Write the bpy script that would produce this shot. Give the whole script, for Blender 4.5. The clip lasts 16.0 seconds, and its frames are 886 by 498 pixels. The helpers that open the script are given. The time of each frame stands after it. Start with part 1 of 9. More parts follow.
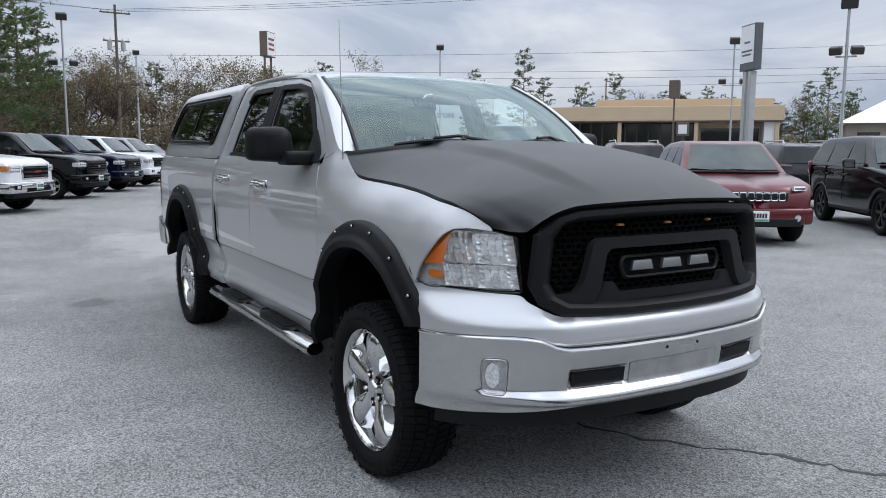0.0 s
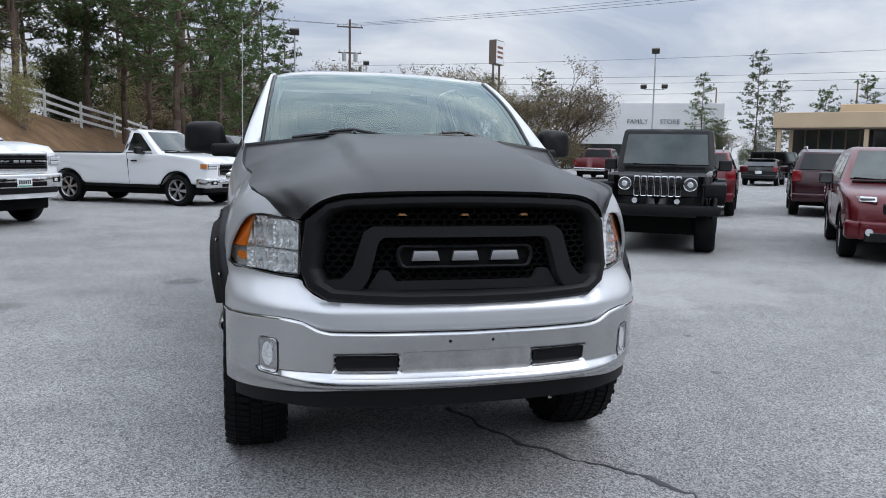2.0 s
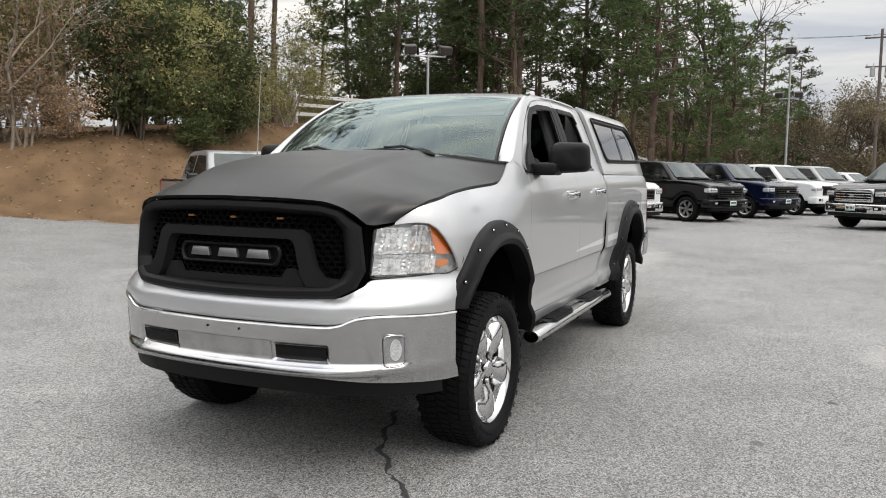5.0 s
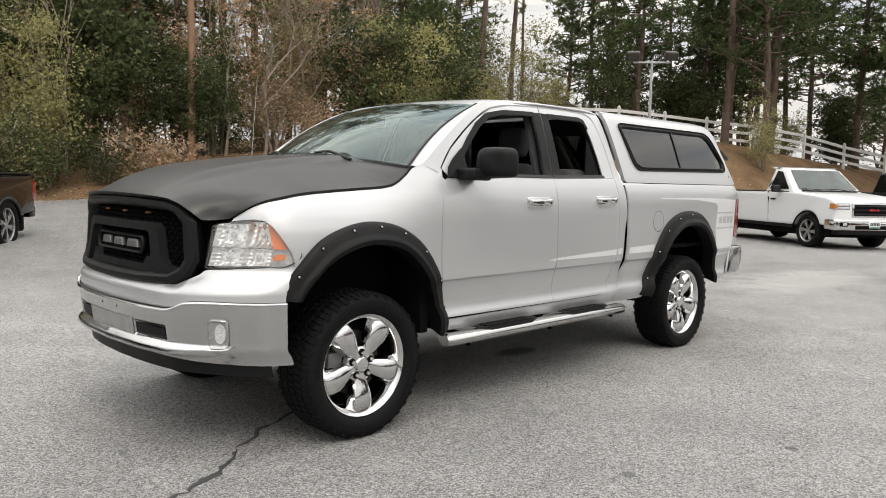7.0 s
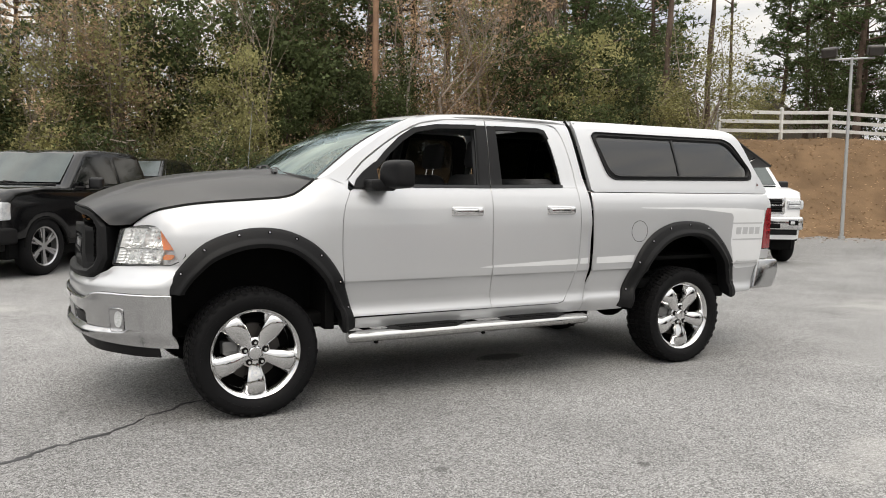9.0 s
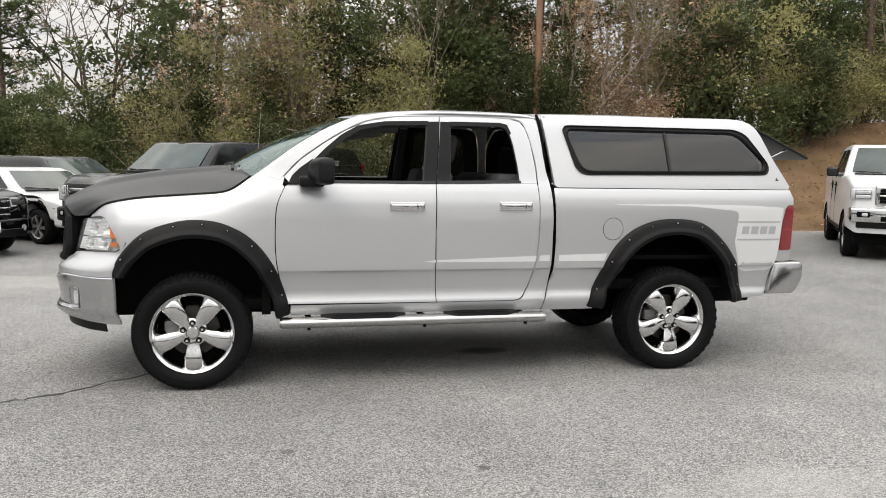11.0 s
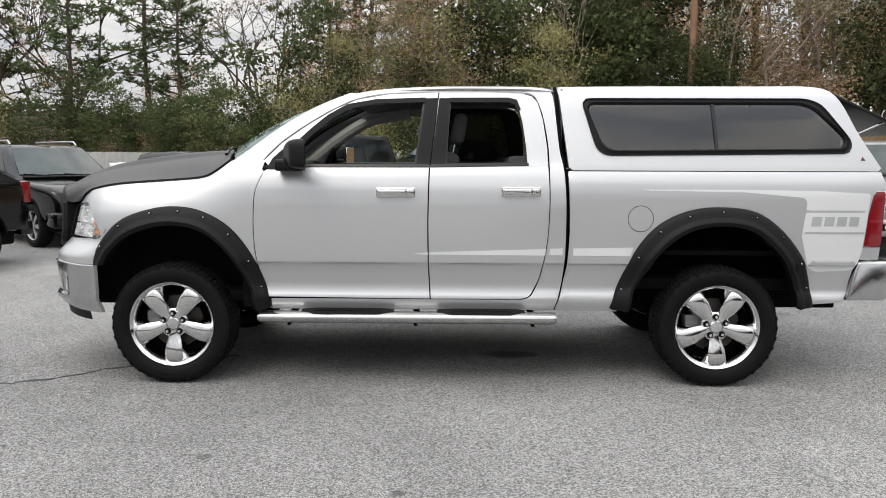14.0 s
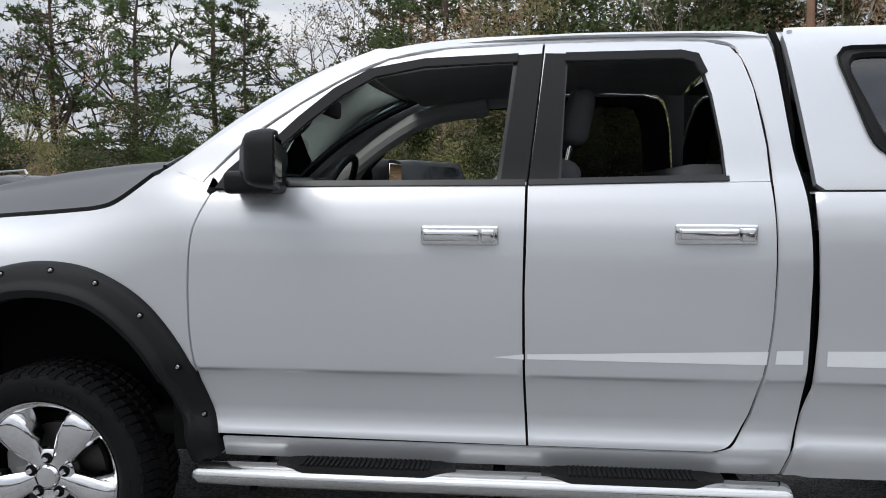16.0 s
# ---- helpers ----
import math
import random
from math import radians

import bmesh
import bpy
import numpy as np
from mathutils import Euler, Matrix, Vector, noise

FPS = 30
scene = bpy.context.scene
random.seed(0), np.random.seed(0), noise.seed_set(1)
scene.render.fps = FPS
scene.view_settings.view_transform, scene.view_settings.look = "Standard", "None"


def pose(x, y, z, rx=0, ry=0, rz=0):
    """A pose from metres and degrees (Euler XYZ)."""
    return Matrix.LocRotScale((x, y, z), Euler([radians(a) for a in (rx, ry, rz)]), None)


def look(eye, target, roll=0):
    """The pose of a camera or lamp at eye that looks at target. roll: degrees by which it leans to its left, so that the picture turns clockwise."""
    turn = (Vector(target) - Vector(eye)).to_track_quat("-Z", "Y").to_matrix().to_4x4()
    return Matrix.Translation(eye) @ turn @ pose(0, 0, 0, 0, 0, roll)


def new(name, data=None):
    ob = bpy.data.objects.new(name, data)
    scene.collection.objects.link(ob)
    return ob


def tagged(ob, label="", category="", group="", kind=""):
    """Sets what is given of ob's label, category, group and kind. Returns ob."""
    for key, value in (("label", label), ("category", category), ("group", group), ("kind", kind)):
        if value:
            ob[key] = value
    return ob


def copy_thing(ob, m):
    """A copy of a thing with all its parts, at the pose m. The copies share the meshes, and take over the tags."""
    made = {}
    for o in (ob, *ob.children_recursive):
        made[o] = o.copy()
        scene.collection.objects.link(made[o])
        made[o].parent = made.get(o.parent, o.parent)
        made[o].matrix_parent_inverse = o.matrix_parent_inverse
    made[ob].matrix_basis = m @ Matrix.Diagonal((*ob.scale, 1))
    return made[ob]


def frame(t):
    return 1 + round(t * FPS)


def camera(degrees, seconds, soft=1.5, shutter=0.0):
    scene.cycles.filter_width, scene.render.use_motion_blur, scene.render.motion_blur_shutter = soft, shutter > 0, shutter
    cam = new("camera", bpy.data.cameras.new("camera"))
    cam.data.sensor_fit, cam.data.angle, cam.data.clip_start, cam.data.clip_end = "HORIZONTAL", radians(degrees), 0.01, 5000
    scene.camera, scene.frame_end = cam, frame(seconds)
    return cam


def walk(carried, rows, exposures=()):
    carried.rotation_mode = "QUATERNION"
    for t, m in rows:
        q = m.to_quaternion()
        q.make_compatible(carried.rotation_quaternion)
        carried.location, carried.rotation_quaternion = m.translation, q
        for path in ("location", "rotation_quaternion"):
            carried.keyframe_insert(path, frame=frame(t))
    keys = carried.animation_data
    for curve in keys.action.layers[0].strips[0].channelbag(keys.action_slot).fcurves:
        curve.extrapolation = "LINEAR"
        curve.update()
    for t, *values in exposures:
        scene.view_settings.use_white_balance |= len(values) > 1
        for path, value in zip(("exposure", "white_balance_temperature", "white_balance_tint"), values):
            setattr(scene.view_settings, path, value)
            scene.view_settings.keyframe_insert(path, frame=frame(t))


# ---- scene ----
cam = camera(60.0, 16.0, soft=0.95)
PATH = [
    (0, (3.084, -2.387, 1.481), (1.384, -1.366, 1.224), 0.3),
    (0.5, (3.346, -2.139, 1.476), (1.602, -1.192, 1.226), 0.5),
    (1, (3.493, -1.741, 1.46), (1.692, -0.907, 1.212), 0.7),
    (1.5, (3.7, -1.302, 1.455), (1.835, -0.623, 1.208), 0.9),
    (2, (3.825, -0.829, 1.434), (1.901, -0.344, 1.187), 1.0),
    (2.5, (3.92, -0.322, 1.434), (1.953, -0.055, 1.191), 1.0),
    (3, (4.007, 0.205, 1.43), (2.021, 0.237, 1.196), 0.9),
    (3.5, (3.964, 0.735, 1.436), (1.987, 0.53, 1.213), 0.7),
    (4, (3.931, 1.278, 1.429), (1.99, 0.848, 1.214), 0.7),
    (4.5, (3.775, 1.79, 1.423), (1.891, 1.153, 1.214), 0.7),
    (4.7, (3.736, 2.002, 1.393), (1.878, 1.289, 1.192), 0.6),
    (6.8, (2.737, 3.882, 1.418), (1.271, 2.535, 1.227), 1.6),
    (7, (2.602, 4.067, 1.396), (1.182, 2.669, 1.216), 1.4),
    (7.5, (2.24, 4.443, 1.408), (0.936, 2.938, 1.219), 1.6),
    (8, (1.906, 4.811, 1.448), (0.714, 3.217, 1.249), 1.8),
    (8.2, (1.773, 4.976, 1.429), (0.627, 3.347, 1.244), 1.5),
    (10.3, (0.144, 6.147, 1.512), (-0.473, 4.255, 1.311), 1.2),
    (10.5, (-0.039, 6.216, 1.539), (-0.606, 4.309, 1.334), 1.2),
    (11, (-0.534, 6.296, 1.555), (-0.968, 4.356, 1.339), 1.0),
    (11.5, (-0.995, 6.393, 1.527), (-1.314, 4.43, 1.314), 1.1),
    (12, (-1.384, 6.424, 1.548), (-1.598, 4.448, 1.321), 1.2),
    (12.5, (-1.69, 6.409, 1.554), (-1.818, 4.426, 1.326), 1.3),
    (13, (-1.877, 6.406, 1.532), (-1.942, 4.42, 1.304), 1.2),
    (13.5, (-1.901, 6.249, 1.523), (-1.922, 4.264, 1.282), 0.9),
    (14, (-1.826, 5.859, 1.479), (-1.806, 3.873, 1.245), 0.3),
    (14.5, (-1.853, 5.295, 1.551), (-1.767, 3.315, 1.284), -0.2),
    (15, (-1.803, 4.679, 1.491), (-1.661, 2.698, 1.256), -0.5),
    (15.5, (-1.776, 4.033, 1.422), (-1.577, 2.051, 1.238), -0.3),
    (16, (-1.685, 3.409, 1.397), (-1.47, 1.426, 1.253), -0.0),
]
EXPOSURES = [(0.0, 0.62, 6200, 10), (2.0, 0.64, 6200, 10), (3.0, 0.67, 6450, 10), (4.0, 0.76, 6850, 10), (7.0, 0.90, 7450, 10), (11.0, 0.86, 7300, 10), (13.5, 0.82, 7100, 10), (15.0, 0.76, 6900, 10), (15.6, 0.68, 6700, 10), (16.0, 0.58, 6500, 10)]
walk(cam, [(t, look(eye, target, roll)) for t, eye, target, roll in PATH], EXPOSURES)

# ---- world and light: a bright overcast afternoon ----
SUN_ELEV, SUN_AZ = radians(52), radians(60)
# the overcast sky's brightness at the horizon and overhead
SKY_LOW, SKY_HIGH = 0.575, 1.78
world = bpy.data.worlds.new("overcast_sky")
scene.world = world
world.use_nodes = True
wn, wl = world.node_tree.nodes, world.node_tree.links
wn.clear()
w_out = wn.new("ShaderNodeOutputWorld")
w_bg = wn.new("ShaderNodeBackground")
w_sky = wn.new("ShaderNodeTexSky")
w_sky.sky_type = "NISHITA"
w_sky.sun_disc = False
w_sky.sun_elevation = SUN_ELEV
w_sky.sun_rotation = radians(90) - SUN_AZ
w_sky.air_density, w_sky.dust_density, w_sky.ozone_density = 1.0, 2.5, 1.0
w_tc = wn.new("ShaderNodeTexCoord")
w_map = wn.new("ShaderNodeMapping")
w_map.inputs["Scale"].default_value = (1.0, 1.0, 4.2)
w_map.inputs["Rotation"].default_value = (0.0, 0.0, 0.4)
w_n1 = wn.new("ShaderNodeTexNoise")
w_n1.inputs["Scale"].default_value = 2.6
w_n1.inputs["Detail"].default_value = 7.0
w_n1.inputs["Roughness"].default_value = 0.55
w_n1.inputs["Distortion"].default_value = 0.6
w_ramp = wn.new("ShaderNodeValToRGB")
w_ramp.color_ramp.elements[0].position = 0.36
w_ramp.color_ramp.elements[0].color = (0.50, 0.56, 0.67, 1)
w_ramp.color_ramp.elements[1].position = 0.66
w_ramp.color_ramp.elements[1].color = (0.94, 0.95, 0.96, 1)
w_mul = wn.new("ShaderNodeMix")
w_mul.data_type = "RGBA"
w_mul.inputs[0].default_value = 0.93
w_gain = wn.new("ShaderNodeMix")
w_gain.data_type = "RGBA"
w_gain.blend_type = "MULTIPLY"
w_gain.inputs[0].default_value = 1.0
w_gain.inputs[7].default_value = (0.09, 0.09, 0.09, 1)
wl.new(w_tc.outputs["Generated"], w_map.inputs["Vector"])
wl.new(w_map.outputs["Vector"], w_n1.inputs["Vector"])
wl.new(w_n1.outputs["Fac"], w_ramp.inputs["Fac"])
wl.new(w_sky.outputs["Color"], w_gain.inputs[6])
wl.new(w_gain.outputs[2], w_mul.inputs[6])
wl.new(w_ramp.outputs["Color"], w_mul.inputs[7])
wl.new(w_mul.outputs[2], w_bg.inputs["Color"])
w_sep = wn.new("ShaderNodeSeparateXYZ")
wl.new(w_tc.outputs["Generated"], w_sep.inputs[0])
w_up = wn.new("ShaderNodeMapRange")
w_up.interpolation_type = "SMOOTHSTEP"
w_up.inputs["From Min"].default_value, w_up.inputs["From Max"].default_value = 0.05, 0.95
w_up.inputs["To Min"].default_value, w_up.inputs["To Max"].default_value = SKY_LOW, SKY_HIGH
wl.new(w_sep.outputs["Z"], w_up.inputs["Value"])
wl.new(w_up.outputs["Result"], w_bg.inputs["Strength"])
wl.new(w_bg.outputs["Background"], w_out.inputs["Surface"])

sun = new("sun", bpy.data.lights.new("sun", "SUN"))
sun.data.energy = 0.48
sun.data.angle = radians(25)
sun.data.color = (1.0, 0.97, 0.92)
sun.matrix_basis = look((0, 0, 30), (-30 * math.cos(SUN_AZ) / math.tan(SUN_ELEV), -30 * math.sin(SUN_AZ) / math.tan(SUN_ELEV), 0))


from mathutils.geometry import delaunay_2d_cdt


# ---- materials ----
def nodes_of(name):
    m = bpy.data.materials.new(name)
    m.use_nodes = True
    nt = m.node_tree
    return m, nt, nt.nodes["Principled BSDF"]


def surface(name, color, rough, metal=0.0, vary=0.12, scale=6.0, fine=120.0, bump=0.0, bump_scale=200.0, coat=0.0, coat_rough=0.05, spec=0.5, rand=0.0, rough_vary=0.08, dark=None):
    """A painted, plastic, metal, wood or leaf surface: two scales of colour change, uneven gloss and fine relief."""
    m, nt, b = nodes_of(name)
    n, l = nt.nodes, nt.links
    tc = n.new("ShaderNodeTexCoord")
    big = n.new("ShaderNodeTexNoise")
    big.inputs["Scale"].default_value = scale
    big.inputs["Detail"].default_value = 5.0
    small = n.new("ShaderNodeTexNoise")
    small.inputs["Scale"].default_value = fine
    small.inputs["Detail"].default_value = 3.0
    l.new(tc.outputs["Object"], big.inputs["Vector"])
    l.new(tc.outputs["Object"], small.inputs["Vector"])
    add = n.new("ShaderNodeMath")
    add.operation = "MULTIPLY_ADD"
    add.inputs[1].default_value = 0.6
    l.new(big.outputs["Fac"], add.inputs[0])
    half = n.new("ShaderNodeMath")
    half.operation = "MULTIPLY"
    half.inputs[1].default_value = 0.4
    l.new(small.outputs["Fac"], half.inputs[0])
    l.new(half.outputs[0], add.inputs[2])
    fac = add.outputs[0]
    if rand:
        info = n.new("ShaderNodeObjectInfo")
        isl = n.new("ShaderNodeNewGeometry")
        r1 = n.new("ShaderNodeMath")
        r1.operation = "MULTIPLY_ADD"
        r1.inputs[1].default_value = rand
        l.new(info.outputs["Random"], r1.inputs[0])
        l.new(fac, r1.inputs[2])
        r2 = n.new("ShaderNodeMath")
        r2.operation = "MULTIPLY_ADD"
        r2.inputs[1].default_value = rand
        l.new(isl.outputs["Random Per Island"], r2.inputs[0])
        l.new(r1.outputs[0], r2.inputs[2])
        r3 = n.new("ShaderNodeMath")
        r3.operation = "SUBTRACT"
        r3.inputs[1].default_value = rand
        l.new(r2.outputs[0], r3.inputs[0])
        fac = r3.outputs[0]
    ramp = n.new("ShaderNodeValToRGB")
    lo = dark or tuple(c * (1 - vary) for c in color)
    hi = tuple(min(1.0, c * (1 + vary)) for c in color)
    ramp.color_ramp.elements[0].position, ramp.color_ramp.elements[0].color = 0.3, (*lo, 1)
    ramp.color_ramp.elements[1].position, ramp.color_ramp.elements[1].color = 0.7, (*hi, 1)
    l.new(fac, ramp.inputs["Fac"])
    l.new(ramp.outputs["Color"], b.inputs["Base Color"])
    rr = n.new("ShaderNodeMapRange")
    rr.inputs["To Min"].default_value = max(0.0, rough - rough_vary)
    rr.inputs["To Max"].default_value = min(1.0, rough + rough_vary)
    l.new(big.outputs["Fac"], rr.inputs["Value"])
    l.new(rr.outputs["Result"], b.inputs["Roughness"])
    b.inputs["Metallic"].default_value = metal
    b.inputs["Specular IOR Level"].default_value = spec
    b.inputs["Coat Weight"].default_value = coat
    b.inputs["Coat Roughness"].default_value = coat_rough
    if bump:
        bn = n.new("ShaderNodeTexNoise")
        bn.inputs["Scale"].default_value = bump_scale
        bn.inputs["Detail"].default_value = 4.0
        bp = n.new("ShaderNodeBump")
        bp.inputs["Strength"].default_value = bump
        bp.inputs["Distance"].default_value = 0.004
        l.new(tc.outputs["Object"], bn.inputs["Vector"])
        l.new(bn.outputs["Fac"], bp.inputs["Height"])
        l.new(bp.outputs["Normal"], b.inputs["Normal"])
    return m


def paint(name, color, metal=0.0, rough=0.3, coat=0.55, spec=0.35):
    return surface(name, color, rough, metal, vary=0.03, scale=1.2, fine=900, coat=coat, spec=spec, coat_rough=0.03, rough_vary=0.04)


def clear_glass(name, tint, gloss_rough=0.02, base=0.06, sheen=(1.0, 1.0, 1.0)):
    """A thin pane: tinted see-through with a mirror sheen that grows at grazing angles."""
    m, nt, b = nodes_of(name)
    n, l = nt.nodes, nt.links
    n.remove(b)
    tr = n.new("ShaderNodeBsdfTransparent")
    tr.inputs["Color"].default_value = (*tint, 1)
    gl = n.new("ShaderNodeBsdfGlossy")
    gl.inputs["Roughness"].default_value = gloss_rough
    gl.inputs["Color"].default_value = (*sheen, 1)
    lw = n.new("ShaderNodeFresnel")
    lw.inputs["IOR"].default_value = 1.52
    ad = n.new("ShaderNodeMath")
    ad.operation = "MULTIPLY_ADD"
    ad.inputs[1].default_value = 1.15
    ad.inputs[2].default_value = base - 0.04
    ad.use_clamp = True
    l.new(lw.outputs[0], ad.inputs[0])
    mx = n.new("ShaderNodeMixShader")
    l.new(ad.outputs[0], mx.inputs[0])
    l.new(tr.outputs[0], mx.inputs[1])
    l.new(gl.outputs[0], mx.inputs[2])
    l.new(mx.outputs[0], n["Material Output"].inputs["Surface"])
    return m


SILVER = surface("silver_metallic_paint", (0.510, 0.517, 0.529), 0.38, 0.55, vary=0.02, scale=0.8, fine=1500, coat=0.8, coat_rough=0.02, rough_vary=0.02)
WRAP = surface("matte_black_wrap", (0.0125, 0.0125, 0.013), 0.38, 0.0, vary=0.10, scale=2.0, fine=60, bump=0.03, bump_scale=90, rough_vary=0.05)
PLASTIC = surface("black_textured_plastic", (0.0055, 0.0055, 0.006), 0.52, 0.0, vary=0.25, scale=7, fine=300, bump=0.12, bump_scale=700, spec=0.20)
GLOSSBLACK = surface("gloss_black_plastic", (0.004, 0.004, 0.0045), 0.3, 0.0, vary=0.2, spec=0.4)
DARK = surface("dark_underbody", (0.003, 0.003, 0.003), 0.85, 0.0, vary=0.35, scale=12, fine=90, bump=0.2, bump_scale=60, spec=0.12)
CHROME = surface("chrome_plate", (0.70, 0.70, 0.70), 0.09, 1.0, vary=0.03, scale=5, fine=300, bump=0.015, bump_scale=9, rough_vary=0.05)
BUMPER_CHROME = surface("worn_chrome_plate", (0.52, 0.52, 0.525), 0.16, 1.0, vary=0.06, scale=4, fine=350, bump=0.02, bump_scale=7, rough_vary=0.08)
STEEL = surface("polished_steel_tube", (0.50, 0.50, 0.49), 0.14, 1.0, vary=0.05, scale=9, fine=200, rough_vary=0.06)
RUBBER = surface("tyre_rubber", (0.0045, 0.0045, 0.005), 0.68, 0.0, vary=0.35, scale=9, fine=160, bump=0.15, bump_scale=260, spec=0.16)
AMBER = surface("amber_lens", (0.85, 0.22, 0.015), 0.18, 0.0, vary=0.1, coat=0.8)
REDLENS = surface("red_lens", (0.20, 0.005, 0.009), 0.15, 0.0, vary=0.15, scale=20, coat=1.0)
BADGE = surface("grey_badge_metal", (0.24, 0.24, 0.245), 0.38, 0.9, vary=0.1)
GRAPHIC = surface("pale_vinyl_stripe", (0.72, 0.73, 0.74), 0.35, 0.2, vary=0.03, coat=0.5)
GRAPHIC_GREY = surface("grey_vinyl_stripe", (0.50, 0.51, 0.52), 0.35, 0.4, vary=0.03, coat=0.5)
CLOTH = surface("grey_seat_cloth", (0.07, 0.07, 0.074), 0.9, 0.0, vary=0.2, fine=400, bump=0.2, bump_scale=500)
TRIM_GREY = surface("pale_grey_interior_plastic", (0.62, 0.63, 0.61), 0.7, 0.0, vary=0.06)
GLASS_CLEAR = clear_glass("clear_windscreen_glass", (0.68, 0.80, 0.77), base=0.10, sheen=(0.74, 0.88, 0.86))
GLASS_LENS = clear_glass("clear_lamp_lens", (0.94, 0.95, 0.95), base=0.07)
GLASS_TINT = clear_glass("dark_tinted_glass", (0.05, 0.055, 0.055))
GLASS_SMOKE = clear_glass("smoked_glass", (0.13, 0.14, 0.145), base=0.05)


# ---- building helpers ----
def finish(name, bm, material, parent=None, label="", smooth=35):
    """Links a bmesh as one mesh object; parent makes it a part."""
    me = bpy.data.meshes.new(name)
    bm.to_mesh(me)
    bm.free()
    for p in me.polygons:
        p.use_smooth = True
    if smooth is not None:
        me.set_sharp_from_angle(angle=radians(smooth))
    for mm in material if isinstance(material, (list, tuple)) else [material]:
        me.materials.append(mm)
    ob = new(name, me)
    if parent:
        ob.parent = parent
    if label:
        tagged(ob, label)
    return ob


def part(name, bm, material, parent, label="", smooth=35):
    return finish(name, bm, material, parent, label, smooth)


def thing(name, label, category, m=None, group="", kind=""):
    ob = new(name)
    ob.empty_display_size = 0.2
    if m is not None:
        ob.matrix_basis = m
    return tagged(ob, label, category, group, kind)


def box(bm, x0, x1, y0, y1, z0, z1, bev=0.0, seg=2, m=None):
    r = bmesh.ops.create_cube(bm, size=1.0)
    vs = r["verts"]
    for v in vs:
        v.co = Vector((x0 + (v.co.x + 0.5) * (x1 - x0), y0 + (v.co.y + 0.5) * (y1 - y0), z0 + (v.co.z + 0.5) * (z1 - z0)))
    if m is not None:
        bmesh.ops.transform(bm, matrix=m, verts=vs)
    if bev:
        es = list({e for v in vs for e in v.link_edges})
        bmesh.ops.bevel(bm, geom=es, offset=bev, segments=seg, profile=0.5, affect="EDGES")
    return bm


def cyl(bm, p0, p1, r0, r1=None, n=16, caps=True):
    """A tapered round bar from p0 to p1."""
    p0, p1 = Vector(p0), Vector(p1)
    d = p1 - p0
    q = d.to_track_quat("Z", "Y").to_matrix().to_4x4()
    bmesh.ops.create_cone(bm, cap_ends=caps, segments=n, radius1=r0, radius2=r0 if r1 is None else r1, depth=d.length, matrix=Matrix.Translation((p0 + p1) / 2) @ q)
    return bm


def tube(bm, pts, r, n=10):
    """A round bar along a line of points."""
    pts = [Vector(p) for p in pts]
    rings = []
    for i, p in enumerate(pts):
        d = (pts[min(i + 1, len(pts) - 1)] - pts[max(i - 1, 0)]).normalized()
        side = d.cross(Vector((0, 0, 1)))
        side = side.normalized() if side.length > 1e-4 else Vector((1, 0, 0))
        up = side.cross(d)
        rad = r[i] if isinstance(r, (list, tuple)) else r
        rings.append([bm.verts.new(p + rad * (math.cos(a) * side + math.sin(a) * up)) for a in (2 * math.pi * k / n for k in range(n))])
    for a, b in zip(rings, rings[1:]):
        for k in range(n):
            bm.faces.new((a[k], a[(k + 1) % n], b[(k + 1) % n], b[k]))
    bm.faces.new(rings[0][::-1])
    bm.faces.new(rings[-1])
    return bm


def lathe(bm, prof, axis_y=True, n=48, closed=False):
    """Turns (radius, along) pairs round the y axis."""
    rings = []
    for k in range(n):
        a = 2 * math.pi * k / n
        rings.append([bm.verts.new((r * math.cos(a), y, r * math.sin(a))) for r, y in prof])
    m = len(prof)
    for k in range(n):
        a, b = rings[k], rings[(k + 1) % n]
        for j in range(m if closed else m - 1):
            jj = (j + 1) % m
            bm.faces.new((a[j], b[j], b[jj], a[jj]))
    return bm


def interp(table, x):
    """Smooth reading of a table of (x, y) pairs in rising x."""
    if x <= table[0][0]:
        return table[0][1]
    if x >= table[-1][0]:
        return table[-1][1]
    for i in range(len(table) - 1):
        x0, y0 = table[i]
        x1, y1 = table[i + 1]
        if x <= x1:
            def slope(k):
                if k <= 0 or k >= len(table) - 1:
                    return 0.0 if len(table) > 2 else (y1 - y0) / (x1 - x0)
                a = (table[k][1] - table[k - 1][1]) / (table[k][0] - table[k - 1][0])
                b = (table[k + 1][1] - table[k][1]) / (table[k + 1][0] - table[k][0])
                return 0.0 if a * b <= 0 else 2 * a * b / (a + b)
            h, t = x1 - x0, (x - x0) / (x1 - x0)
            m0, m1 = slope(i), slope(i + 1)
            if i == 0:
                m0 = (y1 - y0) / h
            if i == len(table) - 2:
                m1 = (y1 - y0) / h
            return (2 * t**3 - 3 * t**2 + 1) * y0 + (t**3 - 2 * t**2 + t) * h * m0 + (-2 * t**3 + 3 * t**2) * y1 + (t**3 - t**2) * h * m1
    return table[-1][1]


def ease(a, b, x):
    t = min(1.0, max(0.0, (x - a) / (b - a)))
    return t * t * (3 - 2 * t)


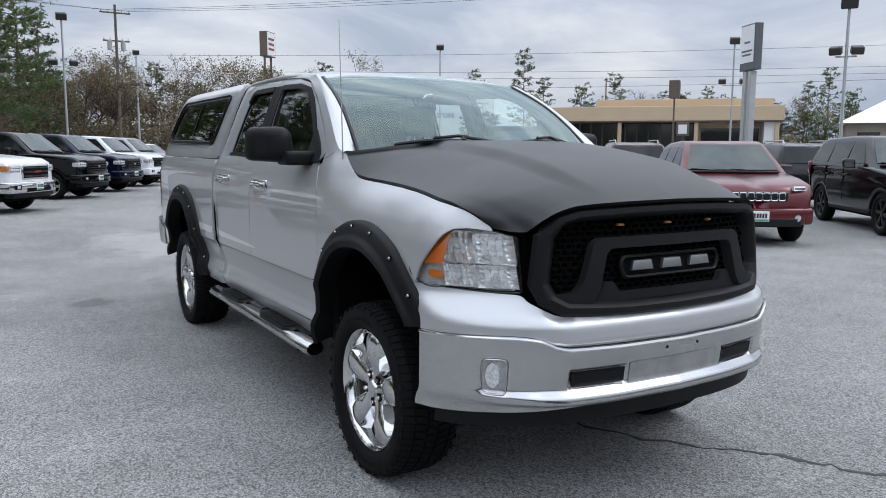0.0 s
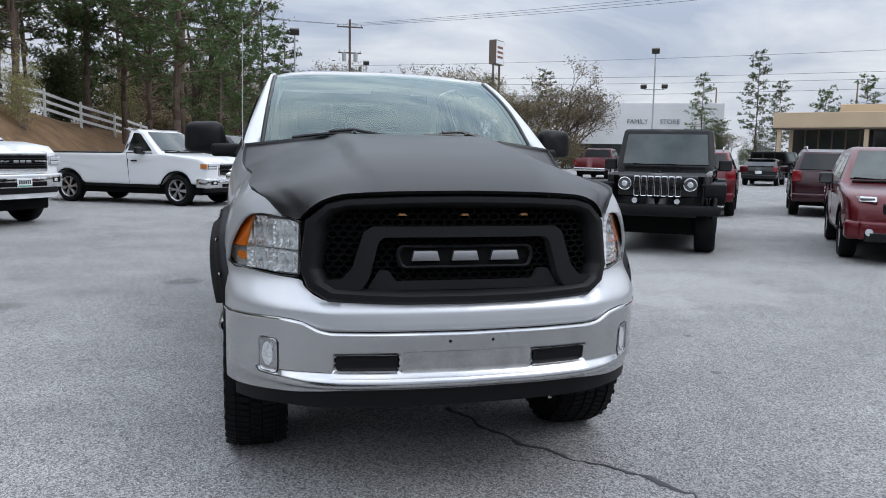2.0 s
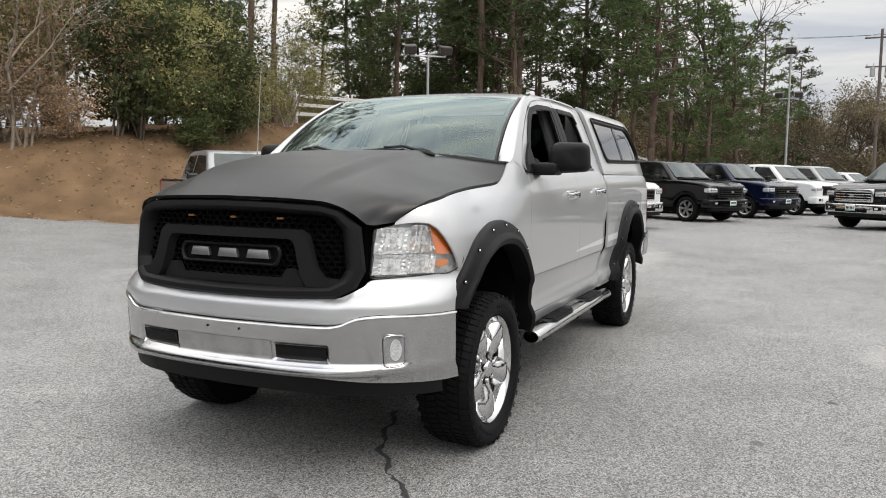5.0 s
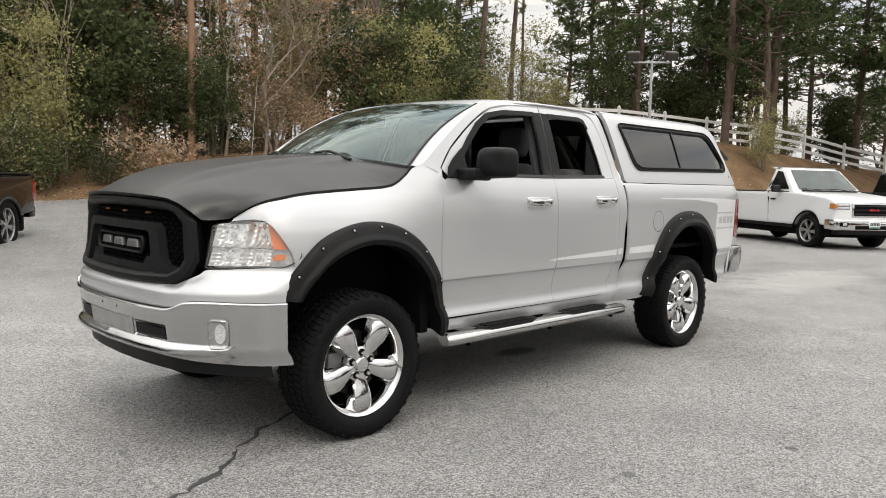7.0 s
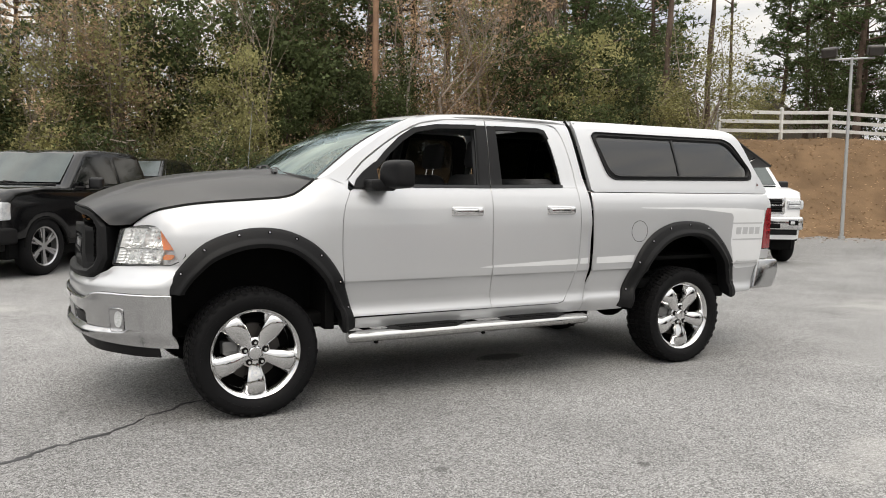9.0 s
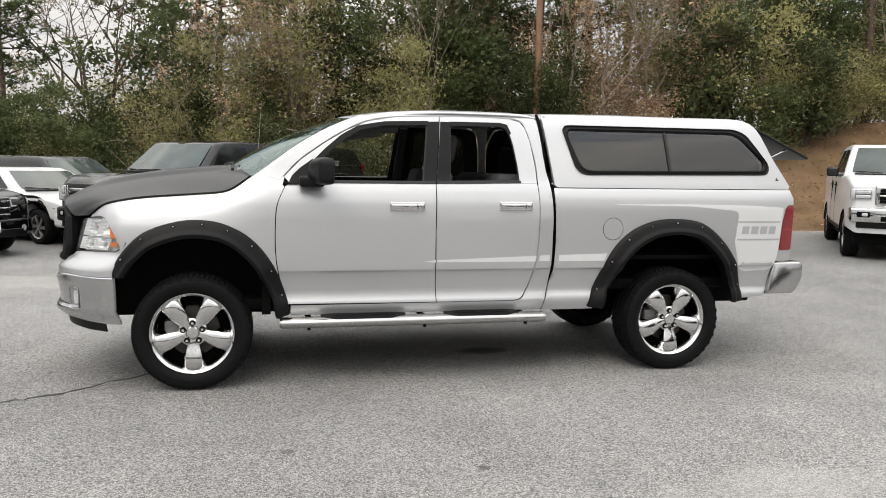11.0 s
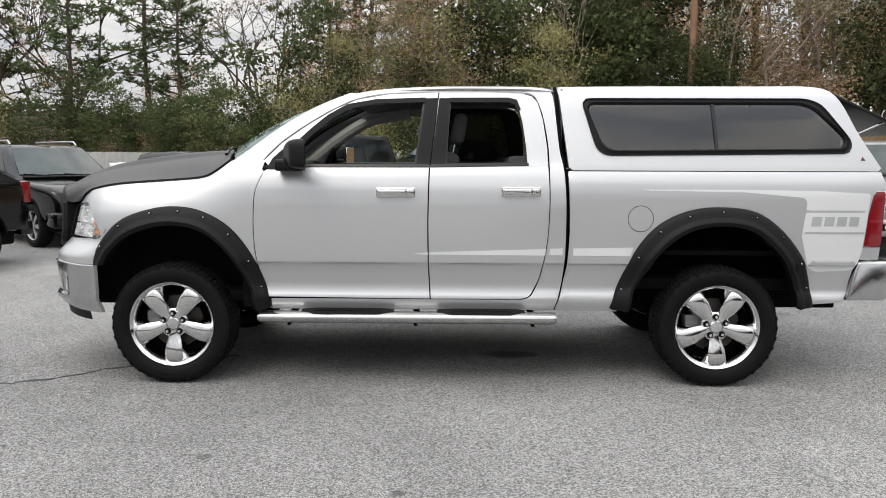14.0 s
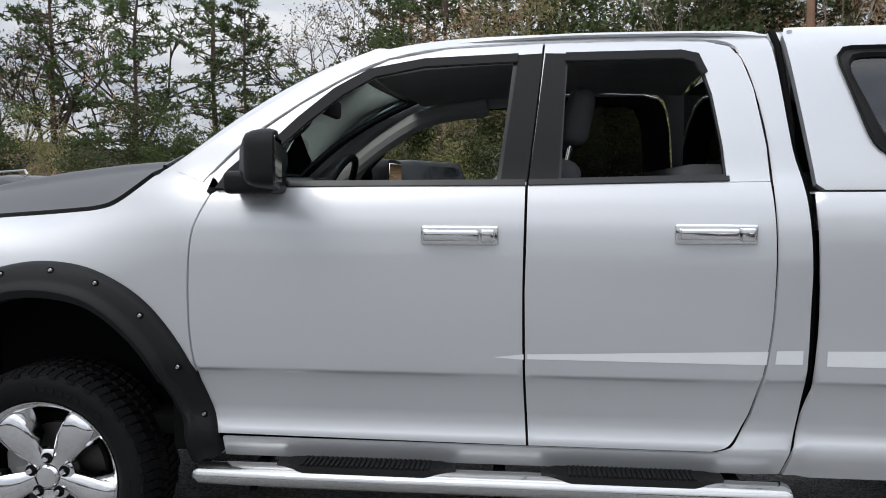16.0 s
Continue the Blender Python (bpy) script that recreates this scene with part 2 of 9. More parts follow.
def spline(pts, n=6):
    """A smooth open line through 2D points."""
    out = []
    P = [Vector(p) for p in pts]
    for i in range(len(P) - 1):
        p0, p1, p2, p3 = P[max(i - 1, 0)], P[i], P[i + 1], P[min(i + 2, len(P) - 1)]
        for k in range(n):
            t = k / n
            out.append(tuple(0.5 * ((2 * p1) + (p2 - p0) * t + (2 * p0 - 5 * p1 + 4 * p2 - p3) * t * t + (3 * p1 - p0 - 3 * p2 + p3) * t**3)))
    out.append(tuple(P[-1]))
    return out


def rounded(pts, r, n=4):
    """A closed polygon with its corners rounded; r one number or one per corner."""
    out = []
    N = len(pts)
    for i in range(N):
        p, a, b = Vector(pts[i]), Vector(pts[i - 1]), Vector(pts[(i + 1) % N])
        rr = r[i] if isinstance(r, (list, tuple)) else r
        da, db = a - p, b - p
        rr = min(rr, da.length * 0.48, db.length * 0.48)
        if rr < 1e-4:
            out.append(tuple(p))
            continue
        s, e = p + da.normalized() * rr, p + db.normalized() * rr
        for k in range(n + 1):
            t = k / n
            out.append(tuple((1 - t) ** 2 * s + 2 * t * (1 - t) * p + t * t * e))
    return out


def evenly(loop, n):
    """n points evenly spaced round a closed loop, beginning at its first point."""
    P = [Vector(p) for p in loop]
    L = [0.0]
    for i in range(len(P)):
        L.append(L[-1] + (P[(i + 1) % len(P)] - P[i]).length)
    out, j = [], 0
    for k in range(n):
        s = L[-1] * k / n
        while L[j + 1] < s:
            j += 1
        t = (s - L[j]) / max(1e-9, L[j + 1] - L[j])
        out.append(tuple(P[j].lerp(P[(j + 1) % len(P)], t)))
    return out


def normal_of(fn, u, v, e=0.004):
    a = Vector(fn(u + e, v)) - Vector(fn(u - e, v))
    b = Vector(fn(u, v + e)) - Vector(fn(u, v - e))
    n = a.cross(b)
    return n.normalized() if n.length > 1e-12 else Vector((0, 0, 1))


def sheet(name, me_verts, me_faces, normals, material, parent, label=""):
    me = bpy.data.meshes.new(name)
    me.from_pydata(me_verts, [], me_faces)
    me.update()
    for p in me.polygons:
        p.use_smooth = True
    me.normals_split_custom_set_from_vertices(normals)
    for mm in material if isinstance(material, (list, tuple)) else [material]:
        me.materials.append(mm)
    ob = new(name, me)
    if parent:
        ob.parent = parent
    if label:
        tagged(ob, label)
    return ob


def panel(name, outline, fn, material, parent, label="", step=0.06, rim=0.014, lift=0.0, flip=False, rows=()):
    """A pressed panel: fills a 2D outline, lays it on the surface fn(u, v) and turns its edge inwards. flip: the outer side is the other one."""
    loop = []
    for p in outline:
        if not loop or (Vector(p) - Vector(loop[-1])).length > 1e-4:
            loop.append(tuple(p))
    if (Vector(loop[0]) - Vector(loop[-1])).length < 1e-4:
        loop.pop()
    area = sum(loop[i - 1][0] * loop[i][1] - loop[i][0] * loop[i - 1][1] for i in range(len(loop)))
    if area < 0:
        loop.reverse()
    # boundary points at the grid's spacing, then a grid of inner points, joined by a constrained triangulation
    ring = []
    for i in range(len(loop)):
        a, b = Vector(loop[i]), Vector(loop[(i + 1) % len(loop)])
        k = max(1, int((b - a).length / step))
        ring += [a.lerp(b, q / k) for q in range(k)]
    R = np.array([tuple(p) for p in ring])
    R2 = np.roll(R, -1, axis=0)
    lo, hi = R.min(axis=0), R.max(axis=0)
    pts = []
    ny = max(1, int(math.ceil((hi[1] - lo[1]) / (step * 0.87))))
    nx = max(1, int(math.ceil((hi[0] - lo[0]) / step)))
    for j in range(1, ny):
        v = lo[1] + (hi[1] - lo[1]) * j / ny
        for i in range(nx + 1):
            u = lo[0] + (hi[0] - lo[0]) * (i + (0.5 if j % 2 else 0.0)) / nx
            d = R2 - R
            t = np.clip(((u - R[:, 0]) * d[:, 0] + (v - R[:, 1]) * d[:, 1]) / np.maximum(1e-12, (d * d).sum(axis=1)), 0, 1)
            gap = ((R[:, 0] + t * d[:, 0] - u) ** 2 + (R[:, 1] + t * d[:, 1] - v) ** 2).min()
            if gap < (0.35 * step) ** 2 or any(abs(v - q) < 0.008 for q in rows):
                continue
            cross = ((R[:, 1] > v) != (R2[:, 1] > v)) & (u < R[:, 0] + (v - R[:, 1]) * d[:, 0] / np.where(d[:, 1] == 0, 1e-12, d[:, 1]))
            if cross.sum() % 2:
                pts.append(Vector((u, v)))
    for v in rows:
        for i in range(1, nx * 2):
            u = lo[0] + (hi[0] - lo[0]) * i / (nx * 2)
            d = R2 - R
            t = np.clip(((u - R[:, 0]) * d[:, 0] + (v - R[:, 1]) * d[:, 1]) / np.maximum(1e-12, (d * d).sum(axis=1)), 0, 1)
            gap = ((R[:, 0] + t * d[:, 0] - u) ** 2 + (R[:, 1] + t * d[:, 1] - v) ** 2).min()
            cross = ((R[:, 1] > v) != (R2[:, 1] > v)) & (u < R[:, 0] + (v - R[:, 1]) * d[:, 0] / np.where(d[:, 1] == 0, 1e-12, d[:, 1]))
            if cross.sum() % 2 and gap > 0.006**2:
                pts.append(Vector((u, v)))
    n0 = len(ring)
    got = delaunay_2d_cdt(ring + pts, [(i, (i + 1) % n0) for i in range(n0)], [list(range(n0))], 1, 1e-6)
    uv = [(v.x, v.y) for v in got[0]]
    tris = [tuple(f) for f in got[2]]
    sg = -1.0 if flip else 1.0
    normals = [normal_of(fn, u, v) * sg for u, v in uv]
    verts = [Vector(fn(u, v)) + lift * n for (u, v), n in zip(uv, normals)]
    faces, count = [], {}
    for f in tris:
        a, b, c = (Vector(uv[i]) for i in f)
        if (b - a).cross(c - a) < 0:
            f = f[::-1]
        for i in range(3):
            e = (f[i], f[(i + 1) % 3])
            count[e] = count.get(e, 0) + 1
        faces.append(f[::-1] if flip else f)
    border = [e for e in count if (e[1], e[0]) not in count]
    if rim:
        # the edge: a small rolled lip, then a flange straight inwards
        at = {}
        for a, b in border:
            for i in (a, b):
                if i not in at:
                    at[i] = len(verts)
                    verts.append(verts[i].copy())
                    verts.append(verts[i] - normals[i] * rim)
                    normals.append(normals[i])
                    normals.append(normals[i])
        for a, b in border:
            q = (at[a], at[a] + 1, at[b] + 1, at[b])
            faces.append(q[::-1] if flip else q)
    return sheet(name, verts, faces, normals, material, parent, label)


def band(name, outer, inner, fn, material, parent, label="", n=64, m=3, depth=0.0, lift=0.0, flip=False, profile=None, rim=0.012):
    """A frame or ring between two closed 2D loops laid on fn; profile(t) lifts it across its width, 0 at the outer loop and 1 at the inner."""
    if n is None:
        A, B, k = [], [], 6 if len(outer) < 30 else 1
        for i in range(len(outer)):
            j = (i + 1) % len(outer)
            for q in range(k):
                f = q / k
                A.append((outer[i][0] + (outer[j][0] - outer[i][0]) * f, outer[i][1] + (outer[j][1] - outer[i][1]) * f))
                B.append((inner[i][0] + (inner[j][0] - inner[i][0]) * f, inner[i][1] + (inner[j][1] - inner[i][1]) * f))
        n = len(A)
    else:
        A, B = evenly(outer, n), evenly(inner, n)
    sg = -1.0 if flip else 1.0
    bm = bmesh.new()
    rows = []
    for a, b in zip(A, B):
        row = []
        for j in range(m + 1):
            t = j / m
            u, v = a[0] + (b[0] - a[0]) * t, a[1] + (b[1] - a[1]) * t
            no = normal_of(fn, u, v) * sg
            h = lift + (profile(t) if profile else 0.0)
            row.append(bm.verts.new(Vector(fn(u, v)) + no * h))
            if j == 0:
                first = (Vector(fn(u, v)), no)
            last = (Vector(fn(u, v)), no)
        if rim:
            row.insert(0, bm.verts.new(first[0] - first[1] * rim))
            row.append(bm.verts.new(last[0] - last[1] * rim))
        rows.append(row)
    for i in range(n):
        r0, r1 = rows[i], rows[(i + 1) % n]
        for j in range(len(r0) - 1):
            f = (r0[j], r1[j], r1[j + 1], r0[j + 1])
            bm.faces.new(f[::-1] if flip else f)
    bmesh.ops.recalc_face_normals(bm, faces=bm.faces)
    return part(name, bm, material, parent, label)


def strip(name, outer, inner, fn, material, parent, label="", m=4, profile=None, flip=False, rim=0.02):
    """An open band between two lines of equal count."""
    bm = bmesh.new()
    sg = -1.0 if flip else 1.0
    rows = []
    for a, b in zip(outer, inner):
        row = []
        for j in range(m + 1):
            t = j / m
            u, v = a[0] + (b[0] - a[0]) * t, a[1] + (b[1] - a[1]) * t
            no = normal_of(fn, u, v) * sg
            row.append(bm.verts.new(Vector(fn(u, v)) + no * (profile(t) if profile else 0.0)))
        u, v = b
        row.append(bm.verts.new(Vector(fn(u, v)) - normal_of(fn, u, v) * sg * rim))
        u, v = a
        row.insert(0, bm.verts.new(Vector(fn(u, v)) - normal_of(fn, u, v) * sg * 0.01))
        rows.append(row)
    for r0, r1 in zip(rows, rows[1:]):
        for j in range(len(r0) - 1):
            bm.faces.new((r0[j], r1[j], r1[j + 1], r0[j + 1]))
    bm.faces.new(rows[0])
    bm.faces.new(rows[-1][::-1])
    bmesh.ops.recalc_face_normals(bm, faces=bm.faces)
    return part(name, bm, material, parent, label)

# ---- ground ----
def asphalt():
    m, nt, b = nodes_of("worn_asphalt")
    n, l = nt.nodes, nt.links
    tc = n.new("ShaderNodeTexCoord")
    grit = n.new("ShaderNodeTexVoronoi")
    grit.inputs["Scale"].default_value = 128.0
    fine = n.new("ShaderNodeTexNoise")
    fine.inputs["Scale"].default_value = 210.0
    fine.inputs["Detail"].default_value = 4.0
    mid = n.new("ShaderNodeTexNoise")
    mid.inputs["Scale"].default_value = 1.1
    mid.inputs["Detail"].default_value = 8.0
    mid.inputs["Roughness"].default_value = 0.65
    big = n.new("ShaderNodeTexNoise")
    big.inputs["Scale"].default_value = 0.16
    big.inputs["Detail"].default_value = 5.0
    for t in (grit, fine, mid, big):
        l.new(tc.outputs["Object"], t.inputs["Vector"])
    ramp = n.new("ShaderNodeValToRGB")
    e = ramp.color_ramp.elements
    e[0].position, e[0].color = 0.30, (0.080, 0.080, 0.082, 1)
    e[1].position, e[1].color = 0.72, (0.435, 0.430, 0.418, 1)
    k = ramp.color_ramp.elements.new(0.52)
    k.color = (0.236, 0.234, 0.231, 1)
    l.new(fine.outputs["Fac"], ramp.inputs["Fac"])
    sep = n.new("ShaderNodeSeparateColor")
    l.new(grit.outputs["Color"], sep.inputs[0])
    gr = n.new("ShaderNodeMapRange")
    gr.inputs["To Min"].default_value, gr.inputs["To Max"].default_value = 0.36, 1.64
    l.new(sep.outputs[0], gr.inputs["Value"])
    patch = n.new("ShaderNodeMapRange")
    patch.inputs["From Min"].default_value, patch.inputs["From Max"].default_value = 0.32, 0.70
    patch.inputs["To Min"].default_value, patch.inputs["To Max"].default_value = 0.86, 1.16
    l.new(mid.outputs["Fac"], patch.inputs["Value"])
    wide = n.new("ShaderNodeMapRange")
    wide.inputs["From Min"].default_value, wide.inputs["From Max"].default_value = 0.35, 0.65
    wide.inputs["To Min"].default_value, wide.inputs["To Max"].default_value = 0.88, 1.12
    l.new(big.outputs["Fac"], wide.inputs["Value"])
    m1 = n.new("ShaderNodeMath")
    m1.operation = "MULTIPLY"
    l.new(gr.outputs["Result"], m1.inputs[0])
    l.new(patch.outputs["Result"], m1.inputs[1])
    m2 = n.new("ShaderNodeMath")
    m2.operation = "MULTIPLY"
    l.new(m1.outputs[0], m2.inputs[0])
    l.new(wide.outputs["Result"], m2.inputs[1])
    mx = n.new("ShaderNodeVectorMath")
    mx.operation = "SCALE"
    l.new(ramp.outputs["Color"], mx.inputs[0])
    l.new(m2.outputs[0], mx.inputs["Scale"])
    last = mx.outputs["Vector"]
    # spills: pale washed spots and dark oil drips, each with a ragged edge
    wob = n.new("ShaderNodeTexNoise")
    wob.inputs["Scale"].default_value = 2.4
    wob.inputs["Detail"].default_value = 6.0
    l.new(tc.outputs["Object"], wob.inputs["Vector"])
    for sx, sy, rx, ry, col, amount in SPILLS:
        mp = n.new("ShaderNodeMapping")
        mp.inputs["Location"].default_value = (-sx / rx, -sy / ry, 0)
        mp.inputs["Scale"].default_value = (1 / rx, 1 / ry, 0)
        l.new(tc.outputs["Object"], mp.inputs["Vector"])
        ln = n.new("ShaderNodeVectorMath")
        ln.operation = "LENGTH"
        l.new(mp.outputs["Vector"], ln.inputs[0])
        ad = n.new("ShaderNodeMath")
        ad.operation = "MULTIPLY_ADD"
        ad.inputs[1].default_value = 1.5
        l.new(wob.outputs["Fac"], ad.inputs[0])
        l.new(ln.outputs["Value"], ad.inputs[2])
        mr = n.new("ShaderNodeMapRange")
        mr.interpolation_type = "SMOOTHSTEP"
        mr.inputs["From Min"].default_value, mr.inputs["From Max"].default_value = 1.85, 1.25
        mr.inputs["To Max"].default_value = amount
        l.new(ad.outputs[0], mr.inputs["Value"])
        mixer = n.new("ShaderNodeMix")
        mixer.data_type = "RGBA"
        mixer.inputs[7].default_value = (*col, 1)
        l.new(mr.outputs["Result"], mixer.inputs[0])
        l.new(last, mixer.inputs[6])
        last = mixer.outputs[2]
    l.new(last, b.inputs["Base Color"])
    b.inputs["Roughness"].default_value = 0.86
    b.inputs["Specular IOR Level"].default_value = 0.3
    bp = n.new("ShaderNodeBump")
    bp.inputs["Strength"].default_value = 0.55
    bp.inputs["Distance"].default_value = 0.004
    l.new(grit.outputs["Distance"], bp.inputs["Height"])
    l.new(bp.outputs["Normal"], b.inputs["Normal"])
    return m


PALE, OIL = (0.44, 0.43, 0.41), (0.05, 0.05, 0.05)
SPILLS = ((-3.7, 4.1, 1.3, 0.9, PALE, 0.24), (-3.0, 3.15, 0.7, 0.35, PALE, 0.30), (-9.6, -0.2, 2.2, 0.8, PALE, 0.4), (2.6, -4.2, 1.5, 0.7, PALE, 0.35), (-2.28, 0.15, 0.30, 0.12, OIL, 0.8), (-4.85, -1.55, 0.22, 0.22, OIL, 0.4), (-3.7, -3.0, 0.2, 0.2, OIL, 0.4), (-0.6, 2.2, 0.05, 0.04, OIL, 0.6), (-1.6, 2.6, 0.04, 0.05, OIL, 0.6), (0.6, 2.9, 0.05, 0.05, OIL, 0.5), (-14.0, 6.0, 3.5, 1.2, PALE, 0.35), (1.4, -2.6, 0.05, 0.05, OIL, 0.5))
ASPHALT = asphalt()
STRAW = surface("pine_straw_bank", (0.165, 0.106, 0.062), 0.95, vary=0.45, scale=1.3, fine=40, bump=0.8, bump_scale=25, spec=0.1)


def bank_y(x):
    """The line along which the lot ends and the bank begins."""
    return interp([(-140, 6.0), (-60, -1.0), (-36, -5.0), (-30, -6.2), (-26, -7.8), (-21, -9.8), (-17, -10.8), (-13, -12.2), (-9, -15.6), (-4, -18.8), (60, -19.5)], x)


def wood_y(x):
    """The line along which the wood stands on the bank."""
    return interp([(-26, -7.8), (-21, -10.2), (-17, -12.0), (-13, -14.4), (-9, -17.5), (-4, -18.8), (60, -19.5)], x)


def ground_z(x, y):
    d = bank_y(x) - y
    z = min(0.62, 0.05 * max(0.0, -7.5 - y)) * ease(-12.0, -7.0, x) * ease(4.0, -1.0, x)
    if d > 0:
        top = interp([(-140, 1.5), (-60, 2.2), (-44, 2.7), (-38, 3.1), (-29, 3.6), (-22, 3.4), (-14, 2.5), (-6, 1.2), (4, 0.5), (60, 0.3)], x)
        z += top * ease(0.0, 5.5 + 1.5 * ease(-14, -22, x), d)
        z += 0.10 * noise.noise(Vector((x * 0.35, y * 0.35, 0))) * min(1.0, d / 1.5)
    return z


def ticks(lo, hi, dense_lo, dense_hi, step):
    out = [dense_lo + step * k for k in range(int((dense_hi - dense_lo) / step) + 1)]
    g = step
    while out[0] > lo:
        g *= 1.5
        out.insert(0, out[0] - g)
    g = step
    while out[-1] < hi:
        g *= 1.5
        out.append(out[-1] + g)
    return out


xs, ys = ticks(-1500, 1500, -60, 40, 1.0), ticks(-1500, 1500, -45, 2, 0.6)
verts = [(x, y, ground_z(x, y)) for y in ys for x in xs]
nx = len(xs)
faces, mats_ix = [], []
for j in range(len(ys) - 1):
    for i in range(nx - 1):
        faces.append((j * nx + i, j * nx + i + 1, (j + 1) * nx + i + 1, (j + 1) * nx + i))
        cx, cy = (xs[i] + xs[i + 1]) / 2, (ys[j] + ys[j + 1]) / 2
        mats_ix.append(1 if cy < bank_y(cx) else 0)
me = bpy.data.meshes.new("ground")
me.from_pydata(verts, [], faces)
me.materials.append(ASPHALT)
me.materials.append(STRAW)
for p, k in zip(me.polygons, mats_ix):
    p.material_index = k
    p.use_smooth = True
ground = tagged(new("ground", me), "worn pale grey asphalt lot rising to a bank of brown pine straw", "ground", kind="structure")

# ---- the tarred crack that runs under the truck's nose, and two fainter ones ----
TAR = surface("old_tar", (0.040, 0.040, 0.042), 0.75, vary=0.4, scale=9, fine=80, bump=0.6, bump_scale=120)


def crack(pts, width, seed):
    r = random.Random(seed)
    line = []
    for (x0, y0), (x1, y1) in zip(pts, pts[1:]):
        k = max(2, int(math.dist((x0, y0), (x1, y1)) / 0.035))
        line += [(x0 + (x1 - x0) * q / k, y0 + (y1 - y0) * q / k) for q in range(k)]
    bm = bmesh.new()
    rows, off = [], 0.0
    for i, (x, y) in enumerate(line):
        a, b = line[max(0, i - 1)], line[min(len(line) - 1, i + 1)]
        d = Vector((b[0] - a[0], b[1] - a[1], 0)).normalized()
        nr = Vector((-d.y, d.x, 0))
        off = off * 0.84 + r.gauss(0, 0.011)
        w = width * max(0.15, 1 + 0.55 * noise.noise(Vector((x * 3, y * 3, seed))) + r.gauss(0, 0.32))
        c = Vector((x, y, 0.004)) + nr * off
        lo = Vector((0, 0, -0.003))
        rows.append([bm.verts.new(c + nr * w + lo), bm.verts.new(c + nr * w * 0.5), bm.verts.new(c - nr * w * 0.5), bm.verts.new(c - nr * w + lo)])
    for a, b in zip(rows, rows[1:]):
        for j in range(3):
            bm.faces.new((a[j], b[j], b[j + 1], a[j + 1]))
    bmesh.ops.recalc_face_normals(bm, faces=bm.faces)
    if bm.faces[0].normal.z < 0:
        bmesh.ops.reverse_faces(bm, faces=bm.faces)
    ob = finish("pavement_crack", bm, TAR)
    tagged(ob, "dark jagged crack across the grey asphalt", "crack", kind="structure")


crack([(-0.25, 0.24), (0.02, 0.33), (0.30, 0.47), (0.55, 0.66), (0.76, 0.80), (1.0, 0.94), (1.24, 1.10), (1.42, 1.23), (2.2, 1.8), (3.4, 2.5), (6.0, 4.4)], 0.017, 3)

# ---- the pickup truck: front axle over the origin, nose towards +x, driver's side towards +y ----
LOW = [(0.42, 0.872), (0.50, 0.902), (0.55, 0.922), (0.568, 0.926), (0.580, 0.925), (0.600, 0.917), (0.625, 0.907), (0.655, 0.903), (0.70, 0.910), (0.76, 0.923), (0.802, 0.938), (0.810, 0.946), (0.86, 0.949), (1.0, 0.952), (1.15, 0.950)]
CREASE = (0.796, 0.802, 0.806, 0.810, 0.816)
SIDE_CAB = LOW + [(1.27, 0.941), (1.36, 0.918), (1.42, 0.892), (1.45, 0.876), (1.60, 0.822), (1.75, 0.765), (1.85, 0.722), (1.91, 0.690), (1.945, 0.655), (1.98, 0.58)]
SIDE_FENDER = [(0.42, 0.84), (0.80, 0.932), (1.0, 0.946), (1.1, 0.938), (1.18, 0.915), (1.25, 0.878), (1.30, 0.836), (1.36, 0.78), (1.46, 0.72)]
SIDE_BED = LOW + [(1.25, 0.948), (1.33, 0.938), (1.38, 0.920), (1.42, 0.895)]
NOSE = [(0.25, 0.945), (0.35, 0.942), (0.44, 0.930), (0.53, 0.885), (0.60, 0.812), (0.664, 0.738), (0.72, 0.705), (0.80, 0.662)]
SIDE_CAP = [(1.38, 0.912), (1.42, 0.905), (1.46, 0.893), (1.70, 0.812), (1.85, 0.754), (1.91, 0.722), (1.95, 0.675), (1.98, 0.59)]


def side_y(x, z):
    """Half width of the body's flank."""
    if x < -2.575:
        y = interp(SIDE_BED, z)
        return y - 0.035 * max(0.0, (-4.25 - x) / 0.35) ** 2
    w = ease(-0.55, 0.15, x)
    y = interp(SIDE_CAB, z) * (1 - w) + interp(SIDE_FENDER, z) * w
    return y - (0.945 - interp(NOSE, x)) - 0.02 * ease(-2.40, -2.575, x) * ease(1.2, 1.0, z)


def cap_y(x, z):
    return interp(SIDE_CAP, z) - 0.03 * max(0.0, (-4.1 - x) / 0.45) ** 2


def flank(s):
    return lambda x, z: (x, s * side_y(x, z), z)


def cap_flank(s):
    return lambda x, z: (x, s * cap_y(x, z), z)


LAMP_PLAN = [(0.0, 0.93), (0.3, 0.922), (0.5, 0.895), (0.6, 0.84), (0.65, 0.775), (0.73, 0.70), (0.82, 0.60), (0.89, 0.50), (0.92, 0.455), (0.95, 0.40)]
GRILLE_PLAN = [(0.0, 0.945), (0.3, 0.932), (0.5, 0.895), (0.6, 0.845), (0.68, 0.77)]
BUMPER_PLAN = [(0.0, 0.966), (0.27, 0.953), (0.5, 0.920), (0.62, 0.876), (0.72, 0.815), (0.80, 0.742), (0.87, 0.650), (0.92, 0.555), (0.95, 0.44)]
BUMPER_FACE = [(0.46, 0.0), (0.512, 0.010), (0.53, 0.034), (0.552, 0.030), (0.578, 0.002), (0.62, 0.007), (0.68, 0.015), (0.73, 0.021), (0.79, 0.024)]
TOP_EDGE = [(0.0, 0.735), (0.53, 0.738), (0.585, 0.748), (0.645, 0.776), (0.72, 0.784), (0.95, 0.774)]
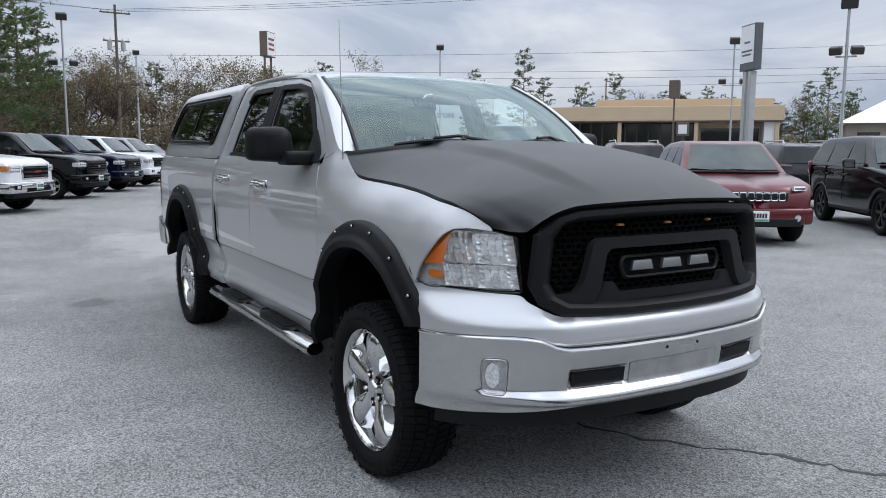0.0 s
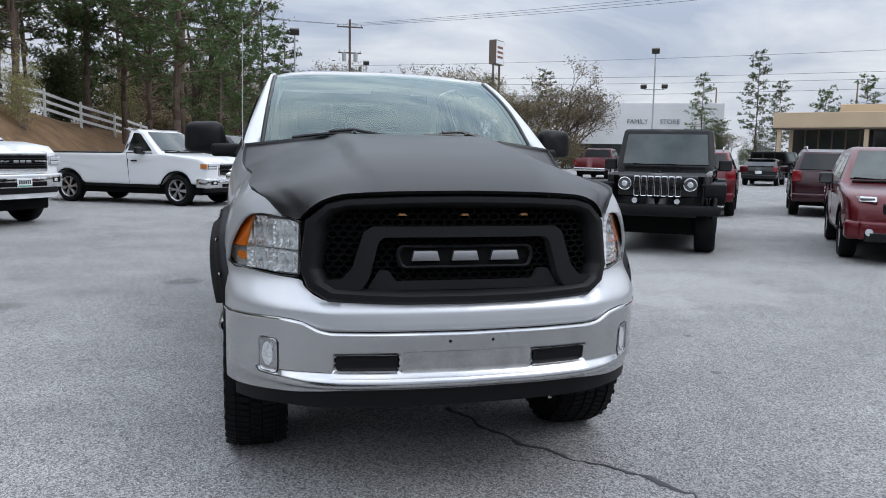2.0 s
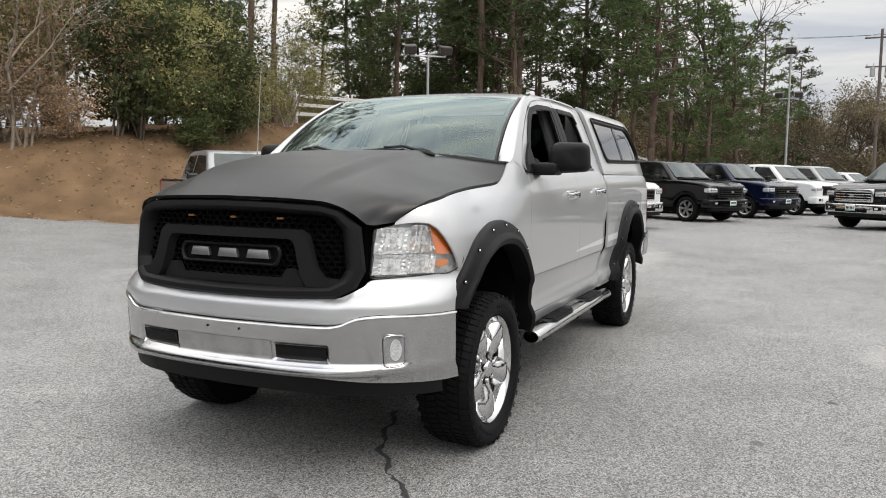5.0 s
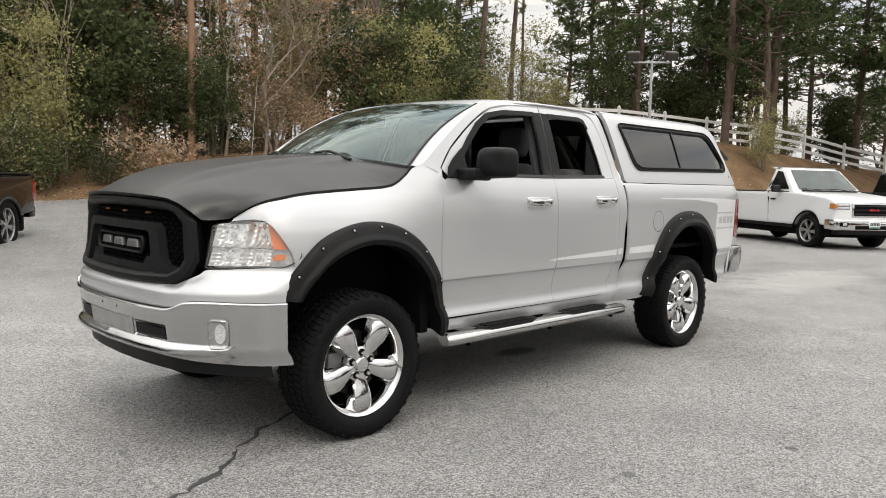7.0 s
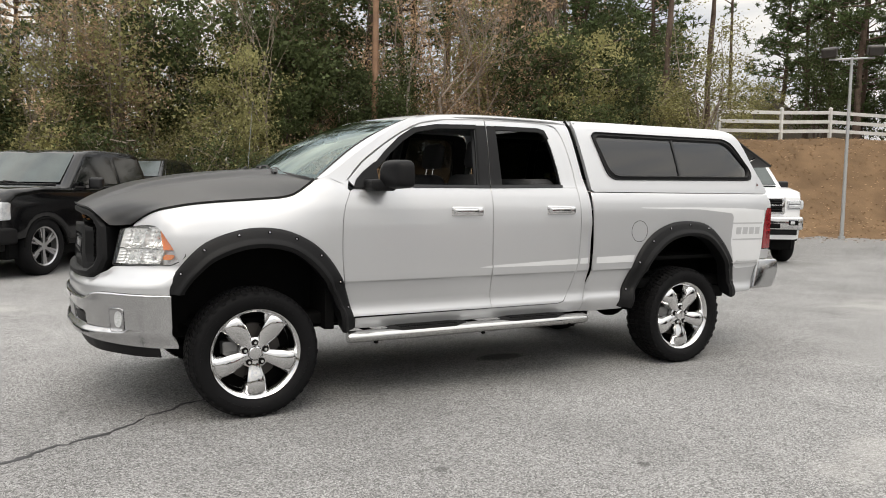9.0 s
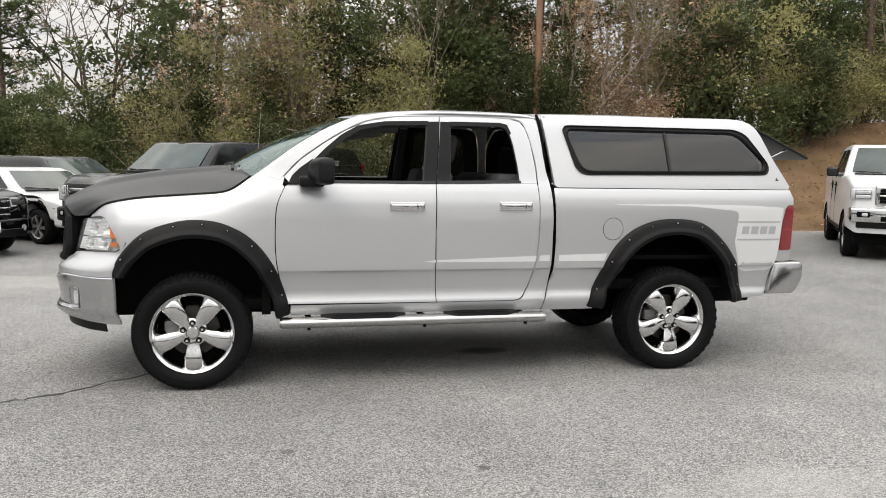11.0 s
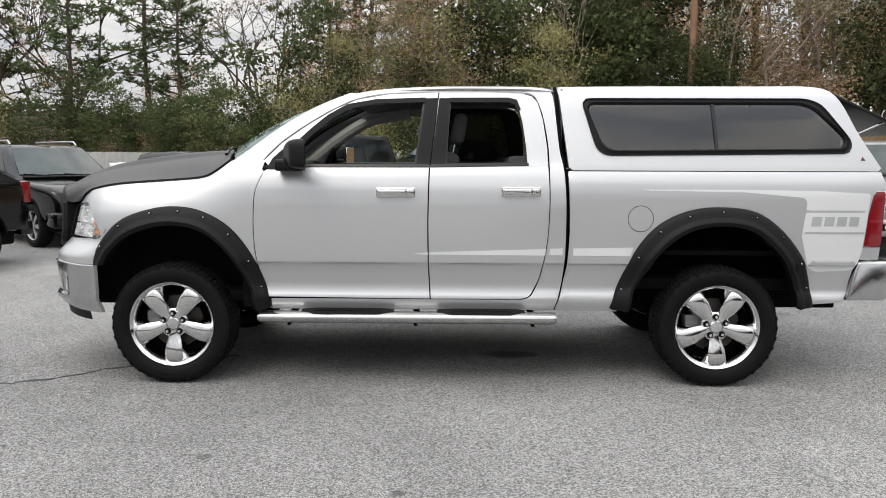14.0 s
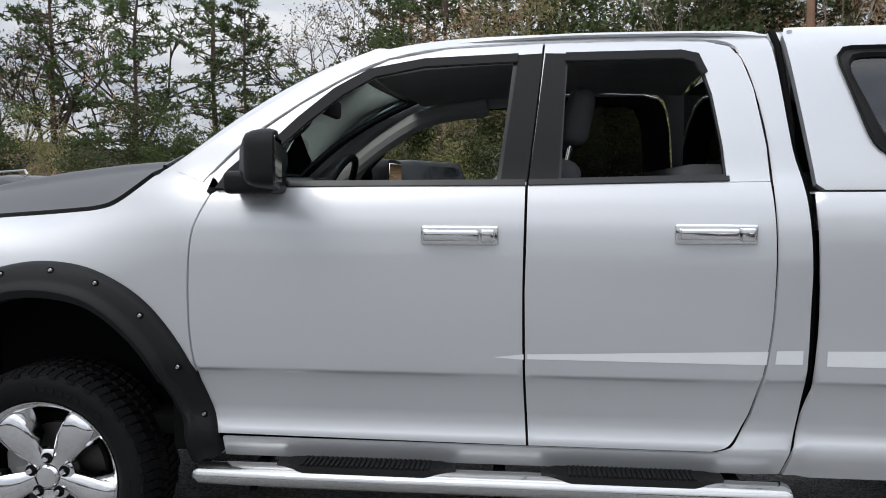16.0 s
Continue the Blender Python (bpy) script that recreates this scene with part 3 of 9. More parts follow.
BOTTOM_EDGE = [(0.0, 0.514), (0.45, 0.514), (0.56, 0.508), (0.70, 0.490), (0.85, 0.474), (0.95, 0.464)]


def lamp_front(y, z):
    return (interp(LAMP_PLAN, abs(y)) - 0.30 * max(0.0, z - 0.95), y, z)


def grille_front(y, z):
    return (interp(GRILLE_PLAN, abs(y)) - 0.10 * (z - 0.95), y, z)


def dip(v, a, b, soft):
    return ease(a - soft, a + soft, v) * (1 - ease(b - soft, b + soft, v))


def bumper_front(y, z):
    a = abs(y)
    x = interp(BUMPER_PLAN, a) + interp(BUMPER_FACE, z) * (1 - 0.8 * ease(0.62, 0.86, a))
    x -= 0.014 * dip(a, 0.272, 0.525, 0.008) * dip(z, 0.582, 0.655, 0.006)
    x -= 0.020 * dip(a, 0.735, 0.80, 0.012) * dip(z, 0.565, 0.695, 0.012)
    x -= 0.035 * ease(0.575, 0.465, z) * ease(0.55, 0.80, a)
    return (x, y, z)


def cover_front(y, z):
    a = abs(y)
    top = 0.862 + 0.085 * ease(0.54, 0.68, a)
    t = ease(0.812, top, z)
    hi = interp(GRILLE_PLAN, a) * (1 - ease(0.5, 0.66, a)) + interp(LAMP_PLAN, a) * ease(0.5, 0.66, a)
    return ((interp(BUMPER_PLAN, a) + 0.012) * (1 - t) + hi * t - 0.012 * ease(0.765, 0.735, z), y, z)


def mirrored(loop):
    return [(-a, b) for a, b in loop][::-1]


RIVET = surface("dark_steel_rivet", (0.40, 0.40, 0.41), 0.22, 1.0, vary=0.2)
DULL_AMBER = surface("unlit_amber_lens", (0.30, 0.13, 0.03), 0.3, vary=0.2)
FOG_CUP = surface("fog_lamp_cup", (0.42, 0.42, 0.43), 0.25, 0.7, vary=0.3, scale=30)
FOG_GLASS = surface("fog_lamp_glass", (0.66, 0.68, 0.69), 0.1, 0.5, vary=0.3, scale=60, coat=1.0)
REFLECTOR = surface("bright_lamp_reflector", (0.95, 0.955, 0.96), 0.08, 0.72, vary=0.06, scale=40)
LINING = surface("dark_inner_trim", (0.014, 0.014, 0.015), 0.85, vary=0.1)
GLASS_SIDE = clear_glass("lightly_tinted_side_glass", (0.90, 0.94, 0.92))
LAMP_BULB = surface("frosted_bulb", (0.7, 0.72, 0.74), 0.2, 0.2, coat=1.0)
truck = thing("pickup_truck", "silver lifted pickup truck with matte black hood and bed cap", "pickup truck")

HOOD_EDGE = spline([(0.664, 1.178), (0.57, 1.247), (0.45, 1.280), (0.29, 1.303), (-0.02, 1.326), (-0.20, 1.343), (-0.285, 1.375), (-0.40, 1.458)], 6)
HOOD_MID = [(-0.27, 1.505), (-0.12, 1.500), (0.23, 1.468), (0.49, 1.424), (0.70, 1.376), (0.80, 1.346), (0.875, 1.313), (0.915, 1.288), (0.930, 1.276)]
# the hood's front lip: round the top of the grille, down to the lamp and along it
LIP_X = [(0.0, 0.930), (0.25, 0.922), (0.47, 0.886), (0.545, 0.862), (0.60, 0.822), (0.640, 0.768), (0.705, 0.664)]
LIP_Z = [(0.0, 1.279), (0.25, 1.275), (0.47, 1.262), (0.545, 1.242), (0.60, 1.206), (0.640, 1.166), (0.705, 1.180)]


def along(line, t):
    k = min(len(line) - 2, max(0, int(t * (len(line) - 1))))
    f = t * (len(line) - 1) - k
    a, b = line[k], line[k + 1]
    return tuple(p + (q - p) * f for p, q in zip(a, b))


def hood_base(u, v):
    ex, ez = along(HOOD_EDGE, v)
    ey = side_y(ex, ez)
    cx = 0.930 + (-0.27 - 0.930) * (v * abs(v) ** 0.12)
    cz = interp(HOOD_MID, cx)
    a = abs(u)
    x = cx + (ex - cx) * a**2.2
    drop = 0.10 * a * a + 0.62 * ease(0.42, 1.0, a) + 0.28 * a**5
    # a low raised centre that narrows towards the nose
    bulge = 0.027 * (1 - ease(0.43, 0.54, a)) * ease(0.02, 0.35, v)
    return Vector((x, u * ey, cz + (ez - cz) * min(1.0, drop) + bulge))


def hood_at(u, v):
    """u from -1 to 1 across, v from 0 at the nose to 1 at the windscreen."""
    p = hood_base(u, v)
    w = max(0.0, 1 - max(v, -0.01) / 0.34) ** 2
    if w > 0:
        y = abs(u) * 0.705
        q = Vector((interp(LIP_X, y), u * 0.705, interp(LIP_Z, y)))
        p = p + (q - hood_base(u, 0.0)) * w
    return tuple(p)


# floor pan, frame, axles and dark inner skins
def dark_box(nm, *ext, bev=0.0):
    bm = bmesh.new()
    box(bm, *ext, bev)
    return part(nm, bm, DARK, truck)


def dark_bar(nm, p0, p1, r):
    bm = bmesh.new()
    cyl(bm, p0, p1, r)
    return part(nm, bm, DARK, truck)


dark_box("bed_pan", -4.50, -2.62, -0.80, 0.80, 0.62, 0.70, bev=0.02)
dark_box("floor_pan", -2.52, 0.35, -0.80, 0.80, 0.52, 0.60, bev=0.02)
for s in (1, -1):
    dark_box("frame_rail", -4.55, 0.70, s * 0.42 - 0.05, s * 0.42 + 0.05, 0.44, 0.60, bev=0.012)
    for x0, x1, y0, y1, z0, z1 in ((-0.52, -0.46, 0.45, 0.88, 0.50, 1.28), (-2.99, -2.93, 0.45, 0.90, 0.55, 1.25), (-4.16, -4.12, 0.45, 0.90, 0.60, 1.25), (-0.50, 0.45, 0.52, 0.58, 0.55, 1.22), (-4.15, -2.95, 0.50, 0.56, 0.60, 1.22), (-0.50, 0.42, 0.55, 0.86, 1.13, 1.15), (-4.14, -2.95, 0.52, 0.90, 1.13, 1.15), (-2.50, -0.60, 0.80, 0.86, 0.52, 0.60)):
        dark_box("inner_skin", x0, x1, *sorted((s * y0, s * y1)), z0, z1)
    for x in (0.0, -3.569):
        dark_bar("shock_absorber", (x - 0.10, s * 0.50, 0.40), (x - 0.05, s * 0.50, 1.05), 0.04)
        dark_bar("control_arm", (x + 0.15, s * 0.46, 0.42), (x + 0.65 if x < -1 else x - 0.45, s * 0.42, 0.48), 0.035)
for x, r, y in ((0.0, 0.13, -0.2), (-3.569, 0.16, 0.0)):
    axle = dark_bar("axle", (x, -0.75, 0.39), (x, 0.75, 0.39), 0.052)
    bm = bmesh.new()
    bmesh.ops.create_uvsphere(bm, u_segments=16, v_segments=10, radius=r, matrix=Matrix.Translation((x, y, 0.41)))
    part("differential", bm, DARK, axle)
dark_bar("drive_shaft", (-3.4, 0, 0.44), (-0.8, 0, 0.52), 0.045)
dark_bar("exhaust_pipe", (-2.7, -0.55, 0.50), (-4.2, -0.60, 0.56), 0.035)

# front and rear bulkheads, bed floor
for nm, ext in (("bulkhead", (-2.56, -2.53, -0.86, 0.86, 0.60, 1.42)), ("bed_floor", (-4.55, -2.62, -0.86, 0.86, 0.86, 0.89)), ("radiator_block", (0.40, 0.72, -0.60, 0.60, 0.50, 1.16))):
    bm = bmesh.new()
    box(bm, *ext, 0.0)
    part(nm, bm, DARK, truck)

for s in (1, -1):
    F, flipped = flank(s), s > 0
    left = s > 0
    # --- fender ---
    arch = spline([(0.415, 0.86), (0.30, 0.985), (0.10, 1.075), (-0.08, 1.095), (-0.25, 1.055), (-0.39, 0.955), (-0.50, 0.80), (-0.575, 0.65), (-0.60, 0.50)], 4)
    seam = spline([(-0.650, 0.50), (-0.617, 0.64), (-0.577, 0.76), (-0.552, 0.94), (-0.552, 1.15), (-0.567, 1.28), (-0.617, 1.395)], 5)
    outline = arch + seam + [(-0.575, 1.425), (-0.47, 1.482)] + [q for q in HOOD_EDGE[::-1] if q[0] < 0.66] + spline([(0.664, 1.170), (0.56, 1.176), (0.50, 1.09), (0.45, 0.99), (0.44, 0.90)], 3)
    panel("fender", outline, F, SILVER, truck, step=0.045, flip=flipped)
    # --- doors ---
    d1 = [(a - 0.007, b) for a, b in seam if b > 0.572] + [(-0.66, 1.418), (-1.682, 1.424)] + spline([(-1.681, 1.424), (-1.674, 1.08), (-1.678, 0.80), (-1.690, 0.572)], 5)
    door_f = panel("front_door", d1, F, SILVER, truck, step=0.03, flip=flipped, rows=CREASE)
    rear_edge = spline([(-2.28, 0.572), (-2.335, 0.592), (-2.375, 0.65), (-2.405, 0.73), (-2.443, 0.93), (-2.455, 1.10), (-2.455, 1.30), (-2.450, 1.434)], 4)
    d2 = [(-1.690, 1.424), (-1.682, 1.08), (-1.686, 0.80), (-1.698, 0.572)] + rear_edge
    door_r = panel("rear_door", d2, F, SILVER, truck, step=0.03, flip=flipped, rows=CREASE)
    w1o = [(-0.655, 1.420), (-0.615, 1.462), (-0.730, 1.580), (-0.905, 1.705), (-1.055, 1.795), (-1.205, 1.862), (-1.41, 1.900), (-1.738, 1.914), (-1.716, 1.70), (-1.684, 1.426)]
    w1i = [(-0.735, 1.432), (-0.745, 1.475), (-0.800, 1.540), (-0.915, 1.650), (-1.030, 1.748), (-1.145, 1.818), (-1.33, 1.852), (-1.655, 1.868), (-1.635, 1.68), (-1.603, 1.434)]
    w2o = [(-1.692, 1.426), (-1.724, 1.70), (-1.746, 1.914), (-2.06, 1.916), (-2.28, 1.910), (-2.358, 1.890), (-2.392, 1.845), (-2.422, 1.74), (-2.447, 1.55), (-2.450, 1.436)]
    w2i = [(-1.785, 1.436), (-1.800, 1.70), (-1.813, 1.866), (-2.04, 1.870), (-2.20, 1.868), (-2.245, 1.855), (-2.262, 1.830), (-2.290, 1.72), (-2.312, 1.55), (-2.318, 1.448)]
    for door, o, i, glass in ((door_f, w1o, w1i, GLASS_SIDE), (door_r, w2o, w2i, GLASS_TINT)):
        band("window_frame", o, i, F, SILVER, door, n=None, m=2, flip=flipped, rim=0.006)
        # dark seal just inside the opening
        cx, cz = sum(p[0] for p in i) / len(i), sum(p[1] for p in i) / len(i)
        band("window_seal", [(a + (cx - a) * 0.0, b + (cz - b) * 0.0) for a, b in i], [(a + (cx - a) * 0.035, b + (cz - b) * 0.05) for a, b in i], F, GLOSSBLACK, door, n=None, m=1, lift=-0.006, flip=flipped, rim=0.02)
        band("inner_trim", o, i, F, LINING, door, n=None, m=1, lift=-0.034, flip=flipped, rim=0.0)
        if not left:
            panel("window_glass", rounded(i, 0.03), F, glass, door, step=0.1, rim=0, lift=-0.012, flip=flipped).visible_shadow = False
    # black pillar covers, belt mouldings, rain visors
    panel("pillar_cover", [(-1.600, 1.434), (-1.655, 1.872), (-1.738, 1.876), (-1.685, 1.434)], F, PLASTIC, door_f, "black centre pillar cover", lift=0.003, flip=flipped, rim=0.006)
    panel("pillar_cover", [(-1.693, 1.434), (-1.746, 1.876), (-1.818, 1.874), (-1.787, 1.434)], F, PLASTIC, door_r, "black centre pillar cover", lift=0.003, flip=flipped, rim=0.006)
    panel("belt_moulding", [(-0.70, 1.419), (-0.73, 1.437), (-1.680, 1.441), (-1.682, 1.423)], F, GLOSSBLACK, door_f, lift=0.006, flip=flipped, rim=0.008)
    panel("belt_moulding", [(-1.692, 1.423), (-1.692, 1.441), (-2.325, 1.452), (-2.325, 1.436)], F, GLOSSBLACK, door_r, lift=0.006, flip=flipped, rim=0.008)
    top1 = [(-0.728, 1.472), (-0.785, 1.545), (-0.90, 1.660), (-1.02, 1.762), (-1.14, 1.830), (-1.33, 1.864), (-1.655, 1.876), (-1.652, 1.846), (-1.33, 1.834), (-1.16, 1.800), (-1.05, 1.736), (-0.935, 1.641), (-0.822, 1.533), (-0.765, 1.464)]
    panel("rain_visor", top1, F, PLASTIC, door_f, "smoked plastic rain visor", lift=0.007, flip=flipped, rim=0.012)
    top2 = [(-1.815, 1.876), (-2.20, 1.878), (-2.256, 1.864), (-2.280, 1.80), (-2.262, 1.79), (-2.240, 1.832), (-2.20, 1.848), (-1.812, 1.846)]
    panel("rain_visor", top2, F, PLASTIC, door_r, "smoked plastic rain visor", lift=0.007, flip=flipped, rim=0.012)
    # --- cab side: pillars, roof rail, rear corner and rocker ---
    outer = spline([(-0.42, 1.468), (-0.49, 1.498), (-0.68, 1.632), (-0.88, 1.760), (-1.04, 1.845), (-1.20, 1.905), (-1.45, 1.942), (-1.80, 1.955), (-2.25, 1.955), (-2.42, 1.950), (-2.475, 1.925), (-2.499, 1.85), (-2.525, 1.55), (-2.553, 1.39), (-2.568, 1.02), (-2.553, 0.69), (-2.502, 0.495)], 4)
    inner = [(-0.656, 0.495), (-0.656, 0.564), (-1.69, 0.564), (-2.285, 0.564)] + spline([(-2.285, 0.564), (-2.343, 0.586), (-2.384, 0.645), (-2.414, 0.728), (-2.451, 0.93), (-2.463, 1.10), (-2.463, 1.30), (-2.458, 1.55), (-2.430, 1.745), (-2.400, 1.850), (-2.365, 1.899), (-2.285, 1.918), (-2.06, 1.924), (-1.74, 1.922), (-1.41, 1.908), (-1.20, 1.870), (-1.05, 1.803), (-0.90, 1.713), (-0.725, 1.588), (-0.607, 1.465), (-0.585, 1.437)], 3) + [(-0.50, 1.47)]
    panel("cab_side", outer + inner, F, SILVER, truck, step=0.035, flip=flipped, rows=CREASE)
    panel("cowl_corner", [(-0.33, 1.395), (-0.39, 1.452), (-0.48, 1.492), (-0.62, 1.462), (-0.60, 1.395)], F, SILVER, truck, lift=-0.004, flip=flipped, rim=0.0)
    # dark sheets behind the seams, standing for the shade in the gaps
    panel("door_reveal", [(-0.64, 0.52), (-0.54, 1.0), (-0.58, 1.40), (-0.66, 1.40), (-0.66, 0.52)], F, DARK, truck, lift=-0.018, flip=flipped, rim=0)
    panel("door_reveal", [(-1.66, 0.53), (-1.64, 1.0), (-1.66, 1.42), (-1.74, 1.42), (-1.72, 0.53)], F, DARK, truck, lift=-0.018, flip=flipped, rim=0)
    panel("door_reveal", [(-2.25, 0.53), (-2.40, 0.60), (-2.50, 0.9), (-2.50, 1.43), (-2.40, 1.43), (-2.40, 0.9), (-2.30, 0.66), (-0.7, 0.60), (-0.7, 0.53)], F, DARK, truck, lift=-0.018, flip=flipped, rim=0)
    # --- bed side ---
    arch2 = spline([(-2.91, 0.49), (-2.985, 0.56), (-3.03, 0.73), (-3.12, 0.90), (-3.25, 1.025), (-3.40, 1.090), (-3.57, 1.110), (-3.74, 1.090), (-3.90, 0.985), (-4.02, 0.82), (-4.08, 0.65), (-4.10, 0.545)], 4)
    bed = spline([(-2.577, 1.402), (-2.591, 1.02), (-2.566, 0.69), (-2.515, 0.49)], 5) + arch2 + [(-4.37, 0.565), (-4.40, 0.62), (-4.435, 0.845), (-4.585, 0.845), (-4.592, 0.925), (-4.474, 0.925), (-4.496, 1.14), (-4.523, 1.258), (-4.553, 1.29), (-4.607, 1.29), (-4.610, 1.34), (-4.590, 1.406)]
    bedside = panel("bed_side", bed, F, SILVER, truck, step=0.035, flip=flipped, rows=CREASE)
    tail = panel("tail_lamp", rounded([(-4.478, 0.932), (-4.500, 1.14), (-4.528, 1.255), (-4.556, 1.284), (-4.604, 1.284), (-4.590, 0.932)], [0.02, 0.0, 0.02, 0.02, 0.02, 0.02]), F, REDLENS, truck, "red tail lamp", step=0.03, lift=0.006, flip=flipped, rim=0.05)
    panel("lamp_divider", rounded([(-4.50, 1.085), (-4.502, 1.105), (-4.597, 1.105), (-4.595, 1.085)], 0.005), F, surface("pale_lens" + ("_l" if left else "_r"), (0.24, 0.012, 0.016), 0.2, coat=1.0), tail, lift=0.008, flip=flipped, rim=0.004)
    # dark tube standing for the shade in the gap between cab and bed
    gap = [(-2.500, 1.95), (-2.525, 1.55), (-2.553, 1.39), (-2.568, 1.02), (-2.555, 0.69), (-2.505, 0.49)]
    bm = bmesh.new()
    tube(bm, [(x - 0.014, s * ((side_y(-2.5, z) if z < 1.6 else cap_y(-2.6, z)) - 0.045), z) for x, z in spline(gap, 5)], 0.012, 8)
    part("gap_seal", bm, DARK, truck)
    if left:
        ring = [(-3.04 + 0.083 * math.cos(a), 1.103 + 0.085 * math.sin(a)) for a in (2 * math.pi * k / 32 for k in range(32))]
        band("fuel_door_gap", ring, [(-3.04 + (a + 3.04) * 0.955, 1.103 + (b - 1.103) * 0.955) for a, b in ring], F, DARK, bedside, n=None, m=1, lift=0.0015, flip=True, rim=0)
        panel("fuel_door", [(-3.04 + (a + 3.04) * 0.95, 1.103 + (b - 1.103) * 0.95) for a, b in ring], F, SILVER, bedside, lift=0.002, flip=True, rim=0.004, step=0.04)
        panel("fuel_door_notch", rounded([(-3.085, 1.09), (-3.085, 1.118), (-3.115, 1.118), (-3.115, 1.09)], 0.01), F, surface("notch_shadow_paint", (0.5, 0.5, 0.5), 0.4), bedside, lift=0.004, flip=True, rim=0)
    # vinyl stripes: a long pale flash and the block on the rear quarter
    panel("stripe", [(-1.58, 0.868), (-1.68, 0.880), (-1.68, 0.862)], F, GRAPHIC, door_f, "pale vinyl stripe", lift=0.0015, flip=flipped, rim=0)
    panel("stripe", [(-1.69, 0.864), (-1.69, 0.880), (-2.44, 0.905), (-2.435, 0.862)], F, GRAPHIC, door_r, "pale vinyl stripe", lift=0.0015, flip=flipped, rim=0)
    panel("stripe", [(-2.462, 0.864), (-2.466, 0.906), (-2.55, 0.908), (-2.55, 0.862)], F, GRAPHIC, truck, "pale vinyl stripe", lift=0.0015, flip=flipped, rim=0)
    panel("stripe", [(-2.615, 0.862), (-2.615, 0.910), (-3.00, 0.918), (-2.985, 0.862)], F, GRAPHIC, bedside, "pale vinyl stripe", lift=0.0015, flip=flipped, rim=0)
    quarter = rounded([(-4.07, 1.00), (-4.10, 1.24), (-3.70, 1.275), (-3.10, 1.283), (-3.04, 1.290), (-3.70, 1.292), (-4.20, 1.285), (-4.505, 1.27), (-4.465, 0.90), (-4.43, 0.775), (-4.17, 0.765), (-4.12, 0.80)], [0.01, 0.05, 0, 0, 0, 0, 0.0, 0.02, 0.02, 0.05, 0.03, 0.02])
    panel("stripe", quarter, F, GRAPHIC, bedside, "pale vinyl quarter graphic", lift=0.0015, flip=flipped, rim=0, step=0.05)
    for z0, z1 in ((1.150, 1.163), (1.012, 1.025)):
        panel("stripe_bar", [(-4.085, z0), (-4.09, z1), (-4.475, z1), (-4.47, z0)], F, GRAPHIC_GREY, bedside, "grey vinyl bar", lift=0.0028, flip=flipped, rim=0)
    for k in range(4):
        x0 = -4.125 - 0.080 * k
        panel("stripe_block", [(x0, 1.062), (x0 - 0.008, 1.122), (x0 - 0.070, 1.122), (x0 - 0.062, 1.062)], F, GRAPHIC_GREY, bedside, "grey vinyl lettering block", lift=0.0028, flip=flipped, rim=0)

    # --- fender flares with rivets ---
    fo = spline([(0.53, 0.79), (0.515, 0.82), (0.44, 0.945), (0.30, 1.080), (0.09, 1.152), (-0.09, 1.162), (-0.25, 1.125), (-0.41, 1.025), (-0.54, 0.855), (-0.615, 0.67), (-0.655, 0.515)], 5)
    fi = spline([(0.415, 0.79), (0.405, 0.815), (0.355, 0.885), (0.25, 0.975), (0.08, 1.032), (-0.08, 1.040), (-0.23, 1.005), (-0.36, 0.905), (-0.465, 0.765), (-0.525, 0.63), (-0.555, 0.505)], 5)
    ro = spline([(-2.865, 0.515), (-2.92, 0.69), (-3.03, 0.925), (-3.17, 1.075), (-3.36, 1.160), (-3.57, 1.180), (-3.78, 1.148), (-3.95, 1.030), (-4.085, 0.86), (-4.150, 0.70), (-4.18, 0.54)], 5)
    ri = spline([(-2.985, 0.525), (-3.025, 0.665), (-3.105, 0.810), (-3.225, 0.945), (-3.38, 1.035), (-3.57, 1.060), (-3.75, 1.025), (-3.90, 0.905), (-4.00, 0.765), (-4.045, 0.64), (-4.06, 0.545)], 5)
    table = [(0.0, 0.004), (0.10, 0.022), (0.45, 0.040), (0.60, 0.046), (0.72, 0.062), (0.80, 0.064), (1.0, 0.050)]
    for o, i, start in ((fo, fi, 2), (ro, ri, 2)):
        flare = strip("fender_flare", o, i, F, PLASTIC, truck, "black textured pocket-style fender flare", m=10, profile=lambda t: interp(table, t), flip=flipped, rim=0.05)
        for k in range(9):
            a = along(o, (k + 0.55) / 9.6 + 0.02)
            b = along(i, (k + 0.55) / 9.6 + 0.02)
            u, v = a[0] + (b[0] - a[0]) * 0.27, a[1] + (b[1] - a[1]) * 0.27
            no = normal_of(F, u, v) * (-s)
            base = Vector(F(u, v)) + no * interp(table, 0.27)
            bm = bmesh.new()
            cyl(bm, base - no * 0.004, base + no * 0.003, 0.0125, 0.0115, 12)
            part("rivet_cup", bm, DARK, flare)
            bm = bmesh.new()
            cyl(bm, base + no * 0.002, base + no * 0.008, 0.0085, 0.005, 10)
            part("rivet", bm, RIVET, flare)

    # --- door handles, mirror ---
    for door, x0 in ((door_f, -1.345), (door_r, -2.148)):
        zc = 1.262 if door is door_f else 1.270
        y0 = side_y(x0 - 0.12, zc)

        def slab(xa, xb, ya, yb, za, zb, bev):
            box(bm, xa, xb, *sorted((s * (y0 + ya), s * (y0 + yb))), za, zb, bev, 3)

        bm = bmesh.new()
        slab(x0 - 0.253, x0, -0.010, 0.010, zc - 0.033, zc + 0.033, 0.009)
        handle = part("door_handle", bm, CHROME, door, "chrome door handle")
        bm = bmesh.new()
        slab(x0 - 0.190, x0 - 0.012, 0.020, 0.040, zc - 0.017, zc + 0.020, 0.009)
        slab(x0 - 0.240, x0 - 0.196, 0.006, 0.034, zc - 0.022, zc + 0.022, 0.008)
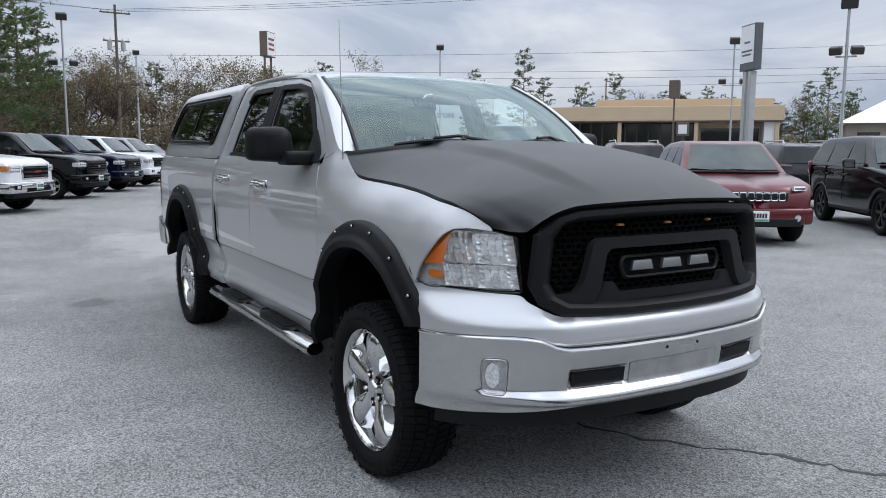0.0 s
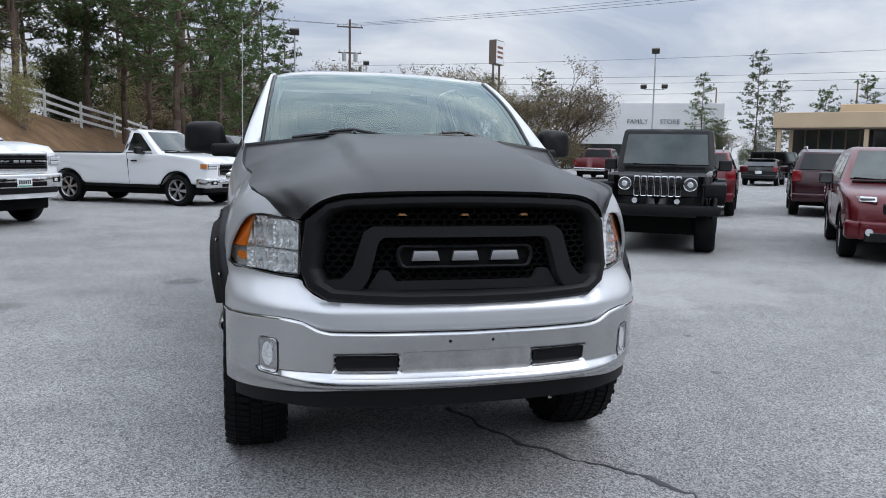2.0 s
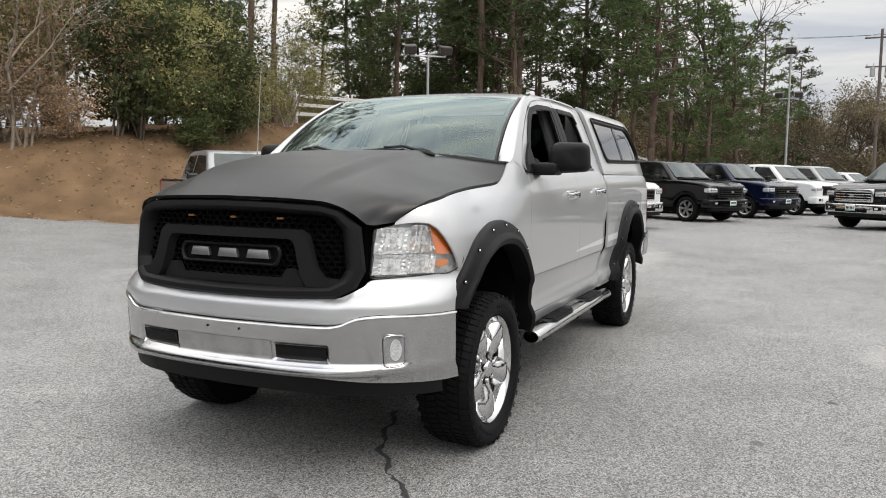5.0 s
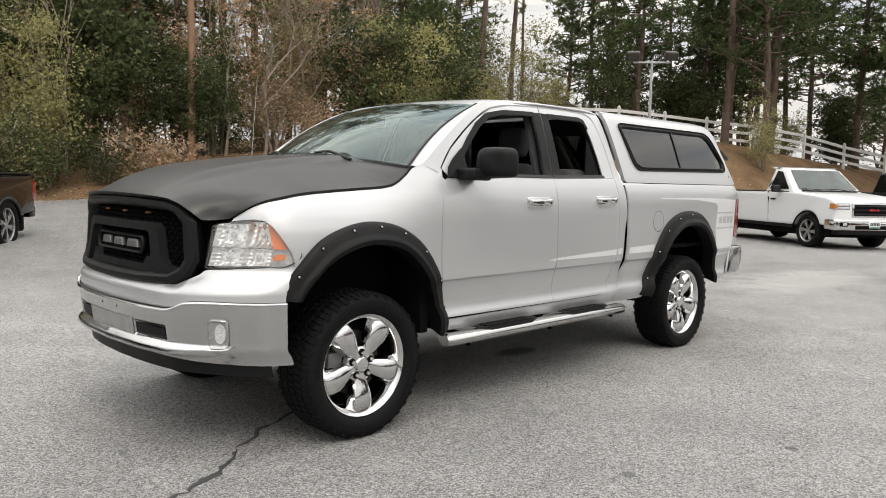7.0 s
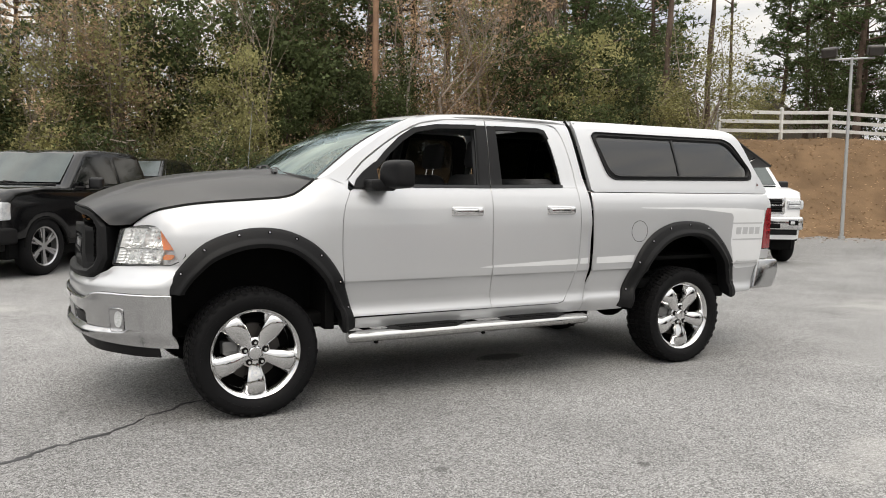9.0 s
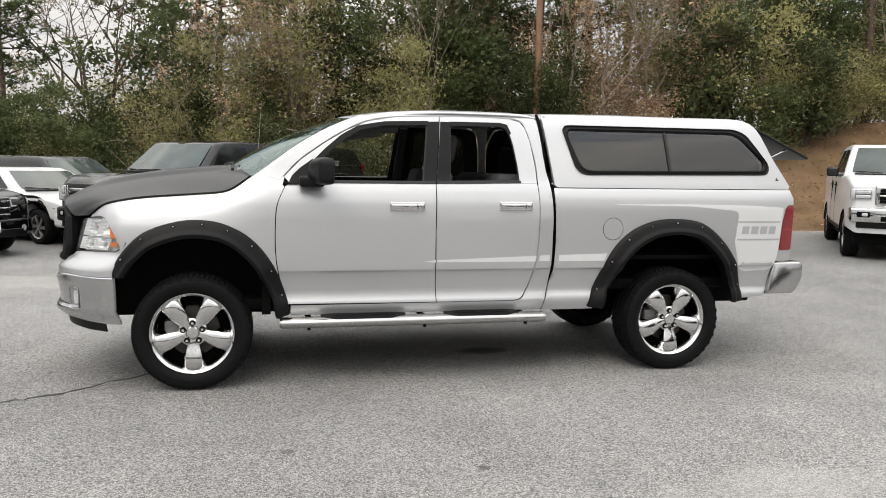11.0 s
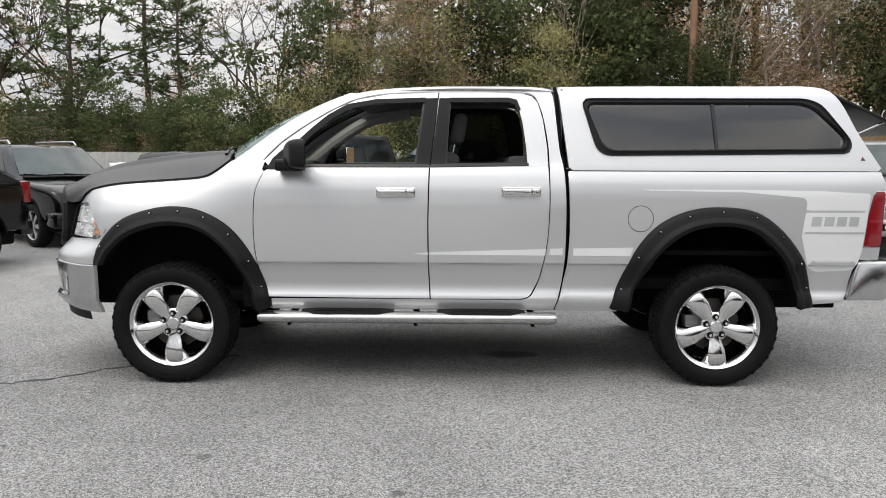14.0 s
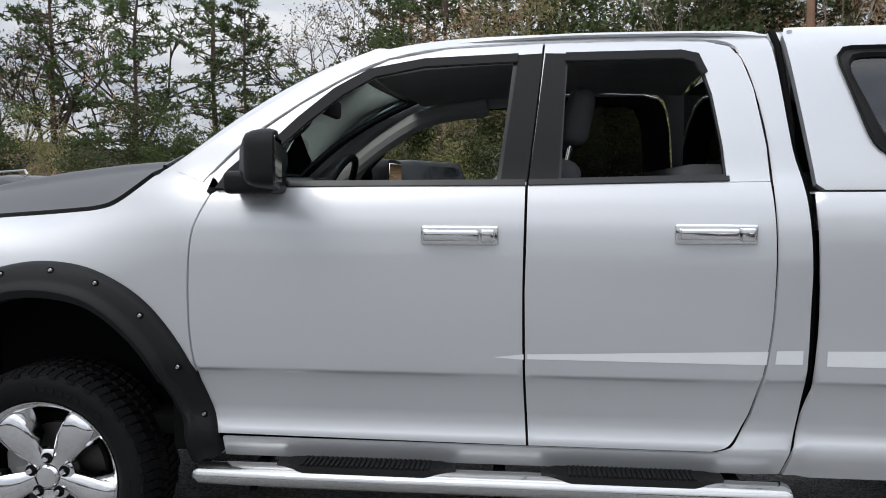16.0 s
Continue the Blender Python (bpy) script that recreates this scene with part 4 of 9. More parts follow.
        slab(x0 - 0.032, x0 - 0.008, 0.004, 0.030, zc - 0.017, zc + 0.020, 0.006)
        part("pull", bm, CHROME, handle)
    bm = bmesh.new()
    rings = []
    for x, fy, fz in ((-0.868, 0.90, 0.90), (-0.865, 0.97, 0.97), (-0.852, 1.0, 1.0), (-0.822, 0.99, 0.985), (-0.795, 0.94, 0.94), (-0.774, 0.84, 0.86), (-0.760, 0.66, 0.70), (-0.753, 0.40, 0.45)):
        loop = rounded([(0.952, 1.404), (1.198, 1.420), (1.190, 1.592), (0.976, 1.600)], [0.05, 0.04, 0.05, 0.06], 4)
        rings.append([bm.verts.new((x - 0.045 - 0.22 * (y - 1.075), s * (1.075 + (y - 1.075) * fy), 1.505 + (z - 1.505) * fz)) for y, z in loop])
    for a, b in zip(rings, rings[1:]):
        for k in range(len(a)):
            q = (k + 1) % len(a)
            bm.faces.new((a[k], a[q], b[q], b[k]))
    bm.faces.new(rings[0])
    bm.faces.new(rings[-1])
    bmesh.ops.recalc_face_normals(bm, faces=bm.faces)
    mirror = part("door_mirror", bm, PLASTIC, truck, "black textured door mirror", smooth=50)
    bm = bmesh.new()
    lo, hi = sorted((s * 0.88, s * 1.04))
    box(bm, -0.885, -0.715, lo, hi, 1.396, 1.470, 0.020, 3)
    part("mirror_arm", bm, PLASTIC, mirror)
    panel("mirror_sail", [(-0.640, 1.408), (-0.672, 1.470), (-0.725, 1.520), (-0.815, 1.585), (-0.830, 1.408)], F, PLASTIC, mirror, lift=0.016, flip=flipped, rim=0.02)
    bm = bmesh.new()
    lo, hi = sorted((s * 0.985, s * 1.170))
    box(bm, -0.918, -0.911, lo, hi, 1.430, 1.572, 0.003, 1)
    for v in bm.verts:
        v.co.x -= 0.22 * (abs(v.co.y) - 1.075)
    part("mirror_glass", bm, surface("mirror_silvering" + ("_l" if left else "_r"), (0.8, 0.8, 0.8), 0.03, 1.0, vary=0.01, rough_vary=0.0), mirror)

    # --- side step ---
    bm = bmesh.new()
    tube(bm, [(-0.585, s * 0.965, 0.452), (-0.60, s * 0.968, 0.452), (-1.0, s * 0.968, 0.452), (-1.5, s * 0.968, 0.452), (-2.0, s * 0.968, 0.452), (-2.49, s * 0.968, 0.452), (-2.505, s * 0.965, 0.452)], [0.034, 0.039, 0.039, 0.039, 0.039, 0.039, 0.034], 20)
    for v in bm.verts:
        v.co.y = s * (0.958 + (abs(v.co.y) - 0.968) * 1.45)
    step = part("side_step", bm, STEEL, truck, "polished steel tube side step")
    for x0, x1 in ((-1.46, -0.86), (-2.31, -1.74)):
        bm = bmesh.new()
        n = 24
        top, low, inn = [], [], []
        for k in range(n + 1):
            t = k / n
            w = min(1.0, min(t, 1 - t) / 0.17)
            w = w * w * (3 - 2 * w)
            x = x0 + (x1 - x0) * t
            out = 0.968 + 0.004 + 0.030 * w
            low.append(bm.verts.new((x, s * out, 0.490 - 0.016 * w)))
            top.append(bm.verts.new((x, s * (out - 0.006), 0.497)))
            inn.append(bm.verts.new((x, s * (0.955 - 0.030 - 0.045 * w), 0.500)))
        for a in (0,):
            for k in range(n):
                bm.faces.new((low[k], low[k + 1], top[k + 1], top[k]))
                bm.faces.new((top[k], top[k + 1], inn[k + 1], inn[k]))
        bmesh.ops.recalc_face_normals(bm, faces=bm.faces)
        if sum(f.normal.z for f in bm.faces) < 0:
            bmesh.ops.reverse_faces(bm, faces=bm.faces)
        pad = part("step_pad", bm, PLASTIC, step, "black ribbed step pad", smooth=60)
        bm = bmesh.new()
        for k in range(26):
            x = x0 + 0.09 + (x1 - x0 - 0.18) * k / 25
            lo, hi = sorted((s * 0.895, s * 0.992))
            box(bm, x - 0.005, x + 0.005, lo, hi, 0.496, 0.5035)
        part("tread_ribs", bm, PLASTIC, pad)
    for x in (-0.78, -1.60, -2.36):
        bm = bmesh.new()
        lo, hi = sorted((s * 0.60, s * 0.96))
        box(bm, x - 0.02, x + 0.02, lo, hi, 0.455, 0.475, 0.004, 1)
        box(bm, x - 0.012, x + 0.012, *sorted((s * 0.955, s * 0.98)), 0.400, 0.415, 0.003, 1)
        part("step_bracket", bm, DARK, step)

# ---- hood ----
hood = panel("hood", [(-0.993 + 1.986 * k / 40, 0.0) for k in range(41)] + [(0.993, k / 40) for k in range(1, 40)] + [(0.993 - 1.986 * k / 40, 1.0) for k in range(41)] + [(-0.993, 1 - k / 40) for k in range(1, 40)], hood_at, WRAP, truck, "matte black wrapped hood", step=0.022, rim=0.014, flip=True)
for y in (-0.30, 0.30):
    bm = bmesh.new()
    x, _, z = hood_at(y / 0.85, 0.93)
    cyl(bm, (x, y, z), (x - 0.012, y, z + 0.014), 0.011, 0.008, 10)
    part("washer_jet", bm, GLOSSBLACK, hood)

# ---- windscreen, roof, rear window ----
def screen_at(u, v):
    b = Vector((-0.14 - 0.29 * u * u, u * 0.765, 1.478 - 0.022 * u * u))
    t = Vector((-1.02 - 0.10 * u * u, u * 0.668, 1.910 - 0.022 * u * u))
    p = b.lerp(t, v)
    return (p.x + 0.03 * math.sin(math.pi * v), p.y, p.z + 0.035 * math.sin(math.pi * v))


def roof_at(u, v):
    x = -1.02 - 0.10 * u * u + (-2.485 + 1.02 + 0.10 * u * u) * v
    zc = interp([(-2.49, 1.972), (-2.3, 1.988), (-1.9, 1.990), (-1.5, 1.975), (-1.2, 1.943), (-1.02, 1.910)], x)
    w = 0.668 + 0.010 * ease(0.0, 0.5, v)
    return (x, u * w, zc - 0.022 * u * u - 0.030 * abs(u) ** 8)


SQ = [(-1.0, 0.0), (1.0, 0.0), (1.0, 1.0), (-1.0, 1.0)]
screen_edge = rounded([(-1.0, 0.0), (1.0, 0.0), (0.985, 1.0), (-0.985, 1.0)], 0.03)
panel("windscreen", screen_edge, screen_at, GLASS_CLEAR, truck, "tinted windscreen", step=0.08, rim=0, flip=False).visible_shadow = False
band("screen_border", [(-1.01, -0.03), (1.01, -0.03), (1.0, 1.0), (-1.0, 1.0)], [(-0.955, 0.07), (0.955, 0.07), (0.945, 0.955), (-0.945, 0.955)], screen_at, GLOSSBLACK, truck, n=64, m=1, lift=-0.004, rim=0.01)
panel("roof", SQ, roof_at, SILVER, truck, "silver cab roof", step=0.06, rim=0.02, flip=False)
for s in (1, -1):
    # roof drip channel
    bm = bmesh.new()
    tube(bm, [(roof_at(s, v)[0], s * (abs(roof_at(s, v)[1]) - 0.004), roof_at(s, v)[2] + 0.004) for v in [k / 12 for k in range(13)]], 0.009, 6)
    part("roof_channel", bm, SILVER, truck)
    # silver pillar face between the windscreen and the cab side
    PILLAR = [(-0.42, 1.468), (-0.49, 1.498), (-0.68, 1.632), (-0.88, 1.760), (-1.04, 1.845), (-1.20, 1.905)]
    edge = spline(PILLAR, 4)
    bm = bmesh.new()
    rows_ = []
    for k, (x, z) in enumerate(edge):
        t = k / (len(edge) - 1)
        a = Vector(screen_at(s, t)) + Vector((-0.006, s * 0.012, -0.002))
        b = Vector((x, s * side_y(x, z), z))
        up = Vector((0.45, s * 0.45, 0.77)) * 0.016
        rows_.append([bm.verts.new(a - Vector((0.02, 0, 0.03)))] + [bm.verts.new(a.lerp(b, q / 5) + up * math.sin(math.pi * (0.12 + 0.88 * q / 5))) for q in range(6)])
    for r0, r1 in zip(rows_, rows_[1:]):
        for q in range(6):
            bm.faces.new((r0[q], r0[q + 1], r1[q + 1], r1[q]))
    bmesh.ops.recalc_face_normals(bm, faces=bm.faces)
    if sum(f.normal.z for f in bm.faces) < 0:
        bmesh.ops.reverse_faces(bm, faces=bm.faces)
    part("windscreen_pillar", bm, SILVER, truck, smooth=60)
    # pillar rubber beside the windscreen
    bm = bmesh.new()
    tube(bm, [Vector(screen_at(s * 1.0, v)) + Vector((-0.004, 0, 0.0)) for v in [k / 10 for k in range(11)]], 0.011, 6)
    part("screen_seal", bm, GLOSSBLACK, truck)
# cowl and wipers
panel("cowl", [(-0.98, -0.16), (0.98, -0.16), (0.98, 0.05), (-0.98, 0.05)], lambda u, v: (lambda p: (p[0] + (0.02 if v < 0 else 0), p[1], p[2] - 0.016))(screen_at(u, v)), GLOSSBLACK, truck, step=0.1, rim=0.0)
for u0, u1, v1 in ((-0.12, -0.80, 0.07), (0.62, 0.02, 0.07)):
    bm = bmesh.new()
    p = [Vector(screen_at(u0, 0.02)), Vector(screen_at(u0 * 0.6 + u1 * 0.4, 0.10)), Vector(screen_at(u0 * 0.35 + u1 * 0.65, 0.085))]
    tube(bm, [q + Vector((0.012, 0, 0.022)) for q in p], [0.011, 0.009, 0.007], 6)
    tube(bm, [Vector(screen_at(u0 + (u1 - u0) * (0.18 + 0.82 * k / 8), 0.055 + 0.03 * math.sin(3.1 * k / 8))) + Vector((0.006, 0, 0.010)) for k in range(9)], 0.009, 6)
    part("wiper", bm, GLOSSBLACK, truck)
bm = bmesh.new()
box(bm, -2.49, -2.47, -0.60, 0.60, 1.46, 1.90, 0.0)
part("rear_window", bm, GLASS_TINT, truck)

# ---- front end ----
go = [(-0.545, 1.238), (-0.47, 1.259), (-0.25, 1.272), (0.0, 1.276), (0.25, 1.272), (0.47, 1.259), (0.545, 1.238), (0.624, 1.165), (0.646, 0.975), (0.618, 0.900), (0.545, 0.858), (0.25, 0.848), (0.0, 0.846), (-0.25, 0.848), (-0.545, 0.858), (-0.618, 0.900), (-0.646, 0.975), (-0.624, 1.165)]
gi = [(-0.520, 1.196), (-0.465, 1.212), (-0.25, 1.221), (0.0, 1.224), (0.25, 1.221), (0.465, 1.212), (0.520, 1.196), (0.556, 1.150), (0.578, 0.985), (0.560, 0.945), (0.510, 0.915), (0.25, 0.902), (0.0, 0.900), (-0.25, 0.902), (-0.510, 0.915), (-0.560, 0.945), (-0.578, 0.985), (-0.556, 1.150)]
grille = band("grille", go, gi, grille_front, PLASTIC, truck, "matte black grille surround", n=None, m=5, flip=False, profile=lambda t: interp([(0, 0.0), (0.12, 0.018), (0.7, 0.020), (0.85, 0.004), (1.0, -0.018)], t), rim=0.13)
bm = bmesh.new()
# dark box behind the mesh
panel("grille_back", gi, lambda y, z: (grille_front(y, z)[0] - 0.075, y, z), DARK, grille, step=0.2, rim=0)
# honeycomb
bm = bmesh.new()
a = 0.0155
rows = int(0.34 / (a * 1.5)) + 1
for r in range(rows):
    z = 0.905 + r * a * 1.5
    for c in range(-22, 23):
        y = (c + (0.5 if r % 2 else 0)) * a * 1.732 * 1.55
        lim = 0.565 if 0.96 < z < 1.15 else 0.53
        if abs(y) > lim or z > 1.212:
            continue
        x = grille_front(y, z)[0] - 0.045
        o, i2, ob_, ib = [], [], [], []
        for k in range(6):
            ang = math.pi / 6 + k * math.pi / 3
            cy, cz = math.cos(ang) * 1.55, math.sin(ang)
            o.append(bm.verts.new((x, y + a * cy, z + a * cz)))
            i2.append(bm.verts.new((x, y + a * 0.78 * cy, z + a * 0.78 * cz)))
            ib.append(bm.verts.new((x - 0.02, y + a * 0.74 * cy, z + a * 0.74 * cz)))
        for k in range(6):
            q = (k + 1) % 6
            bm.faces.new((o[k], o[q], i2[q], i2[k]))
            bm.faces.new((i2[k], i2[q], ib[q], ib[k]))
part("honeycomb_mesh", bm, DARK, grille, "black honeycomb mesh", smooth=20)


def solid(outline, y_of, depth, bev=0.006):
    """A block cut to a (y, z) outline on the grille's face, standing out by depth."""
    bm = bmesh.new()
    f = bm.faces.new([bm.verts.new((0, y, z)) for y, z in outline])
    if f.normal.x < 0:
        f.normal_flip()
    bm.normal_update()
    ext = bmesh.ops.extrude_face_region(bm, geom=[f])
    top = [v for v in ext["geom"] if isinstance(v, bmesh.types.BMVert)]
    for v in top:
        v.co.x = depth
    bmesh.ops.recalc_face_normals(bm, faces=bm.faces)
    es = [e for e in bm.edges if all(abs(v.co.x - depth) < 1e-6 for v in e.verts)]
    bmesh.ops.bevel(bm, geom=es, offset=bev, segments=2, affect="EDGES", profile=0.5)
    for v in bm.verts:
        v.co.x += grille_front(v.co.y, v.co.z)[0] + y_of
    return bm


ubar = [(-0.375, 1.150), (0.375, 1.150), (0.408, 1.128), (0.452, 0.990), (0.492, 0.945), (0.560, 0.938), (0.548, 0.908), (0.42, 0.903), (0.388, 0.950), (0.352, 1.088), (0.330, 1.108), (-0.330, 1.108), (-0.352, 1.088), (-0.388, 0.950), (-0.42, 0.903), (-0.548, 0.908), (-0.560, 0.938), (-0.492, 0.945), (-0.452, 0.990), (-0.408, 1.128)]
panel("grille_bar", rounded(ubar, 0.010, 3), grille_front, PLASTIC, grille, "black arched grille bar", lift=0.004, rim=0.050, step=0.03)
low = [(-0.40, 0.903), (-0.350, 0.980), (-0.312, 0.980), (-0.285, 0.938), (0.285, 0.938), (0.312, 0.980), (0.350, 0.980), (0.40, 0.903)]
panel("lower_bar", rounded(low, 0.008, 2), grille_front, PLASTIC, grille, lift=-0.016, rim=0.030, step=0.03)
fr_o = rounded([(-0.272, 1.078), (0.272, 1.078), (0.286, 1.04), (0.268, 0.985), (-0.268, 0.985), (-0.286, 1.04)], 0.02)
fr_i = rounded([(-0.258, 1.066), (0.258, 1.066), (0.270, 1.04), (0.254, 0.997), (-0.254, 0.997), (-0.270, 1.04)], 0.018)
band("badge_frame", fr_o, fr_i, grille_front, PLASTIC, grille, n=None, m=2, lift=-0.012, profile=lambda t: 0.008 * math.sin(math.pi * t), rim=0.025)
panel("badge_plate", fr_i, grille_front, DARK, grille, lift=-0.03, rim=0, step=0.1)
for y0, y1 in ((-0.222, -0.108), (-0.062, 0.052), (0.098, 0.222)):
    block = part("badge_block", solid([(y0, 1.014), (y0 + 0.010, 1.054), (y1 - 0.010, 1.054), (y1, 1.014)], -0.028, 0.018, 0.005), BADGE, grille, "grey metal badge block")
for y in (-0.252, 0.0, 0.252):
    part("marker_light", solid([(y - 0.017, 1.189), (y - 0.012, 1.198), (y + 0.012, 1.198), (y + 0.017, 1.189)], -0.044, 0.016, 0.003), DULL_AMBER, grille, "small amber marker light")

cover = [(-0.93, 0.955)] + spline([(-0.93, 0.955), (-0.85, 0.945), (-0.72, 0.935), (-0.655, 0.930), (-0.635, 0.905), (-0.575, 0.868), (-0.52, 0.858), (-0.25, 0.850), (0.0, 0.848), (0.25, 0.850), (0.52, 0.858), (0.575, 0.868), (0.635, 0.905), (0.655, 0.930), (0.72, 0.935), (0.85, 0.945), (0.93, 0.955)], 3) + [(0.938, 0.86)] + [(y, interp(TOP_EDGE, abs(y)) + 0.008) for y in [0.938 - 1.876 * k / 60 for k in range(61)]] + [(-0.938, 0.86)]
panel("bumper_cover", cover, cover_front, SILVER, truck, "silver painted upper bumper cover", step=0.022, rim=0.02, flip=False)
lip = [(y, interp(TOP_EDGE, abs(y))) for y in [-0.938 + 1.876 * k / 70 for k in range(71)]]
low_edge = [(y, interp(BOTTOM_EDGE, abs(y))) for y in [0.938 - 1.876 * k / 70 for k in range(71)]]
bumper = panel("front_bumper", lip + low_edge, bumper_front, BUMPER_CHROME, truck, "scuffed chrome front bumper", step=0.014, rim=0.03, flip=False)
bm = bmesh.new()
tube(bm, [(bumper_front(y, z)[0] + 0.002, y, z - 0.002) for y, z in lip], 0.008, 8)
part("bumper_bead", bm, CHROME, bumper)
for s in (1, -1):
    slot = rounded([(s * 0.274, 0.582), (s * 0.274, 0.657), (s * 0.526, 0.656), (s * 0.516, 0.600), (s * 0.500, 0.582)], [0.012, 0.012, 0.03, 0.02, 0.012])
    panel("air_slot", slot, bumper_front, PLASTIC, bumper, "dark air slot", lift=0.008, rim=0.0, step=0.03, flip=False)
    fog = rounded([(s * 0.733, 0.562), (s * 0.733, 0.700), (s * 0.802, 0.698), (s * 0.802, 0.564)], 0.022)
    fl = panel("fog_lamp", fog, bumper_front, FOG_CUP, bumper, "round fog lamp behind clear lens", lift=0.003, rim=0.0, step=0.02)
    bm = bmesh.new()
    tube(bm, [Vector(bumper_front(y, z)) + Vector((0.003, s * 0.004, 0)) for y, z in fog + fog[:1]], 0.0025, 6)
    part("fog_bezel", bm, BUMPER_CHROME, fl)
    bm = bmesh.new()
    d = Vector((0.74, s * 0.67, 0)).normalized()
    c = Vector(bumper_front(s * 0.768, 0.632)) + d * 0.001
    cyl(bm, c - d * 0.01, c + d * 0.006, 0.031, 0.027, 24)
    for v in bm.verts:
        v.co.z = c.z + (v.co.z - c.z) * 1.75
    part("fog_lens", bm, FOG_GLASS, fl)
panel("plate_pad", rounded([(-0.262, 0.576), (0.262, 0.576), (0.262, 0.664), (-0.262, 0.664)], 0.012), bumper_front, surface("scuffed_plate_pad", (0.40, 0.40, 0.395), 0.42, 0.8, vary=0.25, scale=14, fine=160), bumper, "dull scuffed plate mounting pad", lift=0.004, rim=0.003, step=0.03)
for y in (-0.075, 0.100):
    for z in (0.704, 0.628):
        bm = bmesh.new()
        x = bumper_front(y, z)[0]
        cyl(bm, (x - 0.004, y, z), (x + 0.0015, y, z), 0.006, 0.006, 8)
        part("plate_hole", bm, DARK, bumper)
val = [(y, 0.53 - 0.03 * ease(0.7, 0.9, abs(y))) for y in [-0.90 + 1.8 * k / 40 for k in range(41)]] + [(y, 0.425 - 0.012 * ease(0.70, 0.90, abs(y))) for y in [0.90 - 1.8 * k / 40 for k in range(41)]]
panel("valance", val, lambda y, z: (interp(BUMPER_PLAN, abs(y)) - 0.030 - 0.20 * (0.53 - z), y, z), PLASTIC, truck, "black lower valance", step=0.04, rim=0.01)

# ---- headlamps ----
for s in (1, -1):
    out = [(s * 0.640, 1.150), (s * 0.650, 0.940), (s * 0.72, 0.938), (s * 0.90, 0.948), (s * 0.928, 0.975), (s * 0.937, 1.005), (s * 0.905, 1.110), (s * 0.87, 1.172), (s * 0.80, 1.180), (s * 0.71, 1.172)]
    back = lambda y, z: (lambda p: (p[0] - 0.055, p[1] * 0.985, p[2]))(lamp_front(y, z))
    lamp = panel("headlamp", out, back, surface("lamp_housing" + ("_l" if s > 0 else "_r"), (0.88, 0.89, 0.90), 0.28, 0.25, vary=0.18, scale=30, fine=90), truck, "clear headlamp with chrome reflectors and amber marker", step=0.05, rim=0)
    # fluted chrome reflector chambers with their bulbs
    for y0, y1, z0, z1 in ((0.648, 0.764, 1.044, 1.156), (0.652, 0.768, 0.950, 1.038), (0.764, 0.846, 1.044, 1.166), (0.768, 0.852, 0.952, 1.038)):
        bm = bmesh.new()
        N = 20
        grid = []
        for i in range(N + 1):
            row = []
            for j in range(N + 1):
                a, c = -1 + 2 * i / N, -1 + 2 * j / N
                p = lamp_front(s * (y0 + (y1 - y0) * i / N), z0 + (z1 - z0) * j / N)
                deep = 0.014 + 0.034 * (1 - max(abs(a), abs(c)) ** 2.2) + 0.007 * abs(math.sin(i * 0.785)) + 0.004 * abs(math.sin(j * 0.785))
                row.append(bm.verts.new((p[0] - deep, p[1] - s * deep * 0.35, p[2])))
            grid.append(row)
        for i in range(N):
            for j in range(N):
                bm.faces.new((grid[i][j], grid[i + 1][j], grid[i + 1][j + 1], grid[i][j + 1]))
        part("reflector", bm, REFLECTOR, lamp, "fluted chrome reflector", smooth=25)
        bm = bmesh.new()
        c = Vector(lamp_front(s * (y0 + y1) / 2, (z0 + z1) / 2)) - Vector((0.032, s * 0.01, 0))
        bmesh.ops.create_uvsphere(bm, u_segments=12, v_segments=8, radius=0.014, matrix=Matrix.Translation(c))
        part("bulb", bm, LAMP_BULB, lamp)
    # chrome dividers
    bm = bmesh.new()
    for pts in ([(0.645, 1.040), (0.75, 1.042), (0.90, 1.035)],):
        tube(bm, [Vector(lamp_front(s * y, z)) - Vector((0.022, 0, 0)) for y, z in pts], 0.0045, 6)
    part("divider", bm, CHROME, lamp)
    panel("amber_marker", [(s * 0.820, 1.172), (s * 0.872, 1.163), (s * 0.905, 1.100), (s * 0.930, 1.036), (s * 0.858, 1.036)], lamp_front, AMBER, lamp, "amber side marker", lift=-0.005, rim=0.01)
    panel("amber_lower", rounded([(s * 0.862, 1.012), (s * 0.898, 1.012), (s * 0.894, 0.982), (s * 0.862, 0.980)], 0.012), lamp_front, AMBER, lamp, lift=-0.014, rim=0.01)
    lens = panel("lens", rounded(out, 0.012), lamp_front, GLASS_LENS, lamp, "clear lens", step=0.04, rim=0)
    lens.visible_shadow = False
    bm = bmesh.new()
    tube(bm, [Vector(lamp_front(y, z)) for y, z in rounded(out, 0.012) + [rounded(out, 0.012)[0]]], 0.003, 6)
    part("lamp_edge", bm, GLOSSBLACK, lamp)

# ---- wheels ----
def slim(bm):
    """Brings the tyre to its true height and breadth over the rim."""
    for v in bm.verts:
        r = math.hypot(v.co.x, v.co.z)
        k = (0.272 + (r - 0.272) * 0.885) / r
        v.co = Vector((v.co.x * k, v.co.y * 0.93, v.co.z * k))


